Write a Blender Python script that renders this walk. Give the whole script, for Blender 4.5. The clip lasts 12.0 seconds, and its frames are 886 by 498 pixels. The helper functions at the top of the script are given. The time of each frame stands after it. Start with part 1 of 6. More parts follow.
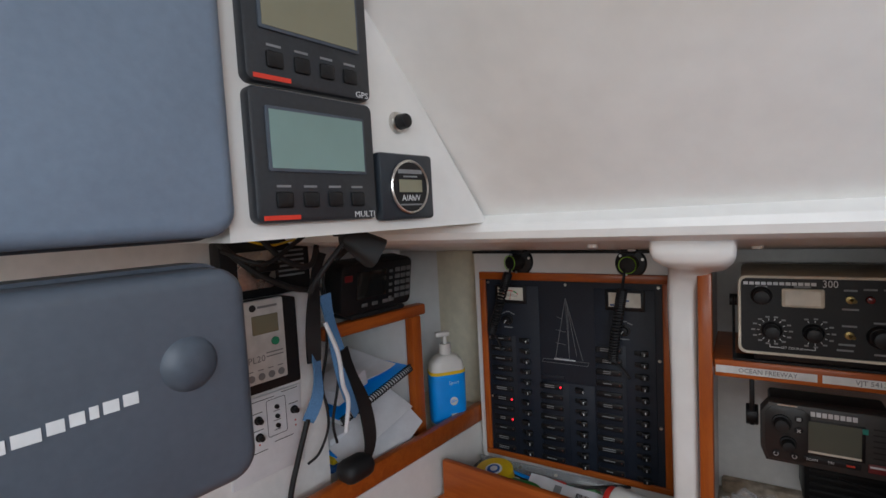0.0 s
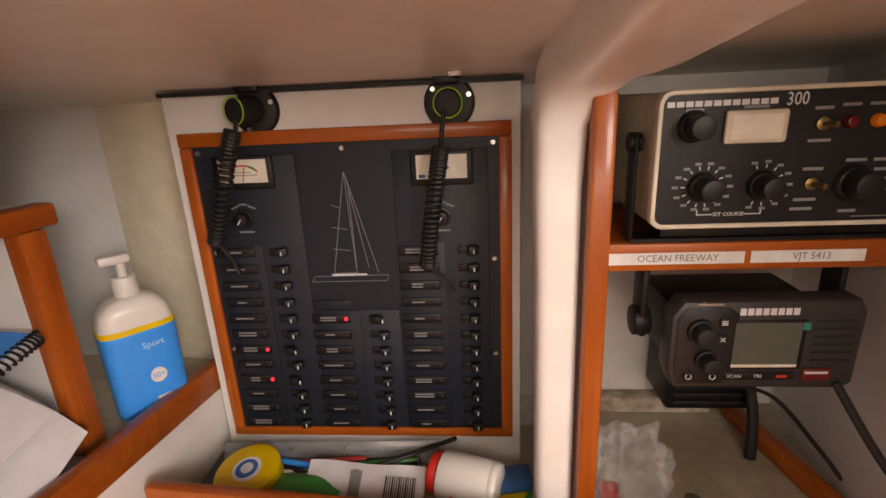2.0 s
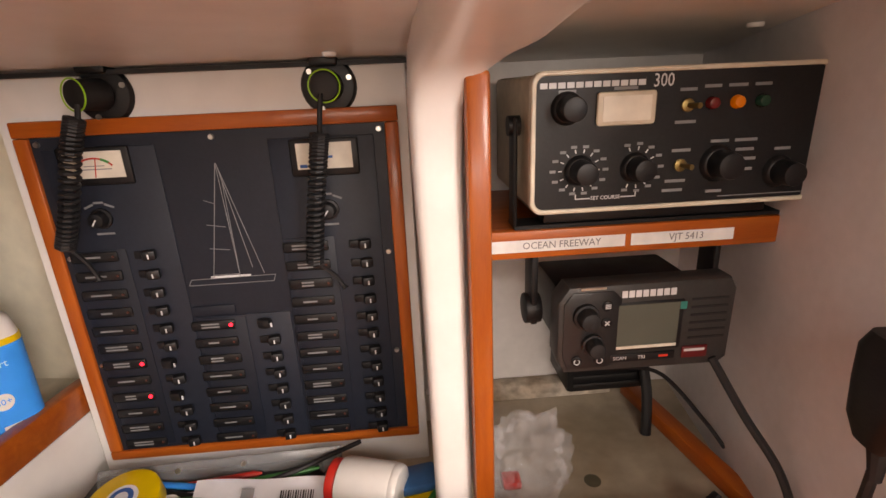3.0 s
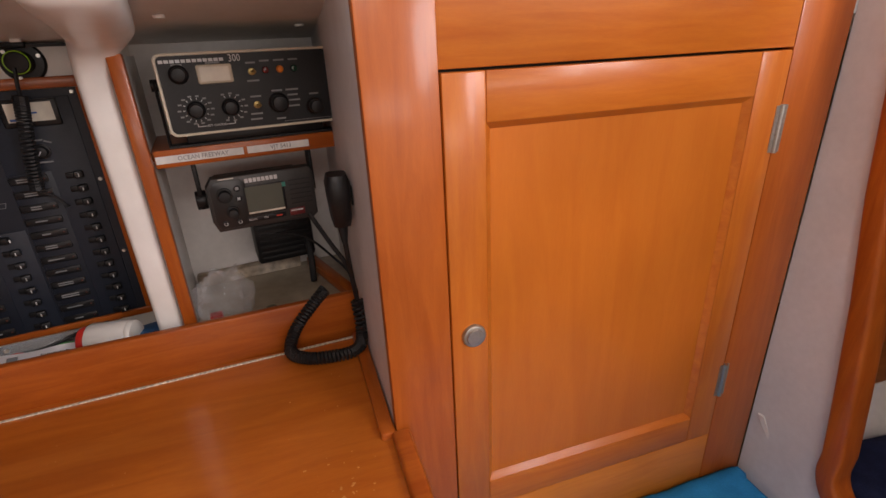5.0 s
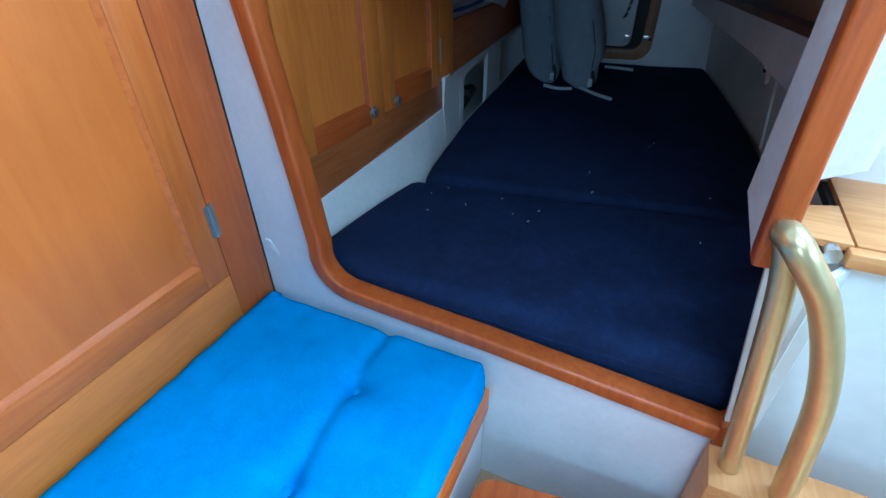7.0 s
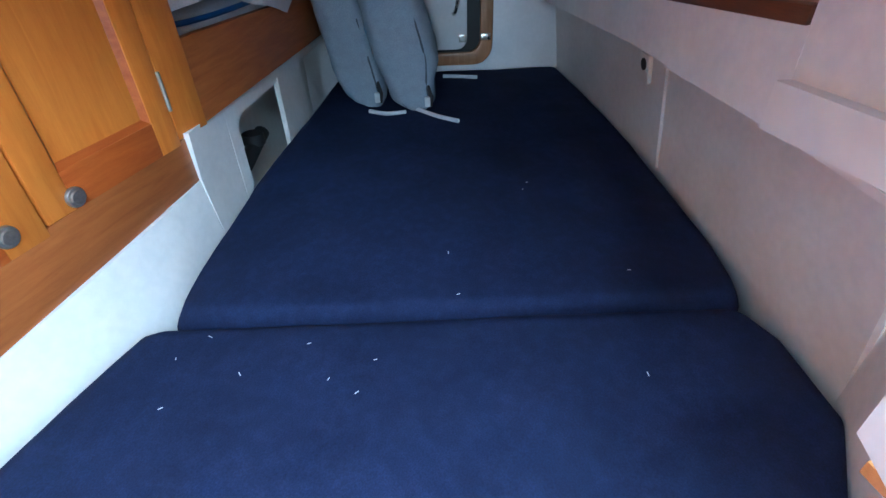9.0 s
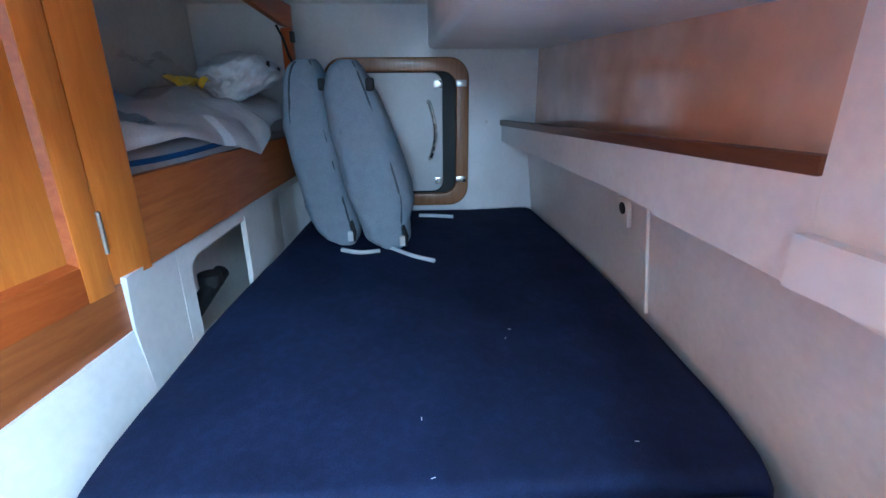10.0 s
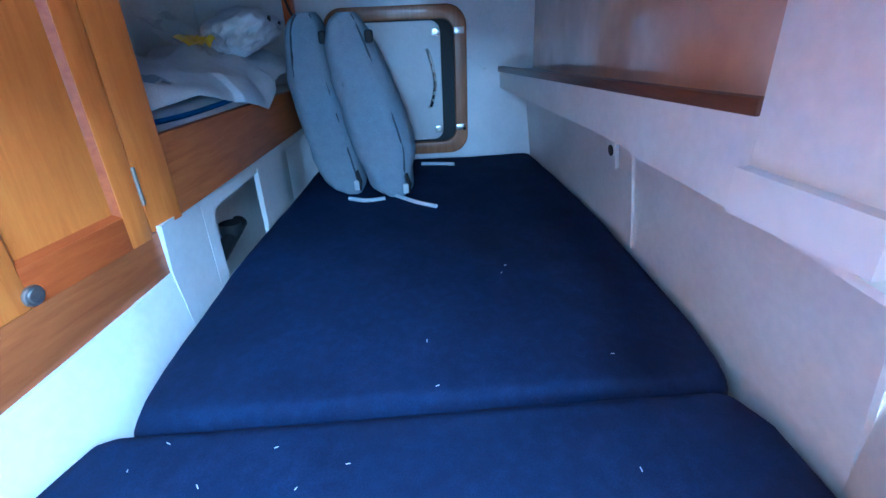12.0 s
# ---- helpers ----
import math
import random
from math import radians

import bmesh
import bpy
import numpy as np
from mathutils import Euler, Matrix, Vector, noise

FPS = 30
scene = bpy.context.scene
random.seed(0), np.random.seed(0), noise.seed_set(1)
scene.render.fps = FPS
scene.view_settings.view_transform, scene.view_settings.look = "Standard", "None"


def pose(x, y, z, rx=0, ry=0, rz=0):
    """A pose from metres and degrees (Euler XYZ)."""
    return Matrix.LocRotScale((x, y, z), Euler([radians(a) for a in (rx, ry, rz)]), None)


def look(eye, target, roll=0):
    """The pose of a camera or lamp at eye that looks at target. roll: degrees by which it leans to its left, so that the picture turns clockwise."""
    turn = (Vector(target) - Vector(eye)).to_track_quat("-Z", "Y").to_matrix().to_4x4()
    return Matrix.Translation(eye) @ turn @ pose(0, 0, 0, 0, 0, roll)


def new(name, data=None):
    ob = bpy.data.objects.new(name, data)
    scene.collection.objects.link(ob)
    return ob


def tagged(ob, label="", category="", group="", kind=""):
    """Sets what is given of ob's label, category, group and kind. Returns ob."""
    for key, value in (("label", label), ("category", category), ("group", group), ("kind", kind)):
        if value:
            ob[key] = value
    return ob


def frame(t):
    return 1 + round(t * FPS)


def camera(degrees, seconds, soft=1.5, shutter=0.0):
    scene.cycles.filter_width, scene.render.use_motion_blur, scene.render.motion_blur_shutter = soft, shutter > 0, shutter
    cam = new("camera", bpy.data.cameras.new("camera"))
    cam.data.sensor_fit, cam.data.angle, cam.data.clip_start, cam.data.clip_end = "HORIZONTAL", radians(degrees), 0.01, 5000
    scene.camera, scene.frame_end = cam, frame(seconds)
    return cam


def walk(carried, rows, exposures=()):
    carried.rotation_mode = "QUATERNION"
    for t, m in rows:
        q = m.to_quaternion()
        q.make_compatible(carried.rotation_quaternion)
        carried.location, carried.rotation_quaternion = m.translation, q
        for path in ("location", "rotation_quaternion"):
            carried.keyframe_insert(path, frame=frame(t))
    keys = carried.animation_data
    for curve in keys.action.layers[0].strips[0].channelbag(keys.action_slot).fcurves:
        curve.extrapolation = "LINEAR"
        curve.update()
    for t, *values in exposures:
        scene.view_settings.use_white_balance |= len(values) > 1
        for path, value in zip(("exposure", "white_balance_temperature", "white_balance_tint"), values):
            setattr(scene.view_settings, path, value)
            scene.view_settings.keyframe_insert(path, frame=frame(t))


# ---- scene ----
cam = camera(84.8, 12.0)
PATH = [
    (0, (0.059, 0.087, 1.438), (-0.998, 1.778, 1.294), -3.0),
    (0.5, (-0.009, 0.239, 1.398), (-0.774, 2.061, 1.087), -3.7),
    (1, (-0.081, 0.385, 1.356), (-0.535, 2.292, 0.961), -3.2),
    (1.5, (-0.109, 0.479, 1.342), (-0.378, 2.396, 0.839), -2.8),
    (2, (-0.117, 0.548, 1.313), (-0.277, 2.452, 0.722), -2.7),
    (2.5, (-0.092, 0.581, 1.3), (-0.146, 2.478, 0.668), -2.7),
    (2.7, (-0.079, 0.585, 1.299), (-0.07, 2.483, 0.667), -2.7),
    (4.5, (0.03, 0.294, 1.327), (0.695, 2.048, 0.635), -2.2),
    (5, (0.1, 0.086, 1.308), (0.879, 1.752, 0.523), -2.8),
    (5.5, (0.125, -0.106, 1.281), (0.993, 1.443, 0.36), -1.9),
    (6, (0.137, -0.203, 1.23), (1.144, 1.097, 0.091), -2.0),
    (6.5, (0.19, -0.222, 1.205), (1.504, 0.723, 0.029), -0.8),
    (7, (0.238, -0.135, 1.199), (1.795, 0.333, 0.034), -0.7),
    (7.5, (0.334, -0.094, 1.213), (1.984, -0.019, 0.085), -2.1),
    (7.7, (0.405, -0.089, 1.205), (2.034, -0.025, 0.047), -3.3),
    (9.3, (0.931, -0.175, 1.052), (2.584, -0.216, -0.075), -1.5),
    (9.5, (0.959, -0.171, 1.043), (2.685, -0.28, 0.04), -0.6),
    (10, (0.981, -0.175, 1.058), (2.857, -0.296, 0.374), -0.4),
    (10.5, (0.973, -0.178, 1.054), (2.876, -0.297, 0.449), 0.2),
    (11, (0.968, -0.178, 1.053), (2.86, -0.284, 0.414), -0.5),
    (11.5, (0.953, -0.179, 1.055), (2.831, -0.256, 0.373), -1.3),
    (12, (0.885, -0.182, 1.08), (2.682, -0.267, 0.206), -2.4),
]
EXPOSE = [(0.0, -0.4, 6500, 11), (0.5, -0.35, 6600, 15), (1.0, -0.2, 8000, 19), (1.5, 0.05, 9000, 25), (2.0, 0.65, 9200, 26), (2.5, 1.2, 8800, 26), (4.5, -0.05, 8900, 26), (5.5, -0.05, 6400, 22),
          (6.0, 0.3, 5300, 3), (6.5, 0.65, 4300, -6), (7.0, 0.8, 4050, -11), (7.5, 0.8, 4300, -12), (9.3, 3.1, 4600, -6), (10.0, 3.22, 4400, -6), (10.5, 3.25, 4150, -8), (11.5, 3.25, 3800, -9), (12.0, 3.3, 3550, -7)]
walk(cam, [(t, look(eye, target, roll)) for t, eye, target, roll in PATH], EXPOSE)

# ---- light ----
world = bpy.data.worlds.new("sky")
scene.world = world
world.use_nodes = True
wn = world.node_tree
sky = wn.nodes.new("ShaderNodeTexSky")
sky.sky_type, sky.sun_disc = 'NISHITA', False
sky.sun_elevation, sky.sun_rotation = radians(52), radians(75)
wn.links.new(sky.outputs[0], wn.nodes["Background"].inputs[0])
wn.nodes["Background"].inputs[1].default_value = 0.12


def lamp(name, kind, m, energy, color=(1, 1, 1), sx=0.5, sy=0.5, angle=0.5):
    data = bpy.data.lights.new(name, kind)
    data.energy, data.color = energy, color
    if kind == 'AREA':
        data.shape, data.size, data.size_y = 'RECTANGLE', sx, sy
    if kind == 'SUN':
        data.angle = radians(angle)
    ob = new(name, data)
    ob.matrix_world = m
    return ob


lamp("sun", 'SUN', look((3.0, -1.6, 4.6), (1.1, -0.95, 0.8)), 4.2, (1, 0.95, 0.88), angle=0.6)
# Fill lamp in an assumed overhead hatch that stays out of view
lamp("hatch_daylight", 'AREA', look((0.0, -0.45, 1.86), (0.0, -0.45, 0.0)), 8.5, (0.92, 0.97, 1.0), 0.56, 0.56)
lamp("companionway_daylight", 'AREA', look((1.15, -1.0, 1.80), (0.0, 0.4, 0.9)), 30.0, (0.80, 0.90, 1.0), 0.7, 0.6)
# Added fill from the unseen port side, brightening chart corner and berth lockers
lamp("window_daylight", 'AREA', look((0.1, -2.085, 1.50), (0.35, 0.2, 1.0)), 9.0, (0.92, 0.97, 1.0), 1.6, 0.22)
# Added fill aimed through the berth opening to brighten its far end
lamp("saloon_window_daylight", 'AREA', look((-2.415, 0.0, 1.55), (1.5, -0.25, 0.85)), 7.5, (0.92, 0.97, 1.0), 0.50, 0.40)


# ---- mesh helpers ----
def place(bm, m):
    bmesh.ops.transform(bm, matrix=m, verts=bm.verts)
    return bm


def merge(*bms):
    out = bmesh.new()
    for b in bms:
        tmp = bpy.data.meshes.new("tmp")
        b.to_mesh(tmp)
        out.from_mesh(tmp)
        bpy.data.meshes.remove(tmp)
        b.free()
    return out


def box(x0, y0, z0, x1, y1, z1, bev=0.0, seg=2):
    bm = bmesh.new()
    bmesh.ops.create_cube(bm, size=1.0)
    place(bm, Matrix.Translation(((x0 + x1) / 2, (y0 + y1) / 2, (z0 + z1) / 2)) @ Matrix.Diagonal((abs(x1 - x0), abs(y1 - y0), abs(z1 - z0), 1)))
    if bev:
        bmesh.ops.bevel(bm, geom=bm.edges[:], offset=bev, segments=seg, profile=0.5, affect='EDGES')
    return bm


def rod(r, length, m=None, r2=None, seg=20, bev=0.0):
    """A round bar along local z from 0 to length."""
    bm = bmesh.new()
    bmesh.ops.create_cone(bm, cap_ends=True, segments=seg, radius1=r, radius2=r if r2 is None else r2, depth=length)
    place(bm, Matrix.Translation((0, 0, length / 2)))
    if bev:
        caps = [e for e in bm.edges if abs(e.verts[0].co.z - e.verts[1].co.z) < 1e-6]
        bmesh.ops.bevel(bm, geom=caps, offset=bev, segments=2, profile=0.5, affect='EDGES')
    if m is not None:
        place(bm, m)
    return bm


FRONT = pose(0, 0, 0, 90)   # turns a bar along z into one that comes out of a front face (towards -y)


def knob_at(x, z, r, length, y=0.0, r2=None, seg=18, bev=0.001):
    return rod(r, length, Matrix.Translation((x, y, z)) @ FRONT, r2, seg, bev)


def prism(pts, d0, d1, bev=0.0, axis='y', seg=2):
    """A flat outline pulled through from d0 to d1 along y (outline in x, z) or z (outline in x, y)."""
    bm = bmesh.new()
    put = (lambda a, b, d: (a, d, b)) if axis == 'y' else (lambda a, b, d: (a, b, d))
    lo = [bm.verts.new(put(a, b, d0)) for a, b in pts]
    hi = [bm.verts.new(put(a, b, d1)) for a, b in pts]
    n = len(pts)
    bm.faces.new(lo)
    bm.faces.new(hi[::-1])
    for i in range(n):
        bm.faces.new((lo[i], hi[i], hi[(i + 1) % n], lo[(i + 1) % n]))
    bmesh.ops.recalc_face_normals(bm, faces=bm.faces[:])
    if bev:
        rim = [e for e in bm.edges if any(len(f.verts) == n for f in e.link_faces)]
        bmesh.ops.bevel(bm, geom=rim, offset=bev, segments=seg, profile=0.5, affect='EDGES')
    return bm


def band(outer, inner, d0, d1, bev=0.0, axis='y', closed=False):
    """A strip between two outlines, pulled through from d0 to d1."""
    bm = bmesh.new()
    put = (lambda p, d: (p[0], d, p[1])) if axis == 'y' else (lambda p, d: (p[0], p[1], d))
    rows = [[bm.verts.new(put(p, d)) for p in line] for line, d in ((outer, d0), (outer, d1), (inner, d1), (inner, d0))]
    n = len(outer)
    for i in range(n if closed else n - 1):
        j = (i + 1) % n
        for k in range(4):
            a, b = rows[k], rows[(k + 1) % 4]
            bm.faces.new((a[i], a[j], b[j], b[i]))
    if not closed:
        bm.faces.new([r[0] for r in rows])
        bm.faces.new([r[-1] for r in rows][::-1])
    bmesh.ops.recalc_face_normals(bm, faces=bm.faces[:])
    if bev:
        long_edges = [e for e in bm.edges if any({e.verts[0], e.verts[1]} <= set(r) for r in rows)]
        bmesh.ops.bevel(bm, geom=long_edges, offset=bev, segments=3, profile=0.5, affect='EDGES')
    return bm


def tube(pts, r, seg=8, closed=False):
    bm = bmesh.new()
    pts = [Vector(p) for p in pts]
    rings, up, n = [], Vector((0.13, 0.31, 0.94)), len(pts)
    for i, p in enumerate(pts):
        d = (pts[(i + 1) % n] - pts[i - 1]) if closed or 0 < i < n - 1 else (pts[1] - pts[0] if i == 0 else pts[-1] - pts[-2])
        d.normalize()
        side = d.cross(up)
        if side.length < 1e-3:
            side = d.cross(Vector((1, 0, 0)))
        side.normalize()
        up = side.cross(d).normalized()
        rr = r[i] if isinstance(r, (list, tuple)) else r
        rings.append([bm.verts.new(p + rr * (math.cos(a) * side + math.sin(a) * up)) for a in (2 * math.pi * k / seg for k in range(seg))])
    for i in range(n if closed else n - 1):
        a, b = rings[i], rings[(i + 1) % n]
        for k in range(seg):
            bm.faces.new((a[k], a[(k + 1) % seg], b[(k + 1) % seg], b[k]))
    if not closed:
        bm.faces.new(rings[0][::-1])
        bm.faces.new(rings[-1])
    bmesh.ops.recalc_face_normals(bm, faces=bm.faces[:])
    return bm


def smooth_path(pts, steps=8):
    pts = [Vector(p) for p in pts]
    out = []
    for i in range(len(pts) - 1):
        p0, p1, p2, p3 = pts[max(i - 1, 0)], pts[i], pts[i + 1], pts[min(i + 2, len(pts) - 1)]
        for k in range(steps):
            t = k / steps
            out.append(0.5 * ((2 * p1) + (p2 - p0) * t + (2 * p0 - 5 * p1 + 4 * p2 - p3) * t * t + (3 * p1 - p0 - 3 * p2 + p3) * t ** 3))
    return out + [pts[-1]]


def coil(pts, radius, turns, steps=10):
    """Points of a coiled cord round a path."""
    path = smooth_path(pts, 12)
    out, n = [], turns * steps
    for i in range(n + 1):
        f = i / n * (len(path) - 1)
        k = min(int(f), len(path) - 2)
        p = path[k].lerp(path[k + 1], f - k)
        d = (path[k + 1] - path[k]).normalized()
        a = d.cross(Vector((0.2, 0.9, 0.35))).normalized()
        b = d.cross(a)
        ang = 2 * math.pi * i / steps
        out.append(p + radius * (math.cos(ang) * a + math.sin(ang) * b))
    return out


def rounded(x0, y0, x1, y1, r, seg=6):
    pts = []
    for cx, cy, a0 in ((x1 - r, y1 - r, 0), (x0 + r, y1 - r, 90), (x0 + r, y0 + r, 180), (x1 - r, y0 + r, 270)):
        for k in range(seg + 1):
            a = radians(a0 + 90 * k / seg)
            pts.append((cx + r * math.cos(a), cy + r * math.sin(a)))
    return pts


def grid(nx, ny, f):
    """A sheet whose points are f(s, t), s and t from 0 to 1."""
    bm = bmesh.new()
    v = [[bm.verts.new(f(i / nx, j / ny)) for j in range(ny + 1)] for i in range(nx + 1)]
    for i in range(nx):
        for j in range(ny):
            bm.faces.new((v[i][j], v[i + 1][j], v[i + 1][j + 1], v[i][j + 1]))
    return bm


def part(name, bm, mat, parent=None, label="", angle=35):
    mesh = bpy.data.meshes.new(name)
    bm.to_mesh(mesh)
    bm.free()
    for p in mesh.polygons:
        p.use_smooth = True
    mesh.set_sharp_from_angle(angle=radians(angle))
    mesh.materials.append(mat)
    ob = new(name, mesh)
    if parent is not None:
        ob.parent = parent
    if label:
        ob["label"] = label
    return ob


def thing(name, m, label, category, group=""):
    ob = new(name)
    ob.empty_display_size = 0.02
    ob.matrix_world = m
    return tagged(ob, label, category, group)


def solo(name, bm, mat, m, label, category, group="", angle=35):
    ob = part(name, bm, mat, None, "", angle)
    ob.matrix_world = m
    return tagged(ob, label, category, group)


def setting(name, bm, mat, label="", m=None, angle=35):
    ob = part(name, bm, mat, None, "", angle)
    if m is not None:
        ob.matrix_world = m
    return tagged(ob, label, "", "", "structure")


def text(name, words, size, m, mat, parent, align='LEFT', label="", depth=0.0003, sx=1.0):
    """Letters that read from the front (-y) side; x to the right, z up."""
    curve = bpy.data.curves.new(name, 'FONT')
    curve.body, curve.size, curve.extrude, curve.align_x, curve.align_y = words, size, depth, align, 'CENTER'
    curve.resolution_u = 2
    tmp = new("tmp_text", curve)
    mesh = bpy.data.meshes.new_from_object(tmp.evaluated_get(bpy.context.evaluated_depsgraph_get()))
    bpy.data.objects.remove(tmp)
    bpy.data.curves.remove(curve)
    mesh.transform(m @ FRONT @ Matrix.Diagonal((sx, 1, 1, 1)))
    mesh.materials.clear()
    mesh.materials.append(mat)
    mesh.name = name
    ob = new(name, mesh)
    ob.parent = parent
    if label:
        ob["label"] = label
    return ob


# ---- materials ----
def shader(name, color, rough=0.5, metal=0.0, bump=0.0, scale=40.0, spread=0.12, coat=0.0, tint=None, stain=0.0, stretch=(1, 1, 1), spec=0.5, patch=0.0, patch_scale=5.0):
    """A surface with fine grain and broad stains; tint is the stains' colour, patch the depth of wide uneven areas."""
    mat = bpy.data.materials.new(name)
    mat.use_nodes = True
    nt = mat.node_tree
    b = nt.nodes["Principled BSDF"]
    b.inputs["Roughness"].default_value, b.inputs["Metallic"].default_value = rough, metal
    b.inputs["Coat Weight"].default_value = coat
    b.inputs["Coat Roughness"].default_value = 0.12
    b.inputs["Specular IOR Level"].default_value = spec
    co = nt.nodes.new("ShaderNodeTexCoord")
    mp = nt.nodes.new("ShaderNodeMapping")
    mp.inputs["Scale"].default_value = stretch
    nt.links.new(co.outputs["Object"], mp.inputs[0])
    fine = nt.nodes.new("ShaderNodeTexNoise")
    fine.inputs["Scale"].default_value, fine.inputs["Detail"].default_value = scale, 6
    broad = nt.nodes.new("ShaderNodeTexNoise")
    broad.inputs["Scale"].default_value, broad.inputs["Detail"].default_value = scale / 9, 3
    for n in (fine, broad):
        nt.links.new(mp.outputs[0], n.inputs["Vector"])
    ramp = nt.nodes.new("ShaderNodeMapRange")
    ramp.inputs[1].default_value, ramp.inputs[2].default_value = 0.3, 0.7
    ramp.inputs[3].default_value, ramp.inputs[4].default_value = 1 - spread, 1 + spread
    nt.links.new(fine.outputs[0], ramp.inputs[0])
    mul = nt.nodes.new("ShaderNodeMix")
    mul.data_type, mul.blend_type = 'RGBA', 'MIX'
    mul.inputs[6].default_value = (*color, 1)
    mul.inputs[7].default_value = (*(tint or [c * 0.8 for c in color]), 1)
    mr = nt.nodes.new("ShaderNodeMapRange")
    mr.inputs[1].default_value, mr.inputs[2].default_value = 0.42, 0.68
    mr.inputs[4].default_value = stain if stain else 0.4
    nt.links.new(broad.outputs[0], mr.inputs[0])
    nt.links.new(mr.outputs[0], mul.inputs[0])
    hsv = nt.nodes.new("ShaderNodeHueSaturation")
    nt.links.new(mul.outputs[2], hsv.inputs["Color"])
    nt.links.new(ramp.outputs[0], hsv.inputs["Value"])
    if patch:
        wide = nt.nodes.new("ShaderNodeTexNoise")
        wide.inputs["Scale"].default_value, wide.inputs["Detail"].default_value, wide.inputs["Distortion"].default_value = patch_scale, 4, 0.6
        nt.links.new(co.outputs["Object"], wide.inputs["Vector"])
        wr = nt.nodes.new("ShaderNodeMapRange")
        wr.inputs[1].default_value, wr.inputs[2].default_value = 0.3, 0.7
        wr.inputs[3].default_value, wr.inputs[4].default_value = 1 - patch, 1 + patch
        nt.links.new(wide.outputs[0], wr.inputs[0])
        both = nt.nodes.new("ShaderNodeMath")
        both.operation = 'MULTIPLY'
        nt.links.new(ramp.outputs[0], both.inputs[0])
        nt.links.new(wr.outputs[0], both.inputs[1])
        nt.links.new(both.outputs[0], hsv.inputs["Value"])
    nt.links.new(hsv.outputs[0], b.inputs["Base Color"])
    rr = nt.nodes.new("ShaderNodeMapRange")
    rr.inputs[3].default_value, rr.inputs[4].default_value = max(rough - 0.08, 0.03), min(rough + 0.1, 1)
    nt.links.new(broad.outputs[0], rr.inputs[0])
    nt.links.new(rr.outputs[0], b.inputs["Roughness"])
    if bump:
        bp = nt.nodes.new("ShaderNodeBump")
        bp.inputs["Strength"].default_value, bp.inputs["Distance"].default_value = bump, 0.002
        nt.links.new(fine.outputs[0], bp.inputs["Height"])
        nt.links.new(bp.outputs[0], b.inputs["Normal"])
    return mat


def wood(name, light, dark, rough=0.32, coat=0.22, grain=(14, 14, 1.4), bands=5.0):
    """Varnished timber with the grain along the axis of the small stretch."""
    mat = bpy.data.materials.new(name)
    mat.use_nodes = True
    nt = mat.node_tree
    b = nt.nodes["Principled BSDF"]
    b.inputs["Coat Weight"].default_value, b.inputs["Coat Roughness"].default_value = coat, 0.14
    b.inputs["Specular IOR Level"].default_value = 0.3
    co = nt.nodes.new("ShaderNodeTexCoord")
    info = nt.nodes.new("ShaderNodeObjectInfo")
    add = nt.nodes.new("ShaderNodeVectorMath")
    add.operation = 'MULTIPLY_ADD'
    add.inputs[1].default_value = (7, 7, 7)
    nt.links.new(info.outputs["Random"], add.inputs[0])
    nt.links.new(co.outputs["Object"], add.inputs[2])
    mp = nt.nodes.new("ShaderNodeMapping")
    mp.inputs["Scale"].default_value = grain
    nt.links.new(add.outputs[0], mp.inputs[0])
    a = nt.nodes.new("ShaderNodeTexNoise")
    a.inputs["Scale"].default_value, a.inputs["Detail"].default_value, a.inputs["Distortion"].default_value = bands, 8, 0.8
    f = nt.nodes.new("ShaderNodeTexNoise")
    f.inputs["Scale"].default_value, f.inputs["Detail"].default_value = bands * 14, 4
    w = nt.nodes.new("ShaderNodeTexNoise")
    w.inputs["Scale"].default_value, w.inputs["Detail"].default_value = 3.0, 2
    for n in (a, f):
        nt.links.new(mp.outputs[0], n.inputs["Vector"])
    nt.links.new(add.outputs[0], w.inputs["Vector"])
    mix = nt.nodes.new("ShaderNodeMath")
    mix.operation = 'MULTIPLY_ADD'
    mix.inputs[1].default_value = 0.3
    nt.links.new(f.outputs[0], mix.inputs[0])
    nt.links.new(a.outputs[0], mix.inputs[2])
    ramp = nt.nodes.new("ShaderNodeValToRGB")
    ramp.color_ramp.elements[0].position, ramp.color_ramp.elements[0].color = 0.42, (*dark, 1)
    ramp.color_ramp.elements[1].position, ramp.color_ramp.elements[1].color = 0.86, (*light, 1)
    nt.links.new(mix.outputs[0], ramp.inputs[0])
    hsv = nt.nodes.new("ShaderNodeHueSaturation")
    mr = nt.nodes.new("ShaderNodeMapRange")
    mr.inputs[1].default_value, mr.inputs[2].default_value, mr.inputs[3].default_value, mr.inputs[4].default_value = 0.3, 0.7, 0.86, 1.14
    nt.links.new(w.outputs[0], mr.inputs[0])
    nt.links.new(mr.outputs[0], hsv.inputs["Value"])
    nt.links.new(ramp.outputs[0], hsv.inputs["Color"])
    nt.links.new(hsv.outputs[0], b.inputs["Base Color"])
    rr = nt.nodes.new("ShaderNodeMapRange")
    rr.inputs[3].default_value, rr.inputs[4].default_value = rough - 0.06, rough + 0.14
    nt.links.new(w.outputs[0], rr.inputs[0])
    nt.links.new(rr.outputs[0], b.inputs["Roughness"])
    bp = nt.nodes.new("ShaderNodeBump")
    bp.inputs["Strength"].default_value, bp.inputs["Distance"].default_value = 0.12, 0.001
    nt.links.new(mix.outputs[0], bp.inputs["Height"])
    nt.links.new(bp.outputs[0], b.inputs["Normal"])
    return mat


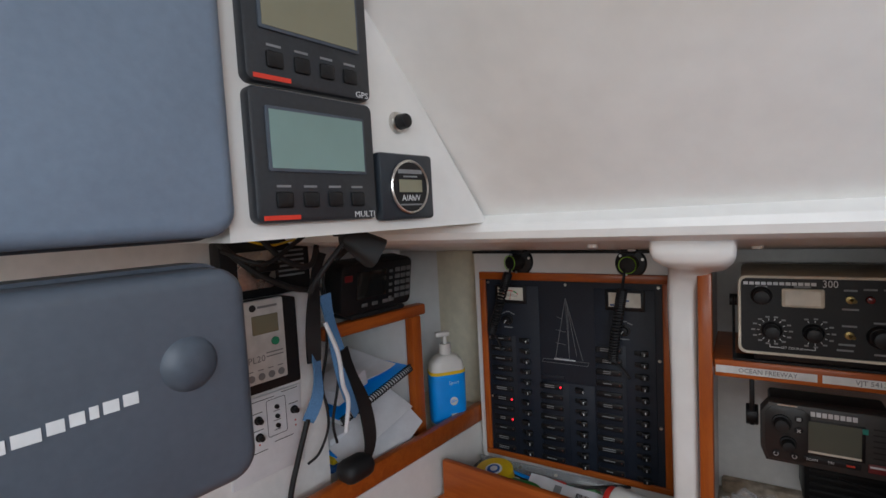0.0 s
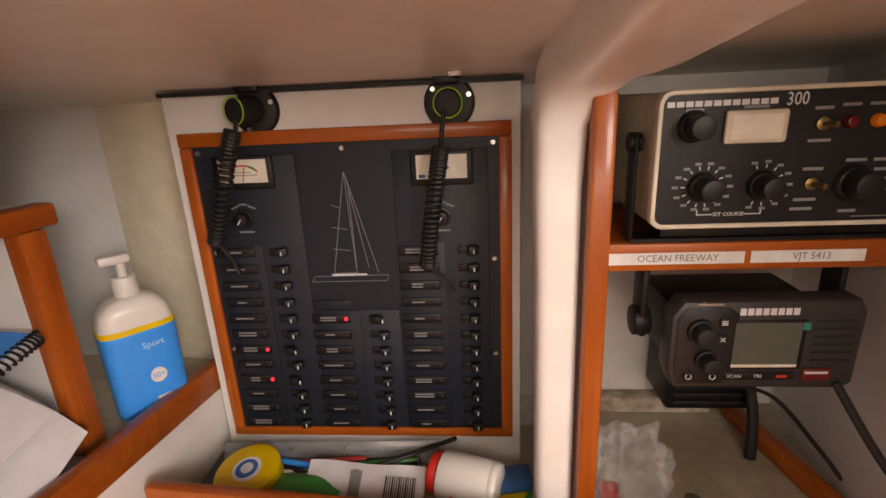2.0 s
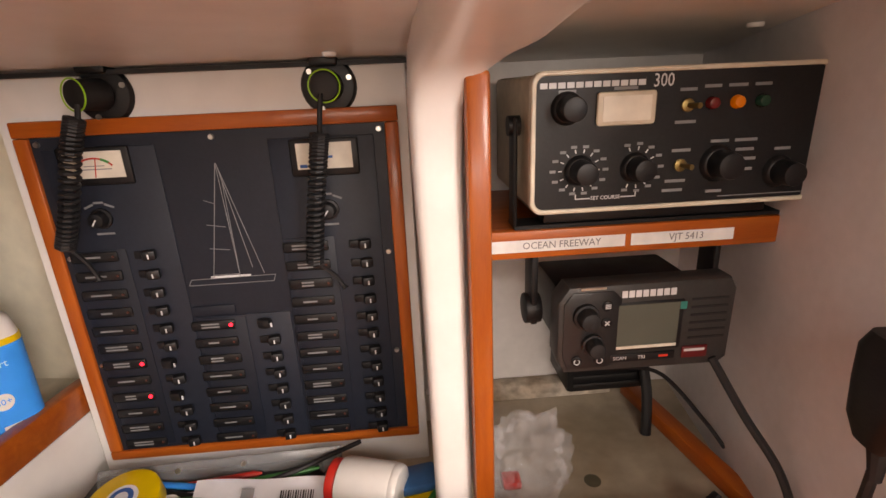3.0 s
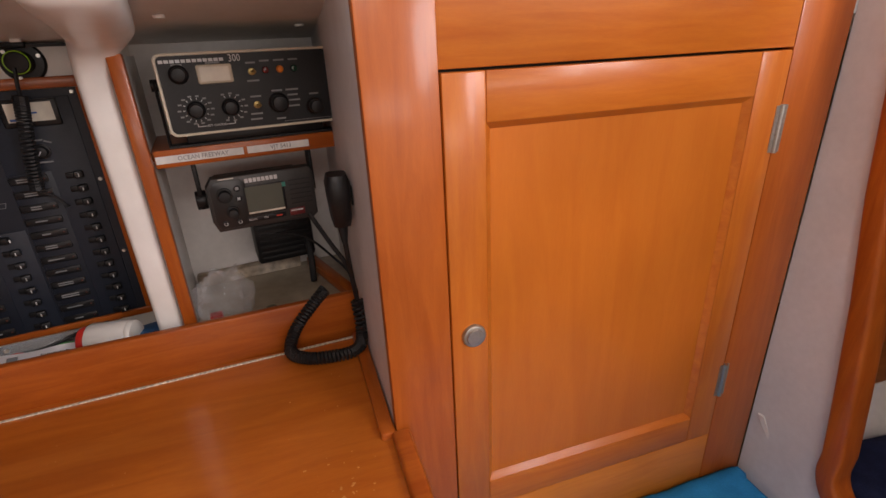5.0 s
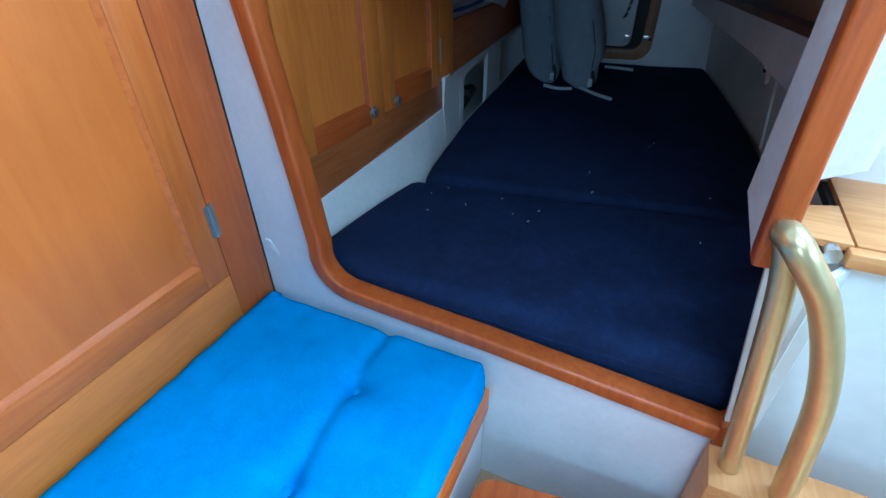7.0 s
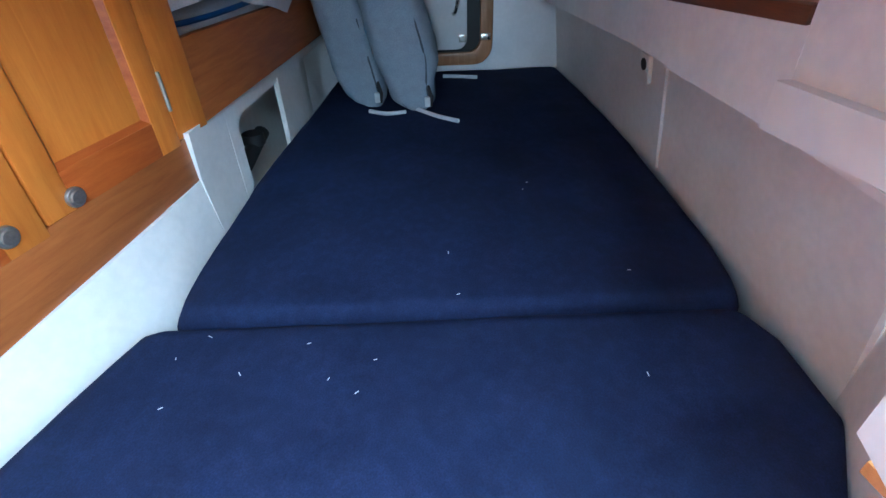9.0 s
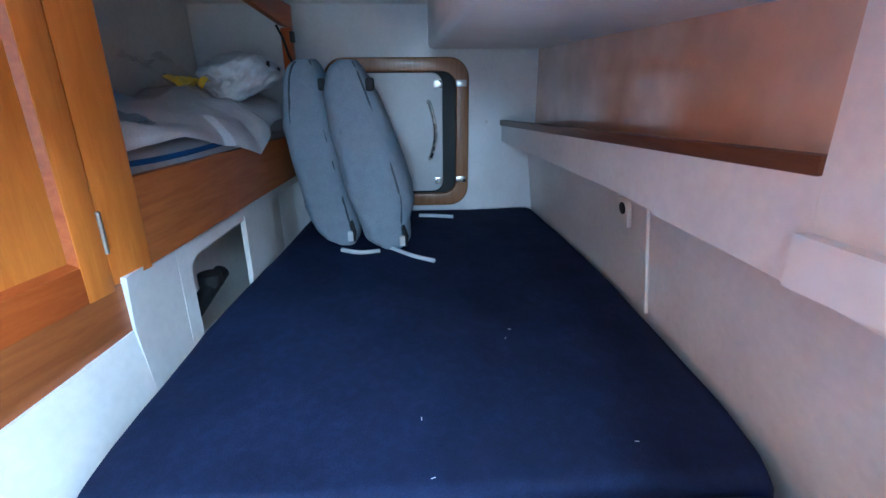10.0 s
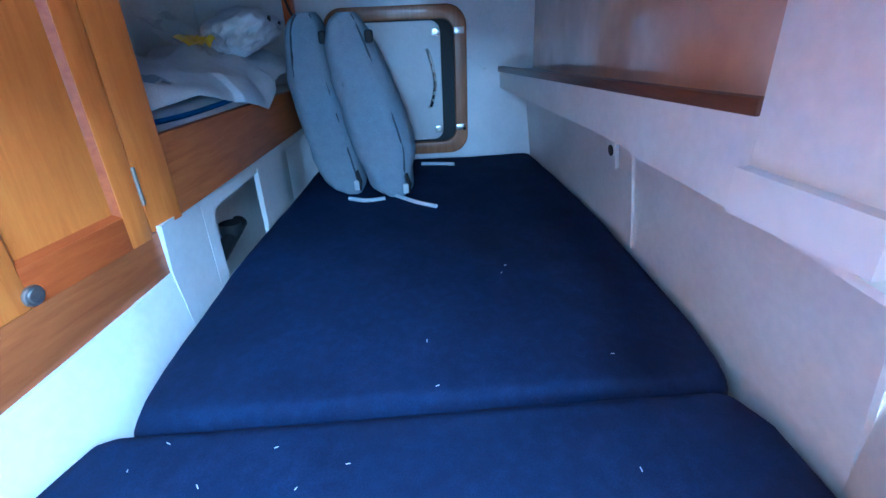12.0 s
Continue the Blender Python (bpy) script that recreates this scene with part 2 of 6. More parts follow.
def glow(name, color, strength):
    mat = bpy.data.materials.new(name)
    mat.use_nodes = True
    b = mat.node_tree.nodes["Principled BSDF"]
    b.inputs["Base Color"].default_value = (*color, 1)
    b.inputs["Emission Color"].default_value = (*color, 1)
    b.inputs["Emission Strength"].default_value = strength
    return mat


GELCOAT = shader("white_gelcoat", (0.80, 0.785, 0.76), 0.32, bump=0.05, scale=30, spread=0.03, tint=(0.66, 0.62, 0.56), stain=0.5)
LINER = shader("white_liner", (0.79, 0.775, 0.755), 0.45, bump=0.12, scale=60, spread=0.04, tint=(0.70, 0.67, 0.63), stain=0.5, patch=0.04, patch_scale=4.0)
AGED = shader("aged_cream_paint", (0.66, 0.60, 0.48), 0.5, bump=0.2, scale=45, spread=0.08, tint=(0.42, 0.35, 0.24), stain=0.7)
LAMINATE = shader("white_laminate", (0.74, 0.73, 0.74), 0.38, bump=0.03, scale=80, spread=0.03)
CHERRY_V = wood("varnished_cherry_upright", (0.58, 0.160, 0.022), (0.48, 0.110, 0.013))
CHERRY_H = wood("varnished_cherry_level", (0.58, 0.160, 0.022), (0.48, 0.110, 0.013), grain=(1.4, 14, 14))
CHERRY_DEEP = wood("deep_red_cherry_upright", (0.47, 0.112, 0.018), (0.37, 0.078, 0.011))
PALE_H = wood("varnished_pale_cherry", (0.66, 0.205, 0.028), (0.55, 0.150, 0.018), grain=(1.4, 14, 14))
# Cherry made lighter and yellower for the strong light on the berth lockers
BERTH_LIT_V = wood("lit_cherry_upright", (0.64, 0.215, 0.028), (0.54, 0.155, 0.017))
PANEL_V = wood("cherry_veneer_panel", (0.58, 0.158, 0.021), (0.51, 0.124, 0.014), grain=(9, 9, 1.0), bands=3.0)
MAHOG_V = wood("dark_mahogany_upright", (0.46, 0.110, 0.016), (0.33, 0.064, 0.009))
MAHOG_H = wood("dark_mahogany_level", (0.46, 0.110, 0.016), (0.33, 0.064, 0.009), grain=(1.4, 14, 14))
MAHOG_Y = wood("dark_mahogany_across", (0.46, 0.110, 0.016), (0.33, 0.064, 0.009), grain=(14, 1.4, 14))
BROWN_H = wood("brown_mahogany_level", (0.40, 0.130, 0.032), (0.28, 0.080, 0.018), grain=(1.4, 14, 14))
WALNUT = wood("pale_brown_frame", (0.36, 0.185, 0.090), (0.26, 0.125, 0.055))
TEAK_X = wood("sunlit_teak", (0.62, 0.30, 0.10), (0.46, 0.19, 0.05), rough=0.45, coat=0.1, grain=(1.4, 14, 14))
TABLE_WOOD = wood("worn_table_varnish", (0.52, 0.138, 0.020), (0.40, 0.092, 0.012), rough=0.26, coat=0.5, grain=(1.2, 10, 10), bands=4.0)
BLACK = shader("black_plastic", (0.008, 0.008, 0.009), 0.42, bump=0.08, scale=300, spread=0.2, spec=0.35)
SOFT_BLACK = shader("soft_black_rubber", (0.007, 0.007, 0.008), 0.6, bump=0.1, scale=200)
SLATE = shader("slate_grey_panel", (0.010, 0.0135, 0.022), 0.46, bump=0.06, scale=220, spread=0.1, spec=0.35)
SLATE_LIFT = shader("slate_grey_strip", (0.013, 0.0175, 0.028), 0.48, bump=0.06, scale=220, spread=0.1, spec=0.35)
BLUEGREY = shader("blue_grey_cover_plastic", (0.155, 0.205, 0.275), 0.40, bump=0.10, scale=120, spread=0.06)
# Same finish as blue_grey_cover_plastic at under half its tone
DARKER_COVER = shader("darker_blue_grey_cover_plastic", (0.072, 0.088, 0.112), 0.42, bump=0.10, scale=120, spread=0.06)
BLUEGREY_DARK = shader("dark_blue_grey_plastic", (0.055, 0.070, 0.092), 0.5, bump=0.06, scale=120)
WHITE_PAINT = shader("white_print", (0.62, 0.63, 0.64), 0.5)
DIM_PRINT = shader("grey_print", (0.21, 0.215, 0.22), 0.5)
RED_PRINT = shader("red_print", (0.62, 0.04, 0.02), 0.5)
LABEL = shader("white_label_tape", (0.72, 0.72, 0.70), 0.45)
# Flat black for print and seams, and for the dark of unlit hollows
INK_AND_HOLLOW = shader("black_ink_and_hollow", (0.012, 0.012, 0.012), 0.6)
BEIGE = shader("beige_instrument_case", (0.50, 0.42, 0.31), 0.45, bump=0.05, scale=80, tint=(0.34, 0.27, 0.18), stain=0.5)
IVORY = shader("ivory_bezel", (0.62, 0.56, 0.45), 0.4)
METER = shader("meter_dial", (0.72, 0.68, 0.58), 0.35)
LCD_GREEN = shader("grey_green_display", (0.20, 0.30, 0.28), 0.12, spread=0.04, scale=20)
LCD_GOLD = shader("dull_olive_display", (0.23, 0.22, 0.15), 0.12, spread=0.04, scale=20)
LCD_GREY = shader("pale_grey_display", (0.095, 0.105, 0.085), 0.15, spread=0.05, scale=20)
STEEL = shader("brushed_steel", (0.62, 0.60, 0.56), 0.28, metal=1.0, bump=0.03, scale=200)
NICKEL = shader("dull_nickel", (0.46, 0.44, 0.40), 0.48, metal=1.0, bump=0.04, scale=220)
BRASS = shader("golden_anodised_tube", (0.66, 0.52, 0.26), 0.30, metal=0.8, bump=0.02, scale=60, spread=0.05, tint=(0.60, 0.46, 0.22))
HULL_CREAM = shader("cream_hull_paint", (0.80, 0.74, 0.58), 0.5, bump=0.2, scale=45, spread=0.06, tint=(0.60, 0.50, 0.34), stain=0.5)
DARK_SHELF = wood("dark_mahogany_edge", (0.13, 0.052, 0.024), (0.08, 0.030, 0.013), grain=(1.4, 14, 14))
# Mottled paint, darker and browner than aged_cream_paint
NICHE = shader("mottled_niche_paint", (0.46, 0.40, 0.31), 0.55, bump=0.25, scale=40, spread=0.12, tint=(0.26, 0.20, 0.13), stain=0.8)
NAVY = shader("navy_cotton_canvas", (0.0118, 0.018, 0.053), 0.92, bump=0.3, scale=420, spread=0.25, tint=(0.019, 0.028, 0.077), stain=0.6, spec=0.15, patch=0.22, patch_scale=7.0)
TURQ = shader("turquoise_suede_cloth", (0.0, 0.26, 0.60), 0.85, bump=0.35, scale=260, spread=0.08, tint=(0.0, 0.21, 0.54), stain=0.4, spec=0.2, patch=0.07, patch_scale=9.0)
GREYCLOTH = shader("blue_grey_canvas", (0.285, 0.33, 0.39), 0.9, bump=0.5, scale=350, spread=0.14, spec=0.2)
SHEET = shader("pale_grey_cotton", (0.62, 0.64, 0.68), 0.9, bump=0.3, scale=260, spread=0.08, spec=0.2)
STRIPE = shader("blue_piping", (0.02, 0.10, 0.32), 0.7)
PAPER = shader("white_paper", (0.74, 0.74, 0.76), 0.7, spread=0.05)
BLUEPLASTIC = shader("bright_blue_label", (0.0, 0.31, 0.90), 0.36, spread=0.03)
BOTTLE_WHITE = shader("white_bottle_plastic", (0.72, 0.70, 0.66), 0.3, spread=0.03)
YELLOW = shader("yellow_tape", (0.75, 0.50, 0.01), 0.4, spread=0.06)
RED = shader("red_plastic", (0.6, 0.03, 0.02), 0.35)
GREEN = shader("green_plastic", (0.03, 0.28, 0.06), 0.4)
LIME = shader("lime_ring", (0.30, 0.62, 0.03), 0.4)
STRAPBLUE = shader("pale_blue_webbing", (0.10, 0.24, 0.45), 0.8, bump=0.4, scale=300)
LED_RED = glow("red_indicator", (1.0, 0.02, 0.04), 2.0)
LED_AMBER = glow("amber_indicator", (0.5, 0.12, 0.0), 0.10)

# ---- frames of reference ----
AFT = -8.1
A = pose(0.36, 0.627, 0, 0, 0, AFT)                       # locker front: x aft, y outboard
BH = A @ pose(0.653, 0, 0, 0, 0, -90)                     # berth bulkhead: x inboard, y aft
EB = pose(0.959, -0.528, 0, 0, 0, AFT - 90)               # steps: x inboard, y aft
CB = pose(1.409, 0.413, 0, 0, 0, -14.4)                   # berth lockers: x aft, y outboard
ALONG = pose(0, 0, 0, 0, 0, 90)                           # outlines in y, z pulled through along -x
FWD = pose(-0.64, 1.06, 0, 0, 0, 90 + AFT)
CON = pose(-0.251, 0.697, 0, 0, 0, 90 + AFT)                         # forward face: x is world y, front towards +x

# ---- structure ----
# Sole barely in view; its tone is assumed, raised to bounce light upward
setting("floor", box(-2.4, -2.1, -0.06, 3.1, 1.4, 0), shader("bounce_teak_sole", (0.36, 0.24, 0.13), 0.5, bump=0.2, scale=20, spread=0.2, stretch=(0.3, 3, 1)), "assumed teak cabin sole, toned to bounce light")
# Unseen wall, cut open only to seat the forward fill lamp
setting("wall_forward", merge(box(-2.44, -2.1, 0, -2.4, 1.4, 1.34), box(-2.44, -2.1, 1.34, -2.4, -0.27, 1.76), box(-2.44, 0.27, 1.34, -2.4, 1.4, 1.76), box(-2.44, -2.1, 1.76, -2.4, 1.4, 1.92)), LINER, "unseen white cabin end wall with an opening added for a fill lamp")
# Unseen wall; its long opening is added to hold the port fill lamp
setting("wall_port", merge(box(-2.4, -2.14, 0, 3.1, -2.1, 1.36), box(-2.4, -2.14, 1.64, 3.1, -2.1, 1.92), box(-2.4, -2.14, 1.36, -0.75, -2.1, 1.64),
        box(0.95, -2.14, 1.36, 3.1, -2.1, 1.64)), LINER, "unseen white cabin side with a long opening added for a fill lamp")
setting("wall_hull", box(-2.4, 1.31, 0, 3.1, 1.36, 1.92), GELCOAT, "white moulded hull side")
# Out of view: the hatch hole is assumed; the last box stops sun leaking
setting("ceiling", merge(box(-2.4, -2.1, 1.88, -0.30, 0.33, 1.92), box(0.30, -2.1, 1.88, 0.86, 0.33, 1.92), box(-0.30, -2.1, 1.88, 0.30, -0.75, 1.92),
        box(-0.30, -0.15, 1.88, 0.30, 0.33, 1.92), box(0.86, -2.1, 1.88, 3.1, -1.5, 1.92), box(0.86, -0.36, 1.88, 3.1, 0.33, 1.92), box(1.021, 0.331, 1.88, 3.1, 1.4, 1.92)), GELCOAT, "white moulded deckhead, out of view, with an assumed hatch hole and the companionway opening")
setting("cabin_side", place(prism([(1.36, 1.322), (1.22, 1.337), (0.73, 1.391), (0.706, 1.394), (0.693, 1.400), (0.688, 1.410), (0.690, 1.420), (0.700, 1.4285), (0.705, 1.4325),
        (0.496, 1.66), (0.37, 1.80), (0.33, 1.88), (0.33, 1.92), (1.36, 1.92)], -1.02, 2.4), ALONG), GELCOAT, "white moulded cabin side above a side deck", angle=25)
setting("deck_seam", box(-0.545, 1.196, 1.331, -0.06, 1.2075, 1.3365), SOFT_BLACK, "black joint line under the side deck")


def loft(rows, seg=24):
    """rows: centre, half width along x, half depth, direction of the depth."""
    bm = bmesh.new()
    rings = []
    for c, wx, wd, d in rows:
        ring = []
        for k in range(seg):
            a = 2 * math.pi * k / seg
            ca, sa = math.cos(a), math.sin(a)
            px = math.copysign(abs(ca) ** 0.55, ca) * wx
            pd = math.copysign(abs(sa) ** 0.55, sa) * wd
            ring.append(bm.verts.new(Vector(c) + Vector((px, 0, 0)) + pd * Vector(d)))
        rings.append(ring)
    for a, b in zip(rings, rings[1:]):
        for k in range(seg):
            bm.faces.new((a[k], a[(k + 1) % seg], b[(k + 1) % seg], b[k]))
    bm.faces.new(rings[0])
    bm.faces.new(rings[-1][::-1])
    bmesh.ops.recalc_face_normals(bm, faces=bm.faces[:])
    return bm


setting("moulded_column", loft([((0.003, 0.735, 1.392), 0.044, 0.008, (0, 0.1, 1)), ((0.003, 0.742, 1.385), 0.047, 0.020, (0, 0.1, 1)), ((0.003, 0.76, 1.381), 0.048, 0.0245, (0, 0.1, 1)), ((0.002, 0.80, 1.376), 0.048, 0.028, (0, 0.1, 1)), ((0.001, 0.87, 1.370), 0.047, 0.032, (0, 0.2, 1)), ((-0.002, 0.95, 1.362), 0.046, 0.036, (0, 0.3, 1)),
        ((-0.010, 1.01, 1.352), 0.042, 0.036, (0, 0.5, 0.87)), ((-0.026, 1.05, 1.328), 0.034, 0.034, (0, 0.75, 0.65)), ((-0.036, 1.062, 1.29), 0.027, 0.030, (0, 0.95, 0.3)),
        ((-0.038, 1.060, 1.22), 0.0245, 0.026, (0, 1, 0.05)), ((-0.037, 1.057, 1.12), 0.023, 0.024, (0, 1, 0)), ((-0.036, 1.056, 0.95), 0.0225, 0.023, (0, 1, 0)), ((-0.035, 1.056, 0.74), 0.022, 0.023, (0, 1, 0))]), GELCOAT, "white moulded column under the side deck", angle=60)
setting("wall_switch", box(-0.548, 1.208, 0.70, -0.062, 1.31, 1.334, 0.004), GELCOAT, "white panel round the switchboard")
setting("wall_nav_lower", box(-0.60, 1.296, 0.60, 0.34, 1.31, 0.80), GELCOAT, "white hull side behind the tray")
setting("tray_floor", box(-0.575, 0.99, 0.735, -0.02, 1.296, 0.745), AGED, "scuffed cream tray floor behind the chart table")
setting("radio_floor", place(box(-0.005, 1.015, 0.79, 0.36, 1.30, 0.80), pose(0, 0, 0)), NICHE, "mottled brown-cream shelf floor under the radio")
setting("radio_back", box(0.0, 1.285, 0.80, 0.36, 1.298, 1.335), LINER, "white back of the radio niche")
setting("radio_divider", box(-0.008, 1.045, 0.80, 0.006, 1.285, 1.31), LINER, "white divider beside the radio niche")
solo("wooden_post", box(-0.012, 1.018, 0.78, 0.0105, 1.043, 1.314, 0.004), MAHOG_V, Matrix(), "varnished mahogany upright at the radio niche", "post")
niche_shelf = thing("radio_shelf", Matrix(), "varnished mahogany shelf with a raised front edge", "shelf")
part("front_edge", box(0.011, 1.052, 1.126, 0.345, 1.068, 1.157, 0.003), MAHOG_H, niche_shelf)
part("board", box(0.007, 1.069, 1.137, 0.345, 1.284, 1.152), MAHOG_H, niche_shelf)
setting("locker_side", place(box(-0.094, 0.022, 0.3, -0.082, 0.70, 1.45), A), LAMINATE, "white side wall of the hanging locker")

# forward part of the chart corner
# The last two boxes are added to keep lamp light from leaking past
setting("wall_chart_forward", place(merge(box(-0.85, 0.0, 0.60, -0.283, 0.02, 1.415), box(-0.282, 0.001, 0.60, 0.2, 0.02, 0.862), box(-0.28, 0.05, 1.218, 0.006, 0.06, 1.41), box(-1.0, 0.0, 1.4155, -0.37, 0.02, 1.88), box(-1.0, 0.0, 0.0, -0.8505, 0.02, 1.415)), FWD), LINER, "white forward wall of the chart corner with added light-blocking ends")
setting("ledge_face", place(box(-0.85, -0.058, 0.70, 0.185, -0.002, 0.868), FWD), GELCOAT, "white ledge beside the chart table")
setting("ledge_top", place(box(-0.281, -0.04, 0.869, 0.245, 0.36, 0.884), FWD), AGED, "dusty cream ledge")
setting("wall_shelf_back", place(box(-0.30, 0.35, 0.885, 0.25, 0.36, 1.41), FWD), LINER, "white back of the book shelf")
setting("wall_shelf_inner", place(box(-0.294, 0.021, 0.885, -0.283, 0.349, 1.41), FWD), LINER, "white end of the book shelf")
setting("wall_hull_inner", place(box(0.235, -0.08, 0.60, 0.248, 0.36, 1.40), FWD), HULL_CREAM, "stained cream hull side behind the bottle")
solo("wooden_fiddle", place(box(-0.85, -0.068, 0.874, 0.183, -0.046, 0.921, 0.005), FWD), MAHOG_H, Matrix(), "varnished mahogany fiddle rail along the ledge", "rail")
shelf = thing("book_shelf", FWD @ Matrix.Translation((0, 0, 0.884)), "mahogany book shelf with an upright post and white liner", "shelf")
part("post", box(-0.020, -0.006, 0, 0.012, 0.02, 0.304, 0.003), MAHOG_V, shelf)
part("front_edge", box(-0.281, -0.008, 0.3045, 0.030, 0.022, 0.332, 0.005), MAHOG_H, shelf)
part("shelf_board", box(-0.281, 0.0225, 0.305, 0.030, 0.349, 0.326), GELCOAT, shelf, "white shelf board")
part("end_panel", box(-0.006, 0.021, 0, 0.008, 0.349, 0.3045), GELCOAT, shelf, "white end panel")

# ---- hanging locker ----
locker = thing("hanging_locker", A, "cherry hanging locker with a closed panelled door above the seat", "locker")
part("left_stile", box(-0.0945, 0, 0.38, -0.0012, 0.021, 1.47, 0.002), CHERRY_DEEP, locker)
part("right_stile", box(0.5465, 0, 0.38, 0.650, 0.021, 1.47, 0.002), CHERRY_DEEP, locker)
part("top_rail", box(-0.0025, 0.0005, 1.278, 0.546, 0.021, 1.47, 0.002), CHERRY_H, locker)
part("kick_board", box(-0.0025, 0.0005, 0.38, 0.546, 0.021, 0.5405, 0.002), PALE_H, locker, "paler cherry board under the door")
# Black board behind the door paints the shade seen in its gaps
part("inside", box(-0.08, 0.03, 0.38, 0.64, 0.04, 1.46), INK_AND_HOLLOW, locker, "black sheet for the unlit inside")


def panel_door(parent, u0, u1, z0, z1, stile, rail_t, rail_b, m_v, m_h, m_p, name="door"):
    """A frame-and-panel door with its front at y = 0."""
    d = part(name, box(u0, -0.002, z0, u0 + stile, 0.018, z1, 0.0025), m_v, parent)
    part("stile", box(u1 - stile, -0.002, z0, u1, 0.018, z1, 0.0025), m_v, d)
    part("top_rail", box(u0 + stile, -0.0018, z1 - rail_t, u1 - stile, 0.018, z1, 0.002), m_h, d)
    part("bottom_rail", box(u0 + stile, -0.0018, z0, u1 - stile, 0.018, z0 + rail_b, 0.002), m_h, d)
    a, b, c, e = u0 + stile, u1 - stile, z0 + rail_b, z1 - rail_t
    outer = [(a, c), (b, c), (b, e), (a, e)]
    w = 0.009
    inner = [(a + w, c + w), (b - w, c + w), (b - w, e - w), (a + w, e - w)]
    bm = bmesh.new()
    o = [bm.verts.new((x, 0.000, z)) for x, z in outer]
    i = [bm.verts.new((x, 0.0095, z)) for x, z in inner]
    for k in range(4):
        bm.faces.new((o[k], o[(k + 1) % 4], i[(k + 1) % 4], i[k]))
    bmesh.ops.recalc_face_normals(bm, faces=bm.faces[:])
    part("moulding", bm, m_h, d, "", 20)
    part("panel", box(a, 0.010, c, b, 0.016, e), m_p, d)
    return d


door = panel_door(locker, 0.0005, 0.5435, 0.5435, 1.2745, 0.057, 0.062, 0.058, CHERRY_V, CHERRY_H, PANEL_V)
part("door_knob", merge(rod(0.019, 0.006, pose(0.0335, -0.002, 0.908) @ FRONT, 0.017, 28, 0.001), rod(0.0135, 0.003, pose(0.0335, -0.008, 0.908) @ FRONT, 0.012, 28)), NICKEL, door, "round flush nickel knob")
for hz in (1.16, 0.68):
    part("hinge", merge(rod(0.0045, 0.074, pose(0.545, -0.003, hz - 0.037), seg=12), box(0.534, -0.003, hz - 0.036, 0.556, -0.0005, hz + 0.036)), NICKEL, door, "dull steel butt hinge")

# ---- berth bulkhead with its trimmed opening ----


def arc(cx, cz, r, a0, a1, n):
    return [(cx + r * math.cos(radians(a0 + (a1 - a0) * k / n)), cz + r * math.sin(radians(a0 + (a1 - a0) * k / n))) for k in range(n + 1)]


outer = [(0.052, 1.50), (0.062, 1.30), (0.085, 1.06), (0.110, 0.89), (0.129, 0.72), (0.141, 0.60)] + arc(0.245, 0.570, 0.106, 182, 262, 10) + [(0.30, 0.459), (0.55, 0.445), (0.80, 0.424), (0.993, 0.408)]


def inset(line, w):
    out = []
    for k, p in enumerate(line):
        a, b = line[max(k - 1, 0)], line[min(k + 1, len(line) - 1)]
        dx, dz = b[0] - a[0], b[1] - a[1]
        n = math.hypot(dx, dz)
        out.append((p[0] - dz / n * w, p[1] + dx / n * w))
    return out


mid = inset(outer, 0.02)
setting("bulkhead", place(prism([(0.0, 0.0)] + [(0.0, 1.5)] + mid[:-1] + [(1.0, 0.428), (1.0, 0.0)], 0.0, 0.024), BH), LAMINATE, "white laminate bulkhead with a rounded opening")
setting("opening_trim", place(band(inset(outer, 0.005), inset(outer, 0.040), -0.014, 0.034, 0.007), BH), MAHOG_V, "varnished mahogany trim round the berth opening")
setting("opening_sill", place(box(0.995, -0.012, 0.0, 1.04, 0.03, 0.455, 0.004), BH), MAHOG_V, "mahogany corner post under the berth opening")
jamb = [(0.935, 0.788), (0.928, 0.95), (0.922, 1.15), (0.912, 1.50)]
setting("jamb_trim", place(band(jamb, [(x + 0.036, z + 0.003) for x, z in jamb], -0.012, 0.03, 0.006), BH), MAHOG_V, "mahogany edge of the companionway partition")

# ---- quarter berth ----


def wall_run(plan, thick, z0, z1):
    return prism([(x, y) for x, y in plan] + [(x, y - thick) for x, y in reversed(plan)], z0, z1, axis='z')


def leaning(bm):
    """Leans an upright run inboard towards its top."""
    for v in bm.verts:
        v.co.y += 0.12 * (v.co.z - 0.53)
    return bm


setting("berth_side_lower", merge(wall_run([(0.868, -0.455), (1.28, -0.705)], 0.012, 0.0, 0.772), leaning(wall_run([(1.2805, -0.705), (1.6, -0.712), (2.1, -0.714), (2.5, -0.704), (2.94, -0.67)], 0.012, 0.0, 0.845))), LINER, "white lower side of the berth")


def fascia():
    bm = bmesh.new()
    pts = [(1.425, -0.5775, 0.8405, 0.960), (1.735, -0.571, 0.835, 0.940), (1.7355, -0.571, 0.846, 0.940), (2.1, -0.560, 0.832, 0.917), (2.94, -0.535, 0.800, 0.862)]
    q = pts
    for y_off in (0.0, -0.014):
        rows = [(bm.verts.new((x, y + y_off, a)), bm.verts.new((x, y + y_off, b))) for x, y, a, b in q]
        for r, s in zip(rows, rows[1:]):
            bm.faces.new((r[0], s[0], s[1], r[1]))
        if y_off == 0.0:
            keep = rows
    for k in (0, 1):
        for i in range(len(q) - 1):
            bm.faces.new((keep[i][k], keep[i + 1][k], rows[i + 1][k], rows[i][k]))
    bm.faces.new((keep[0][0], keep[0][1], rows[0][1], rows[0][0]))
    bmesh.ops.recalc_face_normals(bm, faces=bm.faces[:])
    return bm


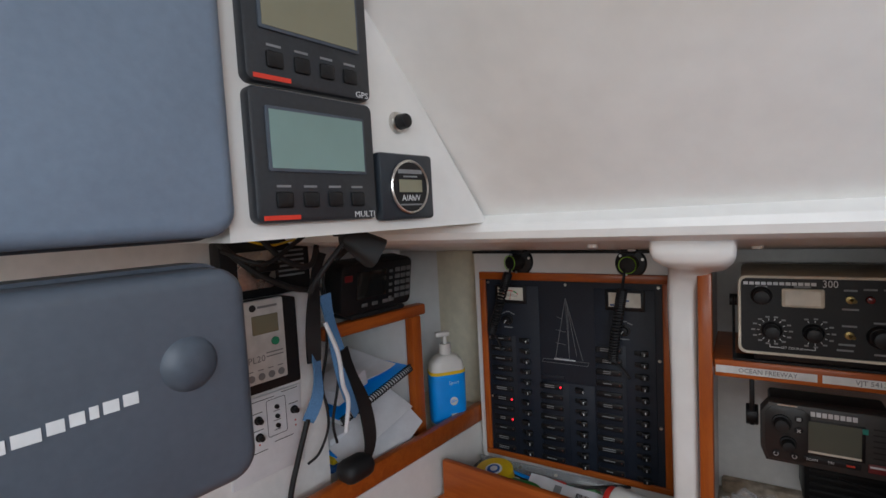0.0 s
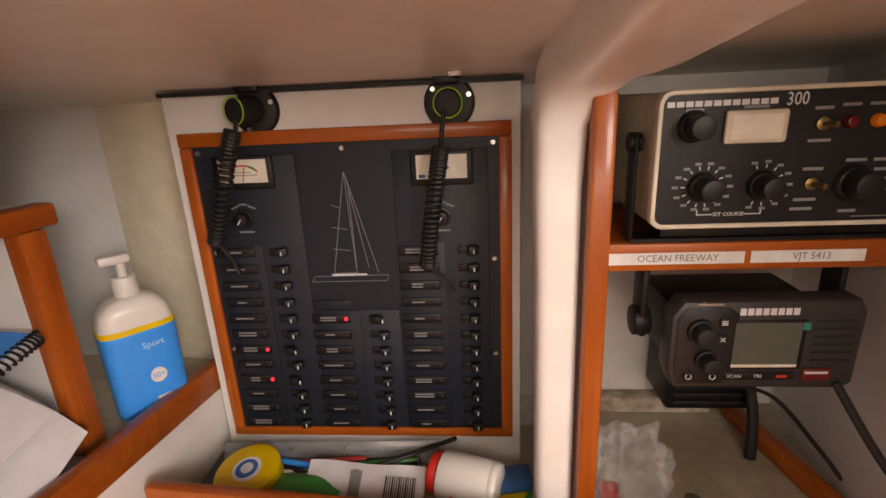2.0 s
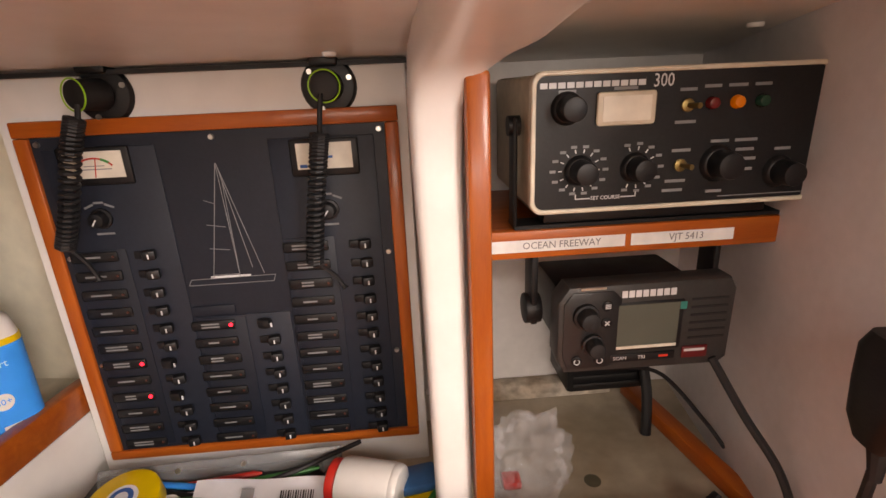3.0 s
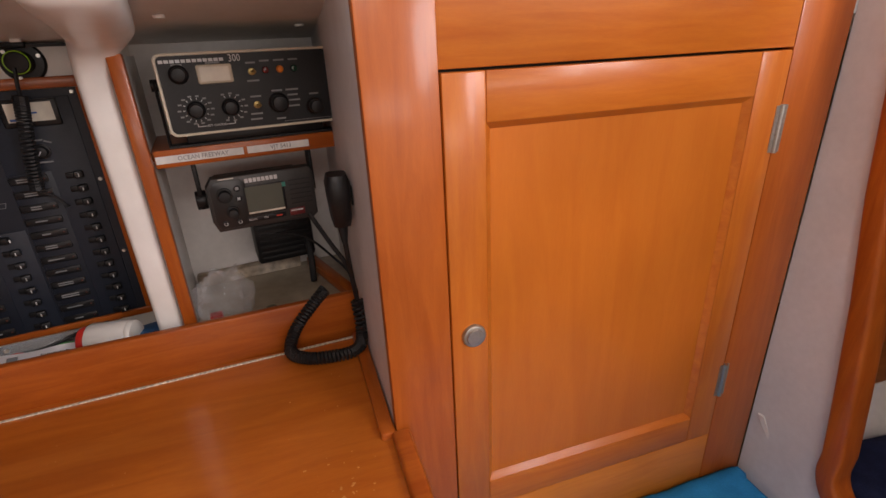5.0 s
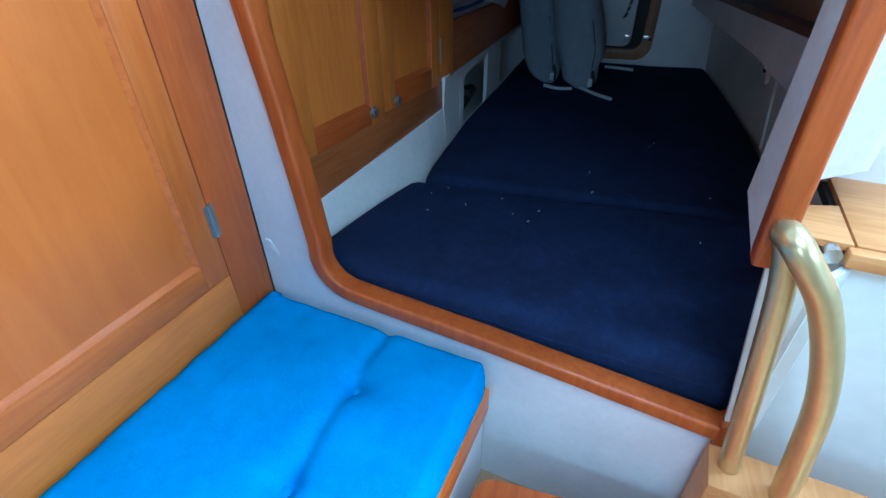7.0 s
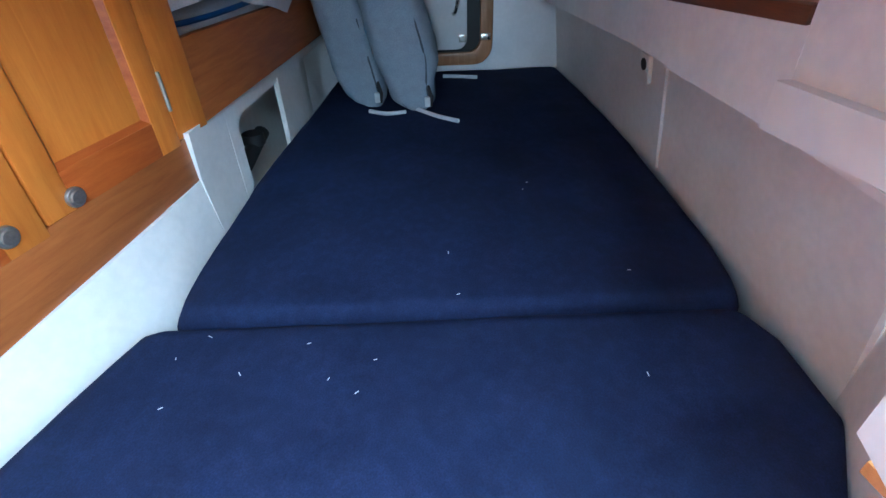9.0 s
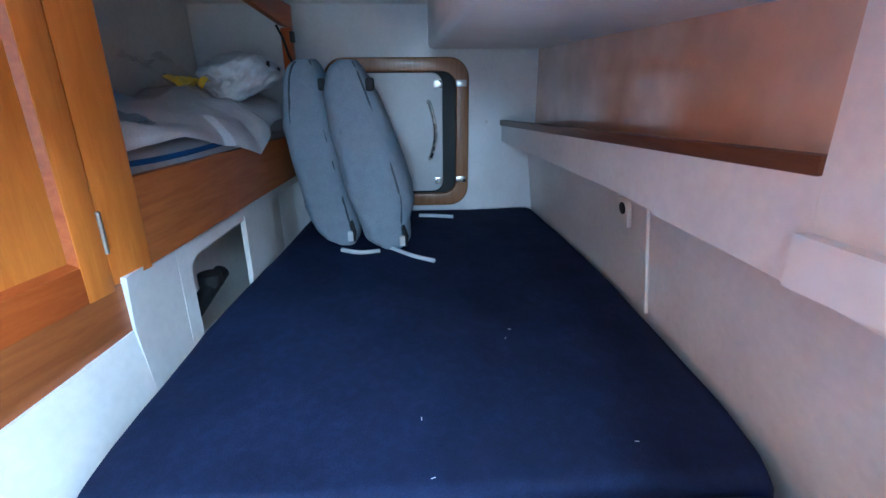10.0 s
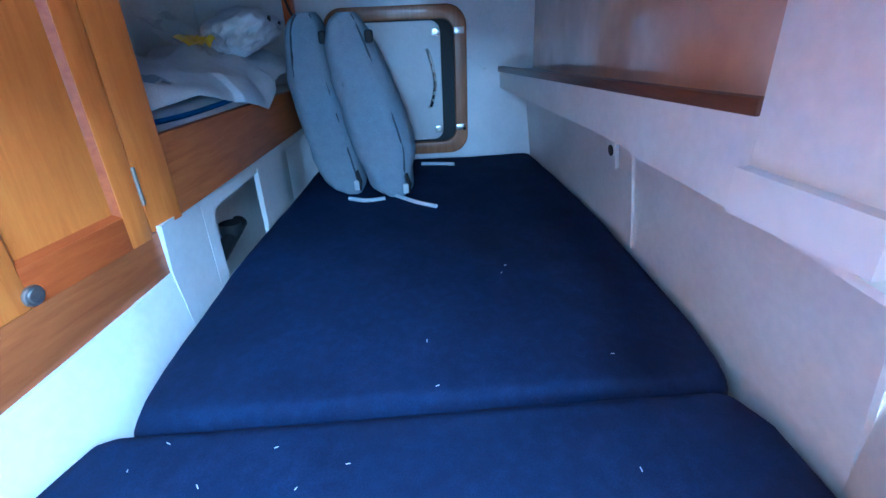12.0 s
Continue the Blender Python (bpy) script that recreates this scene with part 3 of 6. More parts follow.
def quad_wall(a, b, thick=0.014):
    """An upright slab between two ends (x, y, z0, z1)."""
    d = Vector((b[0] - a[0], b[1] - a[1], 0)).normalized()
    n = Vector((d.y, -d.x, 0)) * thick
    bm = bmesh.new()
    f = [bm.verts.new(p) for p in ((a[0], a[1], a[2]), (b[0], b[1], b[2]), (b[0], b[1], b[3]), (a[0], a[1], a[3]))]
    k = [bm.verts.new(v.co + n) for v in f]
    bm.faces.new(f)
    bm.faces.new(k[::-1])
    for i in range(4):
        bm.faces.new((f[i], f[(i + 1) % 4], k[(i + 1) % 4], k[i]))
    bmesh.ops.recalc_face_normals(bm, faces=bm.faces[:])
    return bm


setting("corner_panel", quad_wall((0.866, -0.472, 0.0, 0.773), (0.9285, -0.529, 0.0, 0.773), 0.01), GELCOAT, "white corner panel beside the companionway steps")
setting("corner_return", place(prism([(0.955, 0.785), (0.995, 0.50), (1.0, 0.457), (1.045, 0.457), (1.045, 0.773)], 0.002, 0.012), BH), GELCOAT, "white edge of the companionway steps beside the berth")
setting("berth_fascia", fascia(), LINER, "white fascia below the berth shelf")


def partition():
    """Upright panels from the companionway edge to the shelf, lower edge rising aft."""
    plan = [(0.882, -0.392, 0.79), (1.03, -0.406, 0.818), (1.06, -0.552, 0.858), (1.13, -0.566, 0.862), (1.22, -0.575, 0.860), (1.305, -0.576, 0.848), (1.428, -0.578, 0.841)]
    bm = bmesh.new()
    rows = []
    for x, y, z in plan:
        rows.append([bm.verts.new(p) for p in ((x, y, z), (x, y, 1.5), (x + 0.004, y - 0.014, 1.5), (x + 0.004, y - 0.014, z))])
    for a, b in zip(rows, rows[1:]):
        for k in range(4):
            bm.faces.new((a[k], b[k], b[(k + 1) % 4], a[(k + 1) % 4]))
    bm.faces.new(rows[0])
    bm.faces.new(rows[-1][::-1])
    bmesh.ops.recalc_face_normals(bm, faces=bm.faces[:])
    return bm


setting("berth_partition", partition(), LINER, "white partition beside the companionway", angle=20)
setting("berth_soffit_lower", prism([(1.18, -0.578), (1.31, -0.585), (1.428, -0.587), (2.94, -0.540), (2.94, -0.68), (2.1, -0.725), (1.285, -0.716)], 0.836, 0.846, axis='z'), LINER, "white underside of the partition")
# Orange tint blotches paint the cherry doors' reflection into the gloss
setting("shelf_liner", quad_wall((1.40, -0.635, 0.84, 1.16), (2.94, -0.668, 0.80, 1.16)), shader("glossy_liner_with_reflection", (0.70, 0.52, 0.43), 0.10, bump=0.05, scale=9, spread=0.10, coat=1.0, tint=(0.72, 0.36, 0.18), stain=0.8, patch=0.12, patch_scale=6.0), "glossy cream liner with painted orange reflections above the berth shelf")
setting("berth_ceiling", merge(box(1.03, -0.245, 1.29, 2.94, 1.30, 1.32), box(1.03, -0.80, 1.14, 2.94, -0.25, 1.40, 0.02, 3)), GELCOAT, "white moulded underside of the cockpit")
setting("berth_end", box(2.925, -0.80, 0.0, 2.96, 1.31, 1.5), LAMINATE, "white end wall of the berth")


def sloped_bar(a, b, wy, h, bev=0.003):
    """A bar between two ends (x, y, z of its top front edge)."""
    bm = bmesh.new()
    vs = []
    for x, y, z in (a, b):
        vs.append([bm.verts.new((x, y + dy, z + dz)) for dy, dz in ((0, 0), (0, -h), (-wy, -h), (-wy, 0))])
    for k in range(4):
        bm.faces.new((vs[0][k], vs[1][k], vs[1][(k + 1) % 4], vs[0][(k + 1) % 4]))
    bm.faces.new(vs[0])
    bm.faces.new(vs[1][::-1])
    bmesh.ops.recalc_face_normals(bm, faces=bm.faces[:])
    bmesh.ops.bevel(bm, geom=bm.edges[:], offset=bev, segments=2, profile=0.5, affect='EDGES')
    return bm


side_shelf = thing("berth_shelf", Matrix(), "dark mahogany shelf with a low edge along the berth", "shelf")
part("front_edge", sloped_bar((1.428, -0.572, 0.980), (2.922, -0.527, 0.882), 0.022, 0.021), DARK_SHELF, side_shelf)
part("board", sloped_bar((1.43, -0.596, 0.968), (2.922, -0.552, 0.870), 0.10, 0.008, 0.001), DARK_SHELF, side_shelf)
solo("cable_duct", quad_wall((1.215, -0.555, 0.864, 0.917), (1.422, -0.558, 0.846, 0.903), 0.02), GELCOAT, Matrix(), "white plastic box along the berth partition", "duct")
solo("panel_bead", leaning(box(1.955, -0.7135, 0.528, 1.965, -0.706, 0.842, 0.002)), GELCOAT, Matrix(), "white joint strip on the berth side", "bead")
vent = thing("side_fitting", pose(2.07, -0.686, 0.743, 7, 0, 180), "white plastic fitting with a dark hole on the berth side", "fitting")
part("plate", place(prism(rounded(-0.03, -0.035, 0.03, 0.035, 0.012), -0.012, 0.0, 0.003), pose(0, 0, 0)), GELCOAT, vent)
part("hole", rod(0.014, 0.003, pose(0.006, -0.0122, 0.012) @ FRONT, seg=20), INK_AND_HOLLOW, vent, "dark oval hole")

# hull liner on the locker side of the berth, with its cut-outs


def liner():
    rows = [(1.0, 0.474, 0.506, 0.575), (1.17, 0.434, 0.470, 0.586), (1.34, 0.380, 0.425, 0.600), (1.46, 0.338, 0.390, 0.610), (1.525, 0.318, 0.374, 0.615), (1.66, 0.309, 0.338, 0.626), (1.672, 0.313, 0.335, 0.628), (1.70, 0.308, 0.330, 0.630), (1.778, 0.307, 0.316, 0.637)]
    bm = bmesh.new()
    v = [[bm.verts.new((x, yb - 0.012, 0.40)), bm.verts.new((x, yb, 0.525)), bm.verts.new((x, 0.35 * yb + 0.65 * yt, 0.525 + 0.55 * (zt - 0.525))), bm.verts.new((x, yt + 0.002, zt))] for x, yb, yt, zt in rows]
    for p, q in zip(v, v[1:]):
        for k in range(3):
            bm.faces.new((p[k], q[k], q[k + 1], p[k + 1]))
    bmesh.ops.recalc_face_normals(bm, faces=bm.faces[:])
    geom = bmesh.ops.extrude_face_region(bm, geom=bm.faces[:])["geom"]
    for g in geom:
        if isinstance(g, bmesh.types.BMVert):
            g.co.y += 0.012
    bmesh.ops.recalc_face_normals(bm, faces=bm.faces[:])
    return bm


def liner_end():
    bm = bmesh.new()
    a = [bm.verts.new((1.768, y, z)) for y, z in ((0.296, 0.40), (0.3065, 0.525), (0.316, 0.637), (0.310, 0.736))]
    b = [bm.verts.new((1.9295, y, z)) for y, z in ((0.300, 0.40), (0.304, 0.525), (0.304, 0.637), (0.303, 0.736))]
    for k in range(3):
        bm.faces.new((a[k], b[k], b[k + 1], a[k + 1]))
    geom = bmesh.ops.extrude_face_region(bm, geom=bm.faces[:])["geom"]
    for g in geom:
        if isinstance(g, bmesh.types.BMVert):
            g.co.y += 0.012
    bmesh.ops.recalc_face_normals(bm, faces=bm.faces[:])
    return bm


def liner_y(x):
    return 0.303 - 0.083 * (x - 1.93)


def liner_slab(x0, x1, z0, z1):
    return quad_wall((x0, liner_y(x0), z0, z1), (x1, liner_y(x1), z0, z1), -0.012)


LIN = pose(1.93, liner_y(1.93), 0, 0, 0, math.degrees(math.atan(-0.083)))
corner_fill = [(0.045, 0.6905), (0.045, 0.655)] + [(0.0455 + 0.033 - 0.033 * math.cos(radians(a)), 0.655 + 0.033 * math.sin(radians(a))) for a in range(10, 90, 13)] + [(0.082, 0.6905)]
setting("berth_liner", merge(liner(), liner_end(), liner_slab(1.93, 1.975, 0.0, 0.735), liner_slab(1.975, 2.262, 0.0, 0.50), liner_slab(1.975, 2.262, 0.69, 0.736), liner_slab(2.262, 2.47, 0.0, 0.738),
        liner_slab(2.47, 2.92, 0.0, 0.50), liner_slab(2.47, 2.92, 0.692, 0.74), place(prism(corner_fill, 0.0, 0.012), LIN)), LINER, "white moulded liner with cut-outs beside the berth", angle=30)
setting("liner_bead", place(box(0.330, -0.004, 0.526, 0.338, 0.0, 0.70, 0.0015), LIN), GELCOAT, "thin white bead beside a cut-out")
setting("liner_behind", quad_wall((1.85, 0.42, 0.3, 0.86), (2.92, 0.36, 0.3, 0.86), -0.01), LINER, "white hull behind the cut-outs")

# ---- lockers beside the berth ----
berth_lockers = thing("berth_locker", CB, "cherry berth lockers with two closed panelled doors", "locker")
lx = lambda x: (x - 1.409) / 0.9686
part("bottom_apron", prism([(lx(1.052), 0.552), (lx(1.776), 0.628), (lx(1.776), 0.7265), (lx(1.052), 0.7035)], 0.0, 0.02, 0.002), BROWN_H, berth_lockers, "brown mahogany board under the doors")
part("left_stile", box(lx(1.052), 0.0, 0.70, lx(1.135), 0.02, 1.29, 0.002), BERTH_LIT_V, berth_lockers)
part("right_stile", box(lx(1.757), 0.0, 0.727, lx(1.84), 0.02, 1.29, 0.002), BERTH_LIT_V, berth_lockers)
# Shade behind the berth doors, drawn as a black board
part("carcass", box(lx(1.055), 0.03, 0.60, lx(1.83), 0.05, 1.29), INK_AND_HOLLOW, berth_lockers, "black sheet for the unlit inside")
d1 = panel_door(berth_lockers, lx(1.138), lx(1.466), 0.704, 1.27, 0.062, 0.06, 0.052, BERTH_LIT_V, MAHOG_H, BERTH_LIT_V)
d2 = panel_door(berth_lockers, lx(1.470), lx(1.754), 0.718, 1.27, 0.050, 0.06, 0.062, BERTH_LIT_V, MAHOG_H, BERTH_LIT_V)
for d, x in ((d1, lx(1.415)), (d2, lx(1.522))):
    part("door_knob", merge(rod(0.0165, 0.006, pose(x, -0.002, 0.737) @ FRONT, 0.015, 24, 0.001), rod(0.011, 0.003, pose(x, -0.008, 0.737) @ FRONT, 0.010, 24)), NICKEL, d, "round flush nickel knob")
part("hinge", merge(rod(0.004, 0.07, pose(lx(1.755), -0.003, 0.785), seg=12)), NICKEL, d2, "dull steel butt hinge")
part("hinge", merge(rod(0.004, 0.07, pose(lx(1.137), -0.003, 0.785), seg=12)), NICKEL, d1, "dull steel butt hinge")
CUB = pose(1.836, 0.303, 0, 0, 0, math.degrees(math.atan(-0.12)))
cubby = thing("open_cubby", CUB, "open mahogany-framed cubby above the berth", "cubby")
part("bottom_rail", prism([(0.004, 0.7305), (1.09, 0.738), (1.09, 0.858), (0.004, 0.892)], 0.002, 0.022, 0.002), BROWN_H, cubby)
part("top_rail", prism([(0.25, 1.289), (0.43, 1.262), (0.835, 1.198), (0.866, 1.1965), (0.905, 1.1965), (0.905, 1.262), (0.56, 1.29)], 0.0, 0.02, 0.002), MAHOG_H, cubby)
part("end_post", box(0.868, -0.001, 0.86, 0.905, 0.03, 1.196, 0.003), MAHOG_V, cubby)
part("cubby_floor", box(-0.02, 0.023, 0.84, 1.09, 0.8, 0.85), LINER, cubby, "white cubby floor")
part("side_wall", box(-0.035, 0.023, 0.85, -0.022, 0.8, 1.29), LINER, cubby, "white side wall")
part("back_wall", place(box(-0.02, 0, 0.85, 1.12, 0.012, 1.29), pose(0, 0.42, 0, 0, 0, 0)), LINER, cubby, "white hull back")

# ---- end hatch of the berth ----
hatch = thing("engine_hatch", pose(2.925, 0, 0, 0, 0, -90), "white access hatch ajar in a rounded mahogany frame", "hatch")
part("frame", band(rounded(-0.14, 0.548, 0.402, 1.112, 0.075), rounded(-0.09, 0.598, 0.352, 1.062, 0.05), -0.022, -0.002, 0.006, closed=True), WALNUT, hatch)
# No opening is cut; this black sheet paints the engine space's darkness
part("recess", prism(rounded(-0.095, 0.593, 0.357, 1.067, 0.05), -0.0018, -0.001), INK_AND_HOLLOW, hatch, "black sheet for the unlit engine space")
part("hatch_panel", place(prism(rounded(-0.085, 0.612, 0.300, 1.058, 0.04), -0.034, -0.012, 0.004), Matrix()), LAMINATE, hatch, "white hatch panel")
part("handle", tube(smooth_path([(0.245, -0.034, 0.955), (0.252, -0.055, 0.945), (0.268, -0.062, 0.88), (0.270, -0.062, 0.82), (0.255, -0.055, 0.755), (0.248, -0.034, 0.742)], 6), 0.007, 10), STEEL, hatch, "chrome grab handle")
for z in (1.02, 0.655):
    part("latch", merge(box(0.268, -0.038, z - 0.016, 0.298, -0.034, z + 0.012, 0.001), rod(0.008, 0.012, pose(0.283, -0.036, z) @ FRONT, seg=14)), STEEL, hatch, "steel latch")
    part("catch", merge(box(0.353, -0.030, z - 0.012, 0.392, -0.0225, z + 0.012, 0.002)), STEEL, hatch, "steel catch")
for sx, sz in ((0.46, 1.075), (0.49, 1.075), (0.475, 0.875)):
    solo("bulkhead_screw", rod(0.006 if sz < 1 else 0.003, 0.002, pose(2.925, -sx, sz, 0, -90, 0), seg=10), STEEL, Matrix(), "small screw head in the berth end wall", "screw", "screws in the end wall")

# ---- companionway ----
setting("engine_box", place(merge(box(0.005, -0.03, 0.0, 1.0, -0.01, 0.774), box(0.016, 0.206, 0.78, 1.0, 0.226, 0.912), box(0.03, 0.227, 0.95, 1.0, 0.65, 0.963)), EB), GELCOAT, "white engine box below the companionway")
tread = thing("companionway_tread", EB, "sunlit teak companionway tread of planks with dark seams", "step")
part("backing", box(0.0, -0.028, 0.7745, 1.0, 0.2055, 0.79), INK_AND_HOLLOW, tread, "dark seams between planks")
part("nosing", box(-0.004, -0.052, 0.775, 1.0, -0.0285, 0.802, 0.006), TEAK_X, tread)
part("plank", prism([(-0.098, -0.0275), (0.0045, -0.0275), (0.0045, 0.092), (-0.122, 0.046)], 0.7905, 0.802, 0.001, 'z'), TEAK_X, tread)
for k in range(10):
    a = 0.0085 + 0.0925 * k
    part("plank", box(a, -0.0275, 0.7905, a + 0.0885, 0.2055, 0.802, 0.001), TEAK_X, tread)
EBU = EB @ pose(0, -0.1, -0.033)
sill = thing("companionway_sill", EBU, "teak sill above a white riser in the companionway", "sill")
part("front_strip", box(0.02, 0.306, 0.9485, 1.0, 0.34, 1.0, 0.004), TEAK_X, sill)
setting("cockpit_bulkhead", place(merge(box(0.08, 0.70, 0.999, 1.0, 0.72, 1.06), box(0.08, 0.52, 1.07, 1.0, 0.72, 1.085)), EBU), GELCOAT, "white ledge in the companionway")
solo("blue_bag", place(box(0.05, 0.36, 0.9985, 0.75, 0.50, 1.042, 0.018, 3), EBU), shader("shiny_blue_black_bag", (0.006, 0.02, 0.10), 0.25, bump=0.4, scale=30, spread=0.5, tint=(0.01, 0.08, 0.5), stain=0.8), Matrix(), "shiny blue and black bag on the companionway ledge", "bag")
solo("winch_handle", place(merge(tube([(0.10, 0.56, 1.098), (0.22, 0.57, 1.10), (0.5, 0.60, 1.105)], 0.011), rod(0.022, 0.05, pose(0.17, 0.60, 1.085), seg=16)), EBU), STEEL, Matrix(), "grey metal winch handle on the companionway ledge", "handle")
rail = thing("grab_rail", BH, "golden metal grab rails on the companionway steps", "handrail")
part("rail_tube", tube(smooth_path([(0.950, -0.05, 0.862), (0.968, -0.05, 0.788), (0.990, -0.05, 0.638), (1.011, -0.05, 0.475), (1.020, -0.05, 0.408)], 5), 0.0165, 16), BRASS, rail)
part("rail_tube", tube(smooth_path([(0.945, -0.05, 0.868), (0.954, -0.07, 0.866), (0.978, -0.075, 0.837), (1.008, -0.075, 0.795), (1.040, -0.075, 0.720), (1.065, -0.075, 0.632), (1.081, -0.075, 0.528), (1.096, -0.075, 0.408)], 5), 0.0185, 16), BRASS, rail)
part("bracket", box(0.938, -0.058, 0.842, 0.966, -0.006, 0.866, 0.006), BRASS, rail, "golden bolted bracket")
part("bolt", rod(0.012, 0.016, pose(1.035, 0.06, 0.795) @ FRONT, seg=12), STEEL, rail, "bolt head")
step = thing("lower_step", Matrix(), "varnished wooden lower step of the companionway", "step")
part("tread", place(prism(rounded(0.30, -0.62, 0.79, -0.038, 0.045), 0.19, 0.215, 0.004, 'z'), pose(0, 0, 0)), MAHOG_H, step)
part("riser", box(0.35, -0.60, 0.0, 0.77, -0.09, 0.1895), MAHOG_H, step)
solo("rail_foot", place(box(0.988, -0.100, 0.0, 1.45, -0.014, 0.408, 0.004), BH), TEAK_X, Matrix(), "pale teak step block at the foot of the rails", "step")

# ---- seat ----
seat = thing("bench", A, "white seat box with a varnished wooden front edge", "seat")
part("seat_box", box(-0.03, -0.565, 0.0, 0.645, -0.002, 0.355), LAMINATE, seat, "white seat box")
part("front_edge", box(-0.06, -0.590, 0.33, 0.598, -0.566, 0.402, 0.005), CHERRY_H, seat, "varnished cherry front edge")
part("side_board", box(-0.075, -0.56, 0.0, -0.032, -0.004, 0.37, 0.003), MAHOG_V, seat, "dark mahogany side board")
REAL_BUTTONS = [(0.481, -0.349), (0.259, -0.348), (0.054, -0.164), (0.045, -0.338)]


def cushion_top(u, v):
    z = 0.437
    edge = min(u + 0.105, 0.643 - u, v + 0.585, -v - 0.004)
    z -= (0.014 if -v - 0.004 < 0.03 and u > 0.0 else 0.034) * max(0.0, 1 - edge / 0.03) ** 2
    for bu, bv in REAL_BUTTONS:
        r = math.hypot(u - bu, v - bv)
        z -= 0.024 * math.exp(-(r / 0.026) ** 2) + 0.010 * math.exp(-(r / 0.07) ** 2)
    crease = abs(v + 0.348 + 0.012 * math.sin(u * 9))
    z -= 0.011 * math.exp(-(crease / 0.016) ** 2) if u > 0.03 else 0
    if v < -0.13:
        z -= 0.008 * math.exp(-((u - 0.062 + 0.012 * math.sin(v * 17)) / 0.014) ** 2)
    if v < -0.33:
        z -= 0.009 * math.exp(-((u - 0.275 - 0.10 * (v + 0.33)) / 0.014) ** 2)
    if v > -0.16:
        z -= 0.012 * math.exp(-((u - 0.055 + 0.28 * (v + 0.145)) / 0.010) ** 2)
    z += 0.010 * max(0.0, 1 - abs(u + 0.02) / 0.075) * max(0.0, min(1.0, (v + 0.58) / 0.1, (-v) / 0.06))
    z += 0.007 * math.sin(math.pi * min(max((u - 0.06) / 0.22, 0), 1)) * math.sin(math.pi * min(max((v + 0.33) / 0.33, 0), 1))
    if u < 0.06:
        z += 0.0030 * math.sin((v * 1.2 + u * 0.7) * 120 + 3 * noise.noise(Vector((u * 9, v * 9, 2)))) * max(0.0, noise.noise(Vector((u * 6, v * 6, 9))) + 0.25)
    z += 0.0045 * noise.noise(Vector((u * 14, v * 14, 1.3))) + 0.0016 * noise.noise(Vector((u * 45, v * 45, 4.0)))
    return z


def cushion():
    cu, cv, hu, hv = 0.269, -0.2945, 0.374, 0.2905

    def f(s, t):
        a, b = 2 * s - 1, 2 * t - 1
        u, v = cu + a * hu, cv + b * hv
        r = 0.028 if b > 0 else 0.075
        du, dv = abs(a) * hu - (hu - r), abs(b) * hv - (hv - r)
        if du > 0 and dv > 0:
            k = r / math.hypot(du, dv) if math.hypot(du, dv) > r else 1.0
            u = cu + math.copysign(hu - r + du * k, a)
            v = cv + math.copysign(hv - r + dv * k, b)
        return (u, v, cushion_top(u, v))
    top = grid(84, 72, f)
    rim = [e for e in top.edges if len(e.link_faces) == 1]
    ext = bmesh.ops.extrude_edge_only(top, edges=rim)
    for v in (g for g in ext["geom"] if isinstance(g, bmesh.types.BMVert)):
        v.co.z = 0.357
    bmesh.ops.recalc_face_normals(top, faces=top.faces[:])
    return top


seat_cushion = thing("seat_cushion", A, "turquoise tufted seat cushion with soft suede-like cloth", "cushion")
part("cover", cushion(), TURQ, seat_cushion, "", 80)
for bu, bv in REAL_BUTTONS:
    bm = bmesh.new()
    bmesh.ops.create_uvsphere(bm, u_segments=14, v_segments=8, radius=0.011)
    part("button", place(bm, pose(bu, bv, cushion_top(bu, bv) + 0.002) @ Matrix.Diagonal((1, 1, 0.45, 1))), TURQ, seat_cushion, "cloth-covered button")

# ---- mattresses ----


def mattress(x0, x1, left, right, z0, z1, r, seed, skew=0.0):
    """left(x), right(x): the edges in y."""
    def f(s, t):
        x = x0 + (x1 - x0) * s
        l, rr = left(x), right(x)
        y = rr + (l - rr) * t
        x += skew * (y - 0.53) * (1 - s)
        ex = min((x1 - x0) * s, x1 - x)
        ey = min(y - rr, l - y)
        drop = 0.0
        for e in (ex, ey):
            if e < r:
                drop += (r - math.sqrt(max(r * r - (r - e) ** 2, 0.0)))
        z = z1 - min(drop, z1 - z0)
        z += 0.004 * noise.noise(Vector((x * 3, y * 3, seed))) + 0.0018 * noise.noise(Vector((x * 11, y * 11, seed + 3)))
        return (x, y, z)
    bm = grid(90, 60, f)
    rim = [e for e in bm.edges if len(e.link_faces) == 1]
    ext = bmesh.ops.extrude_edge_only(bm, edges=rim)
    for v in (g for g in ext["geom"] if isinstance(g, bmesh.types.BMVert)):
        v.co.z = z0
    bmesh.ops.recalc_face_normals(bm, faces=bm.faces[:])
    return bm


def edge(points):
    def f(x):
        for (xa, ya), (xb, yb) in zip(points, points[1:]):
            if x <= xb:
                return ya + (yb - ya) * (x - xa) / (xb - xa)
        return points[-1][1]
    return f


aft_l = edge([(1.40, 0.285), (1.47, 0.290), (1.52, 0.299), (1.60, 0.304), (1.95, 0.299), (2.3, 0.270), (3.0, 0.211)])
aft_r = edge([(1.40, -0.672), (1.466, -0.672), (1.52, -0.692), (1.62, -0.703), (2.1, -0.711), (2.5, -0.701), (3.0, -0.662)])
fwd_l = edge([(0.9, 0.47), (1.08, 0.448), (1.26, 0.398), (1.40, 0.350), (1.44, 0.334), (1.463, 0.310)])
fwd_r = edge([(0.9, -0.46), (1.05, -0.465), (1.30, -0.688), (1.40, -0.690), (1.46, -0.66)])
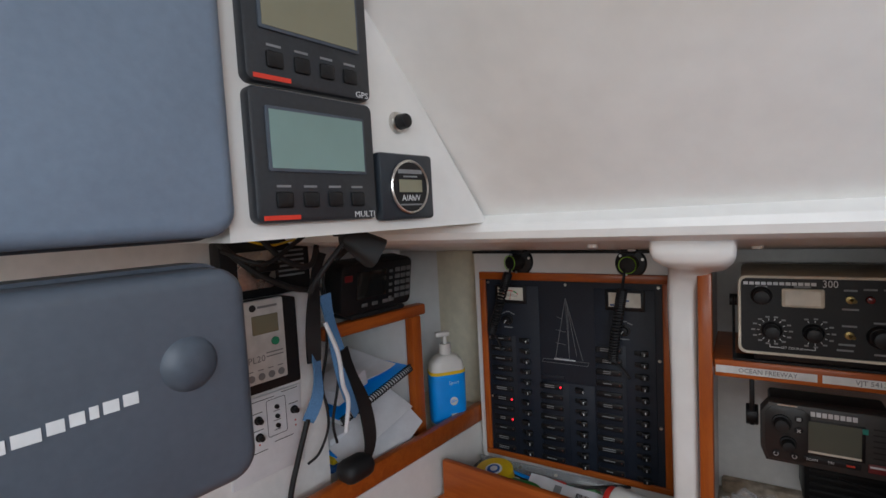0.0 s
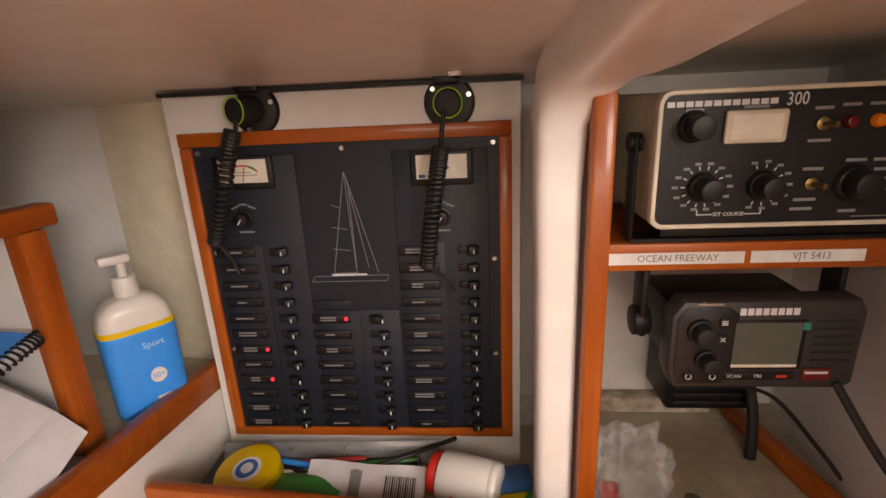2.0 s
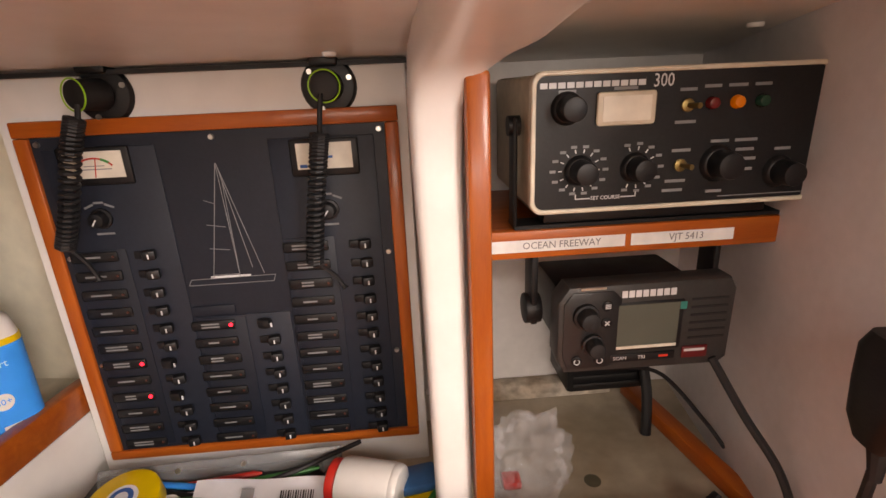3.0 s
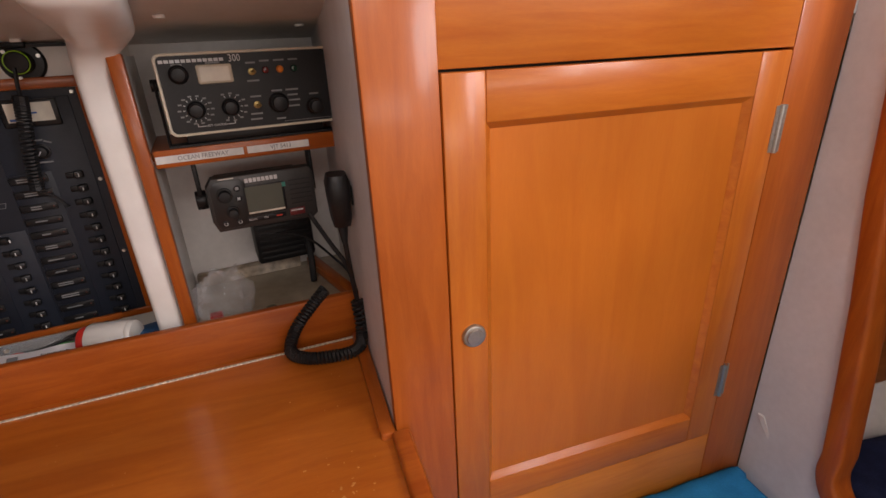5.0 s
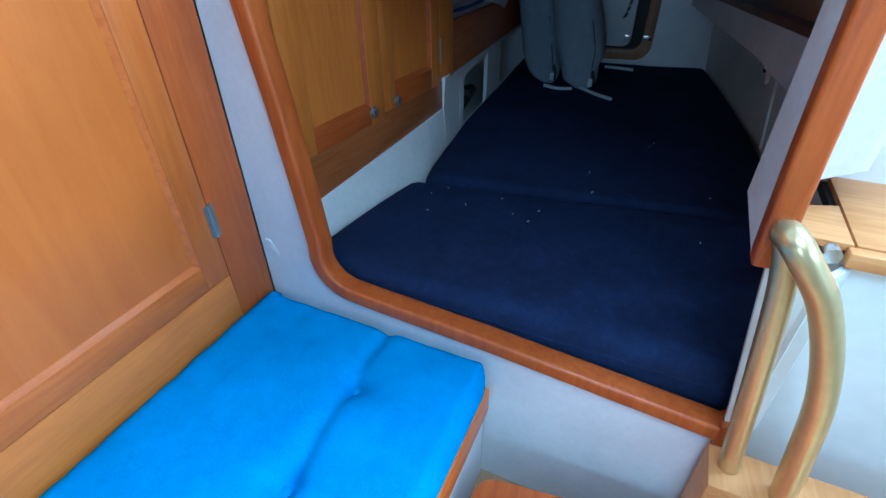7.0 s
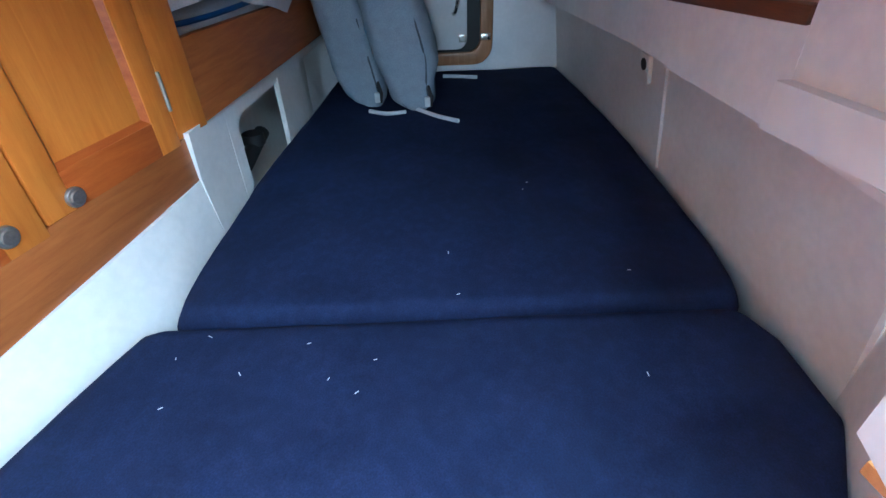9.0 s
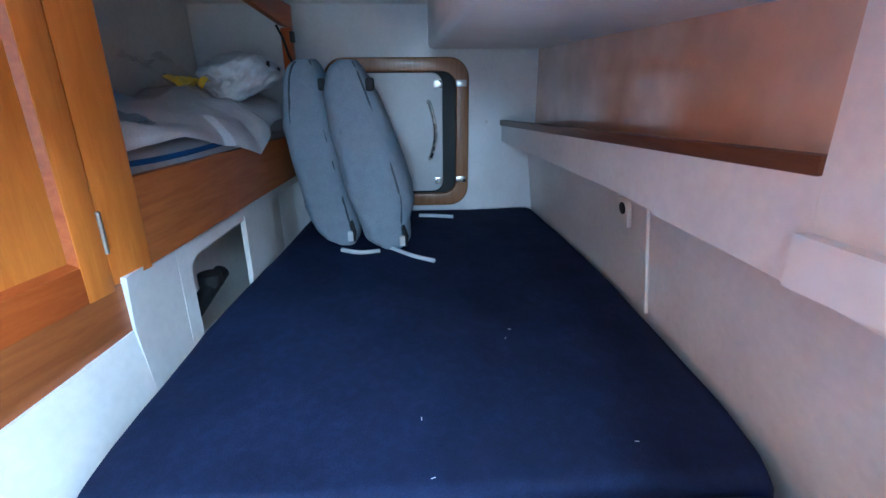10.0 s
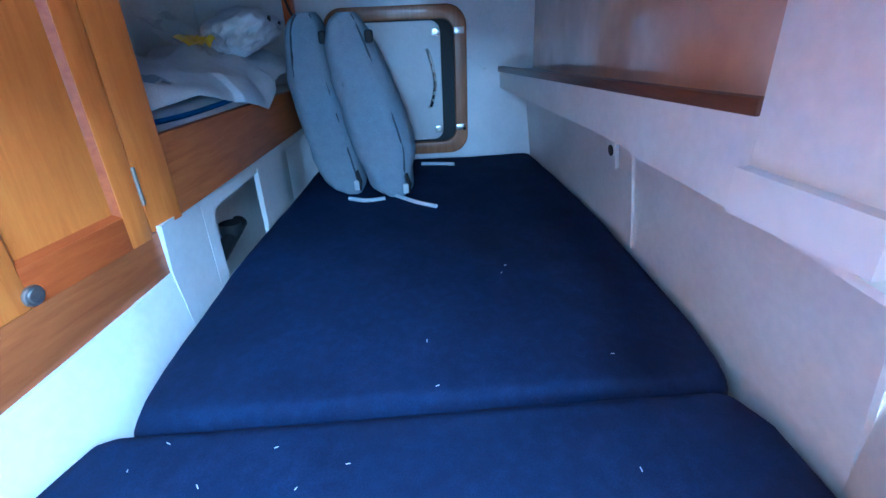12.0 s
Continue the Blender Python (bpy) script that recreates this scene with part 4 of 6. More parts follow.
setting("berth_base", prism([(0.925, -0.46), (1.28, -0.698), (2.92, -0.66), (2.92, 0.21), (1.93, 0.29), (1.5, 0.27), (1.04, 0.42)], 0.36, 0.425, axis='z'), LINER, "white berth board under the mattress")
for nm, args, lab in (("berth_mattress", (1.466, 2.918, aft_l, aft_r, 0.426, 0.532, 0.03, 2.0), "navy canvas mattress filling the quarter berth"),
                      ("mattress_infill", (1.050, 1.463, fwd_l, fwd_r, 0.426, 0.530, 0.035, 7.0, 0.142), "short navy canvas mattress section at the berth opening")):
    mat_thing = thing(nm, Matrix(), lab, "mattress")
    part("cover", mattress(*args), NAVY, mat_thing, "", 80)
    la, ra, sk = args[2], args[3], (args[8] if len(args) > 8 else 0.0)
    seam = []
    for k in range(41):
        y = ra(args[0]) + 0.02 + (la(args[0]) - ra(args[0]) - 0.04) * k / 40
        seam.append((args[0] + sk * (y - 0.53) + 0.001, y, args[4] + 0.055 + 0.002 * math.sin(k * 1.7)))
    part("piping", tube(seam, 0.003, 6), NAVY, mat_thing, "navy piped seam")
lint = [(1.62, -0.18), (1.40, 0.04), (1.36, -0.06), (1.34, 0.13), (1.33, 0.0), (1.30, -0.04), (1.42, 0.20), (1.38, 0.24), (1.86, -0.36), (1.9, -0.38), (1.55, -0.5), (1.31, -0.45), (1.29, 0.22), (1.5, -0.19)]
bm = bmesh.new()
for k, (x, y) in enumerate(lint):
    bm = merge(bm, tube([(x, y, 0.533), (x + 0.006 * math.cos(k * 2.3), y + 0.006 * math.sin(k * 2.3), 0.535)], 0.0007, 4))
tagged(solo("lint", bm, PAPER, Matrix(), "pale lint threads on the navy mattress", "lint"), kind="stuff")

# ---- chart table ----
DIM_WHITE = shader("pale_worn_hinge", (0.62, 0.56, 0.46), 0.4, spread=0.5, scale=220)
table = thing("chart_table", A, "varnished chart table with a rounded fiddled corner and a hinged lid", "table")
Ai = A.inverted()


def table_line(d):
    """Outline of the inboard and aft edge in the locker's frame, moved in by d."""
    u1, v0, r = -0.076 - d, -0.375 + d, 0.165 - d
    return [(-0.98, v0)] + [(u1 - r + r * math.cos(radians(a)), v0 + r + r * math.sin(radians(a))) for a in range(-90, 1, 9)] + [(u1, -0.004)]


part("table_top", prism(table_line(0.026) + [(-0.1025, 0.30), (-0.98, 0.30)], 0.735, 0.757, 0, 'z'), TABLE_WOOD, table, "worn varnished lid with scratches")
part("fiddle", band(table_line(-0.001), table_line(0.027), 0.728, 0.770, 0.006, 'z'), MAHOG_H, table, "rounded mahogany fiddle")
part("side_fiddle", box(-0.1195, -0.0035, 0.7275, -0.0955, 0.30, 0.769, 0.005), MAHOG_Y, table, "mahogany fiddle against the locker")
part("apron", band(table_line(0.003), table_line(0.018), 0.615, 0.7275, 0.004, 'z'), GELCOAT, table, "white curved table side")
part("bottom", prism(table_line(0.02) + [(-0.0965, 0.30), (-0.98, 0.30)], 0.62, 0.632, 0, 'z'), GELCOAT, table, "white table bottom")
BACK = Ai @ pose(-0.56, 1.028, 0, 0, 0, -4.7)
part("hinge_seam", place(box(-0.02, -0.0225, 0.7572, 0.885, -0.017, 0.760, 0.001), BACK), DIM_WHITE, table, "thin metal piano hinge")
part("backboard", place(box(-0.005, 0.0, 0.72, 0.888, 0.018, 0.848, 0.005), BACK), MAHOG_H, table, "upright mahogany backboard")
part("leg", box(-0.20, -0.20, 0.0, -0.165, -0.165, 0.62, 0.004), MAHOG_V, table)
bm = bmesh.new()
for k in range(150):
    spread_out = random.random() < 0.35
    cx, cy = (random.uniform(-0.62, -0.13), random.uniform(-0.30, 0.20)) if spread_out else (random.gauss(-0.185, 0.035), random.gauss(-0.17, 0.075))
    size = random.uniform(0.0006, 0.0018) if spread_out else random.uniform(0.0008, 0.0042)
    if cx > -0.112 or cy < -0.33:
        continue
    a, n, slim = random.uniform(0, 6.28), 9, random.uniform(0.35, 0.9)
    vs = []
    for i in range(n):
        q = size * random.uniform(0.45, 1.3)
        px, py = q * math.cos(6.283 * i / n), q * slim * math.sin(6.283 * i / n)
        vs.append(bm.verts.new((cx + px * math.cos(a) - py * math.sin(a), cy + px * math.sin(a) + py * math.cos(a), 0.7574)))
    bm.faces.new(vs)
tagged(part("wear_speckle", bm, shader("worn_varnish", (0.60, 0.24, 0.07), 0.6), table, "pale worn spots in the varnish"), kind="stuff")

# ---- switchboard ----
CX, CZ = -0.3025, 1.040
board = thing("switchboard", pose(CX, 1.198, 0), "slate-grey electrical switchboard with rows of toggles in a mahogany frame", "switchboard")
for nm, b, m in (("frame_top", (-0.2275, 0, 1.264, 0.2275, 0.022, 1.283), MAHOG_H), ("frame_bottom", (-0.2275, 0, 0.797, 0.2275, 0.022, 0.811), MAHOG_H),
                 ("frame_side", (-0.2275, 0.0003, 0.8115, -0.2105, 0.022, 1.2635), MAHOG_V), ("frame_side", (0.2105, 0.0003, 0.8115, 0.2275, 0.022, 1.2635), MAHOG_V)):
    part(nm, box(*b, 0.002), m, board)
part("face_plate", box(-0.210, 0.004, 0.8115, 0.210, 0.02, 1.2635), SLATE, board, "slate-grey face plate")
for a, b, c, d in ((-0.200, -0.068, 0.817, 1.250), (-0.064, 0.062, 0.817, 1.018), (0.066, 0.196, 0.817, 1.250)):
    part("raised_strip", box(a, 0.0018, c, b, 0.0042, d, 0.0012), SLATE_LIFT, board, "raised grey strip")
    part("label_column", box(a + 0.004, 0.0005, c + 0.003, a + (b - a) * 0.52, 0.0016, 1.122 if c < 0.9 and d > 1.1 else 1.016, 0.0006), SLATE, board)


def toggle(x, z, on):
    t = part("toggle", merge(box(x - 0.014, -0.002, z - 0.0055, x + 0.006, 0.0012, z + 0.0055, 0.0018), place(box(-0.008, -0.011, -0.0065, 0.008, 0.0, 0.0065, 0.0028), pose(x + (0.006 if on else -0.001), -0.0008, z + 0.001, 0, 0, 14 if on else -10))), BLACK, board)
    part("mark", box(x + 0.007, -0.0118, z - 0.0028, x + 0.0092, -0.0113, z + 0.0032), WHITE_PAINT, t, "white on mark")
    return t


def tag(x, z, w, two, lit):
    t = part("name_plate", box(x - 0.029, -0.0018, z - 0.0068, x + 0.029, 0.0003, z + 0.0068, 0.002), BLACK, board, "black name plate with small white lettering")
    if two:
        for dz in (0.0021, -0.0023):
            part("lettering", box(x - w / 2 - 0.004, -0.0022, z + dz - 0.0011, x + w / 2 - 0.004, -0.0019, z + dz + 0.0011), DIM_PRINT, t)
    else:
        part("lettering", box(x - w / 2 - 0.004, -0.0022, z - 0.0012, x + w / 2 - 0.004, -0.0019, z + 0.0012), DIM_PRINT, t)
    part("indicator", rod(0.0026 if lit else 0.0016, 0.0016, pose(x + 0.0235, -0.0016, z) @ FRONT, seg=10), LED_RED if lit else shader("dim_indicator", (0.10, 0.03, 0.02), 0.3), t, "lit red indicator" if lit else "unlit indicator")


rw = random.Random(5)
for col_label, col_toggle, top, n, lit, on in ((-0.171, -0.108, 1.113, 12, (6, 8), (6, 8)), (-0.042, 0.030, 1.006, 8, (0,), (0,)), (0.096, 0.166, 1.110, 12, (), ())):
    for k in range(n):
        z = top - 0.0262 * k
        tag(col_label, z, rw.uniform(0.014, 0.030), rw.random() < 0.35, k in lit)
        toggle(col_toggle, z - 0.0005, k not in on)
part("blank_plate", box(-0.068, 0.0006, 1.020, -0.010, 0.0018, 1.034, 0.001), SLATE, board)
for mx, mz in ((-0.140, 1.229), (0.134, 1.226)):
    meter = part("meter", merge(box(mx - 0.042, -0.002, mz - 0.024, mx + 0.042, 0.0017, mz + 0.022, 0.003)), BLACK, board, "black meter housing")
    part("dial", box(mx - 0.034, -0.0032, mz - 0.015, mx + 0.034, -0.0021, mz + 0.017), METER, meter, "cream meter dial")
    scale_r = [(mx + 0.028 * math.cos(radians(a)), -0.0036, mz - 0.017 + 0.026 * math.sin(radians(a))) for a in range(40, 141, 10)]
    if mx < 0:
        part("scale", tube(scale_r[3:], 0.0011, 5), RED_PRINT, meter, "red scale arc")
        part("scale", tube(scale_r[1:4], 0.0017, 5), GREEN, meter, "green scale arc")
        part("scale", tube(scale_r[:2], 0.0011, 5), RED_PRINT, meter, "red scale arc")
        part("needle", tube([(mx - 0.001, -0.0038, mz - 0.014), (mx + 0.0035, -0.0038, mz + 0.009)], 0.0006, 4), RED_PRINT, meter)
        part("lettering", merge(box(mx - 0.020, -0.0034, mz - 0.005, mx + 0.020, -0.0033, mz - 0.0038), box(mx - 0.012, -0.0034, mz - 0.001, mx + 0.012, -0.0033, mz)), DIM_PRINT, meter)
    else:
        part("lettering", merge(box(mx - 0.031, -0.0034, mz - 0.013, mx - 0.022, -0.0033, mz - 0.009), box(mx - 0.006, -0.0034, mz - 0.002, mx + 0.01, -0.0033, mz + 0.001)), STRIPE, meter)
for kx, kz in ((-0.150, 1.163), (0.131, 1.158)):
    k = part("selector_knob", merge(knob_at(kx, kz, 0.0135, 0.004, 0.0018), knob_at(kx, kz, 0.0105, 0.012, -0.002, 0.009)), BLACK, board, "round black selector knob")
    part("pointer", place(box(-0.0008, -0.0146, -0.007, 0.0008, -0.0141, 0.002), pose(kx, 0, kz, 0, 35, 0)), WHITE_PAINT, k, "white pointer line")
    for a in (52, 90, 128, -90):
        cx, cz = kx + 0.020 * math.cos(radians(a)), kz + 0.020 * math.sin(radians(a))
        w = 0.011 if a == -90 else 0.006
        part("lettering", place(box(-w, 0.0012, -0.0013, w, 0.0016, 0.0013), pose(cx, 0, cz, 0, -(a - 90) * 0.6 if a > 0 else 0, 0)), DIM_PRINT, k)
for sx, sz in ((-0.203, 1.256), (0, 1.256), (0.203, 1.256), (-0.203, 1.112), (0.203, 1.095), (-0.203, 0.955), (0.203, 0.945)):
    part("screw", knob_at(sx, sz, 0.0038, 0.003, 0.004, 0.003, 12, 0), STEEL, board, "small steel screw")
etch = [((-0.0015, 1.224), (-0.030, 1.076)), ((-0.0015, 1.224), (0.004, 1.076)), ((-0.001, 1.224), (0.036, 1.076)), ((0.0, 1.220), (0.022, 1.085)), ((-0.030, 1.077), (0.004, 1.077)), ((-0.024, 1.178), (-0.011, 1.173)), ((-0.026, 1.146), (-0.003, 1.142)),
        ((-0.028, 1.114), (-0.003, 1.111)), ((-0.064, 1.064), (0.047, 1.064)), ((-0.060, 1.072), (0.050, 1.073)), ((-0.064, 1.064), (-0.060, 1.072)), ((0.047, 1.064), (0.050, 1.073)), ((-0.026, 1.077), (-0.036, 1.072)), ((0.003, 1.2), (0.004, 1.073))]
etching = part("yacht_etching", tube([(etch[0][0][0], 0.0034, etch[0][0][1]), (etch[0][1][0], 0.0034, etch[0][1][1])], 0.0006, 4), DIM_PRINT, board, "thin white drawing of a sailing yacht")
for (xa, za), (xb, zb) in etch[1:]:
    part("line", tube([(xa, 0.0034, za), (xb, 0.0034, zb)], 0.0005, 4), DIM_PRINT, etching)
part("cabin_line", merge(box(-0.034, 0.0034, 1.0725, 0.018, 0.0039, 1.0755)), WHITE_PAINT, etching)

# ---- sockets with coiled cords ----


def socket(x, z, tilt, label):
    s = thing("power_socket", pose(x, 1.207, z), label, "socket", "sockets above the switchboard")
    part("flange", merge(rod(0.034, 0.007, FRONT, 0.031, 30, 0.001)), BLACK, s)
    part("cap_hinge", merge(box(-0.020, -0.016, 0.022, 0.014, 0, 0.036, 0.004)), BLACK, s)
    plug = part("plug", rod(0.0185, 0.036, pose(0, -0.004, 0) @ pose(0, 0, 0, 0, 0, tilt) @ FRONT, 0.0165, 24, 0.003), SOFT_BLACK, s)
    part("lime_ring", tube([tuple(pose(0, -0.004, 0) @ pose(0, 0, 0, 0, 0, tilt) @ FRONT @ Vector((0.0178 * math.cos(a), 0.0178 * math.sin(a), 0.0355))) for a in (6.2832 * k / 28 for k in range(28))], 0.0009, 6, True), LIME, plug, "bright lime ring")
    for a in (20, 140, 250):
        part("screw", rod(0.0032, 0.002, pose(0.027 * math.cos(radians(a)), -0.007, 0.027 * math.sin(radians(a))) @ FRONT, seg=10), STEEL, s)
    return s


socket(-0.416, 1.310, -22, "black round power socket with an angled plug")
socket(-0.155, 1.308, 0, "black round power socket with a straight plug")
for pts, tail, turns in (([(-0.432, 1.166, 1.285), (-0.445, 1.165, 1.25), (-0.468, 1.168, 1.18), (-0.487, 1.172, 1.135)], [(-0.487, 1.175, 1.135), (-0.476, 1.185, 1.11), (-0.470, 1.190, 1.085)], 27),
                         ([(-0.166, 1.166, 1.255), (-0.172, 1.166, 1.22), (-0.184, 1.168, 1.15), (-0.192, 1.172, 1.095)], [(-0.192, 1.175, 1.095), (-0.172, 1.182, 1.075), (-0.158, 1.180, 1.055)], 30)):
    c = thing("coiled_cord", Matrix(), "black coiled cord hanging from a power plug", "cord", "coiled cords")
    part("coil", tube(coil(pts, 0.0092, turns, 9), 0.0026, 6), SOFT_BLACK, c)
    part("tail", tube(smooth_path(tail, 5), [0.0026] * 10 + [0.0048], 6), SOFT_BLACK, c)
    top = pts[0]
    part("lead", tube(smooth_path([(top[0] + 0.006, 1.168, 1.30), (top[0] + 0.003, 1.162, 1.275), top], 6), 0.003, 8), SOFT_BLACK, c)

# ---- autopilot control ----
ap = thing("autopilot_control", pose(0.190, 1.026, 1.180), "old beige autopilot control box with black front and knobs", "autopilot")
part("case", box(-0.138, 0.006, 0.001, 0.138, 0.20, 0.128, 0.006), BEIGE, ap)
part("bezel", band(rounded(-0.142, 0.0, 0.142, 0.131, 0.012), rounded(-0.1375, 0.0045, 0.1375, 0.1265, 0.009), -0.002, 0.010, 0.0015, closed=True), IVORY, ap, "ivory rounded bezel")
part("face", prism(rounded(-0.138, 0.004, 0.138, 0.127, 0.009), 0.0005, 0.006), BLACK, ap, "scuffed black face")
part("bracket", merge(box(-0.151, 0.03, -0.022, -0.147, 0.055, 0.09, 0.002), box(-0.150, 0.028, -0.0225, 0.150, 0.06, -0.0185), rod(0.010, 0.012, pose(-0.143, 0.042, 0.082, 0, -90, 0), seg=14)), BLACK, ap, "black mounting bracket")
# Black block put in as the shadow between case and shelf
part("foot_shadow_box", box(-0.12, 0.03, -0.018, 0.12, 0.19, -0.001, 0.003), BLACK, ap, "black filler for the shadow under the case")
window = part("heading_window", box(-0.082, -0.004, 0.081, -0.027, 0.0004, 0.111, 0.003), IVORY, ap, "ivory window frame")
part("heading_card", box(-0.077, -0.0046, 0.085, -0.032, -0.0041, 0.107), METER, window, "cream heading card")
for x, z, r in ((-0.109, 0.098, 0.0125), (-0.095, 0.041, 0.012), (-0.041, 0.041, 0.012), (0.040, 0.041, 0.0145), (0.103, 0.030, 0.013)):
    k = part("knob", merge(knob_at(x, z, r * 1.25, 0.006, 0.0005, r), knob_at(x, z, r * 0.95, 0.020, -0.004, r * 0.85)), BLACK, ap, "black fluted knob")
    if z < 0.05 and x < 0:
        for i in range(14 if x < -0.06 else 9):
            a = radians(90 + 25.7 * i) if x < -0.06 else radians(-20 + 27.5 * i)
            part("scale_mark", place(box(-0.0005, 0.0, 0.0165, 0.0005, 0.0004, 0.020), pose(x, 0, z, 0, math.degrees(a), 0)), WHITE_PAINT, k)
            part("scale_number", place(box(-0.0028, 0.0, -0.0013, 0.0028, 0.0004, 0.0013), pose(x + 0.0255 * math.sin(a), 0, z + 0.0225 * math.cos(a))), DIM_PRINT, k)
for x, z in ((0.004, 0.096), (0.003, 0.041)):
    part("switch", merge(knob_at(x, z, 0.0062, 0.003, 0.0005), rod(0.0020, 0.013, pose(x, -0.003, z, 90, 0, 14), 0.0028, 10)), shader("tarnished_brass", (0.30, 0.22, 0.09), 0.35, metal=0.9), ap, "brass toggle switch")
for x, m, lb in ((0.027, shader("dark_red_lamp", (0.12, 0.01, 0.01), 0.2), "dark red lamp"), (0.051, LED_AMBER, "lit amber lamp"), (0.075, shader("dark_green_lamp", (0.01, 0.05, 0.03), 0.2), "dark green lamp")):
    part("lamp", knob_at(x, 0.097, 0.0065, 0.007, 0.0005, 0.005), m, ap, lb)
for i in range(12):
    part("name_bar", box(-0.134 + 0.0082 * i, 0.0, 0.1155, -0.134 + 0.0082 * i + 0.0066, 0.0004, 0.1205), WHITE_PAINT, ap, "white maker's name as plain bars")
text("model_number", "300", 0.0165, pose(-0.030, 0.0004, 0.1185), WHITE_PAINT, ap, depth=0.0002, sx=0.8)
for x, z, w in ((-0.109, 0.1125, 0.008), (-0.055, 0.1135, 0.011), (0.004, 0.110, 0.008), (0.004, 0.081, 0.010), (0.027, 0.112, 0.008), (0.051, 0.112, 0.009), (0.075, 0.112, 0.008), (0.003, 0.055, 0.009), (0.000, 0.026, 0.010), (-0.002, 0.017, 0.010), (0.040, 0.014, 0.008), (0.040, 0.062, 0.009), (0.066, 0.062, 0.011), (0.066, 0.053, 0.009), (0.068, 0.044, 0.010), (0.066, 0.034, 0.010), (0.104, 0.052, 0.008)):
    part("lettering", box(x - w, 0.0, z - 0.0014, x + w, 0.0004, z + 0.0014), DIM_PRINT, ap)
text("lettering", "SET COURSE", 0.0052, pose(-0.068, 0.0004, 0.0135), WHITE_PAINT, ap, 'CENTER', depth=0.0002)
for a, b in ((-0.098, -0.083), (-0.053, -0.038)):
    part("course_line", merge(box(a, 0.0, 0.013, b, 0.0004, 0.014), box(a if a < -0.09 else b - 0.001, 0.0, 0.013, (a + 0.001) if a < -0.09 else b, 0.0004, 0.018)), WHITE_PAINT, ap)
part("foot_line", box(0.045, 0.0, 0.008, 0.135, 0.0004, 0.0088), DIM_PRINT, ap)

# ---- marine radio ----
vhf = thing("marine_radio", pose(0.174, 1.027, 1.0515) @ Matrix.Diagonal((0.95, 0.95, 0.95, 1)), "dark grey marine radio hung under a shelf by a black bracket", "radio")
part("front", prism([(-0.100, -0.030), (-0.092, -0.052), (0.090, -0.054), (0.100, -0.046), (0.101, 0.040), (0.094, 0.053), (-0.088, 0.053), (-0.100, 0.036)], -0.004, 0.028, 0.004), shader("charcoal_plastic", (0.030, 0.029, 0.028), 0.4, bump=0.06, scale=200), vhf)
part("body", box(-0.085, 0.0285, -0.044, 0.088, 0.15, 0.030, 0.006), BLACK, vhf)
part("mount_bracket", merge(box(-0.116, 0.05, -0.016, -0.108, 0.085, 0.092, 0.002), box(0.106, 0.05, -0.01, 0.113, 0.085, 0.092, 0.002), box(-0.116, 0.048, 0.083, 0.113, 0.09, 0.0895), rod(0.019, 0.020, pose(-0.122, 0.066, 0.0, 0, 90, 0), seg=16, bev=0.002)), BLACK, vhf, "black gimbal bracket")
extra = thing("loudspeaker", pose(0.172, 1.027, 1.047), "black loudspeaker box on the niche back below the radio", "speaker")
part("housing", box(-0.022, 0.165, -0.195, 0.108, 0.256, -0.085, 0.008), BLACK, extra)
for k in range(7):
    part("grille_slat", box(-0.012, 0.1615, -0.183 + 0.0135 * k, 0.098, 0.1645, -0.177 + 0.0135 * k, 0.001), SOFT_BLACK, extra)
part("control_pod", prism([(-0.094, -0.030), (-0.088, -0.046), (-0.040, -0.046), (-0.030, -0.038), (-0.030, 0.038), (-0.040, 0.047), (-0.084, 0.047), (-0.094, 0.034)], -0.0055, -0.0038, 0.0008), shader("dark_pod_plastic", (0.016, 0.016, 0.017), 0.32), vhf)
for x, z, r in ((-0.070, 0.020, 0.0145), (-0.061, -0.015, 0.0125)):
    part("knob", merge(knob_at(x, z, r, 0.006, -0.005), knob_at(x, z, r * 0.82, 0.016, -0.009, r * 0.72)), SOFT_BLACK, vhf, "round black knob")
for x, z in ((-0.046, 0.030), (-0.046, 0.010), (-0.078, -0.036), (-0.052, -0.036)):
    b = part("button", knob_at(x, z, 0.0062, 0.002, -0.0056), BLACK, vhf, "round black button")
    if z > 0.02:
        part("symbol", merge(*[box(x - 0.003, -0.0081, z + dz - 0.0006, x + 0.003, -0.0077, z + dz + 0.0006) for dz in (-0.002, 0, 0.002)]), WHITE_PAINT, b)
    elif z > 0:
        part("symbol", merge(*[place(box(-0.0035, -0.0081, -0.0007, 0.0035, -0.0077, 0.0007), pose(x, 0, z, 0, a, 0)) for a in (45, -45)]), WHITE_PAINT, b)
    else:
        part("symbol", tube([(x + 0.0032 * math.cos(radians(a)), -0.0079, z + 0.0032 * math.sin(radians(a))) for a in range(120, 421, 30)], 0.0006, 4), WHITE_PAINT, b)
screen = part("display_frame", box(-0.036, -0.0052, -0.028, 0.041, -0.0038, 0.032, 0.001), BLACK, vhf)
part("display", box(-0.033, -0.0058, -0.021, 0.036, -0.0053, 0.029), LCD_GREY, screen, "pale grey blank display")
part("sticker", box(0.0365, -0.0058, 0.020, 0.044, -0.0054, 0.029), shader("teal_sticker", (0.01, 0.20, 0.16), 0.5), screen, "small teal sticker")
part("protector_edge", box(-0.033, -0.0062, -0.025, 0.036, -0.0054, -0.0215), METER, screen, "peeling screen protector")
for i in range(8):
    part("maker_bar", box(-0.030 + 0.0078 * i, -0.0046, 0.0375, -0.030 + 0.0078 * i + 0.0062, -0.0041, 0.0455), WHITE_PAINT, vhf, "white maker's name as plain bars")
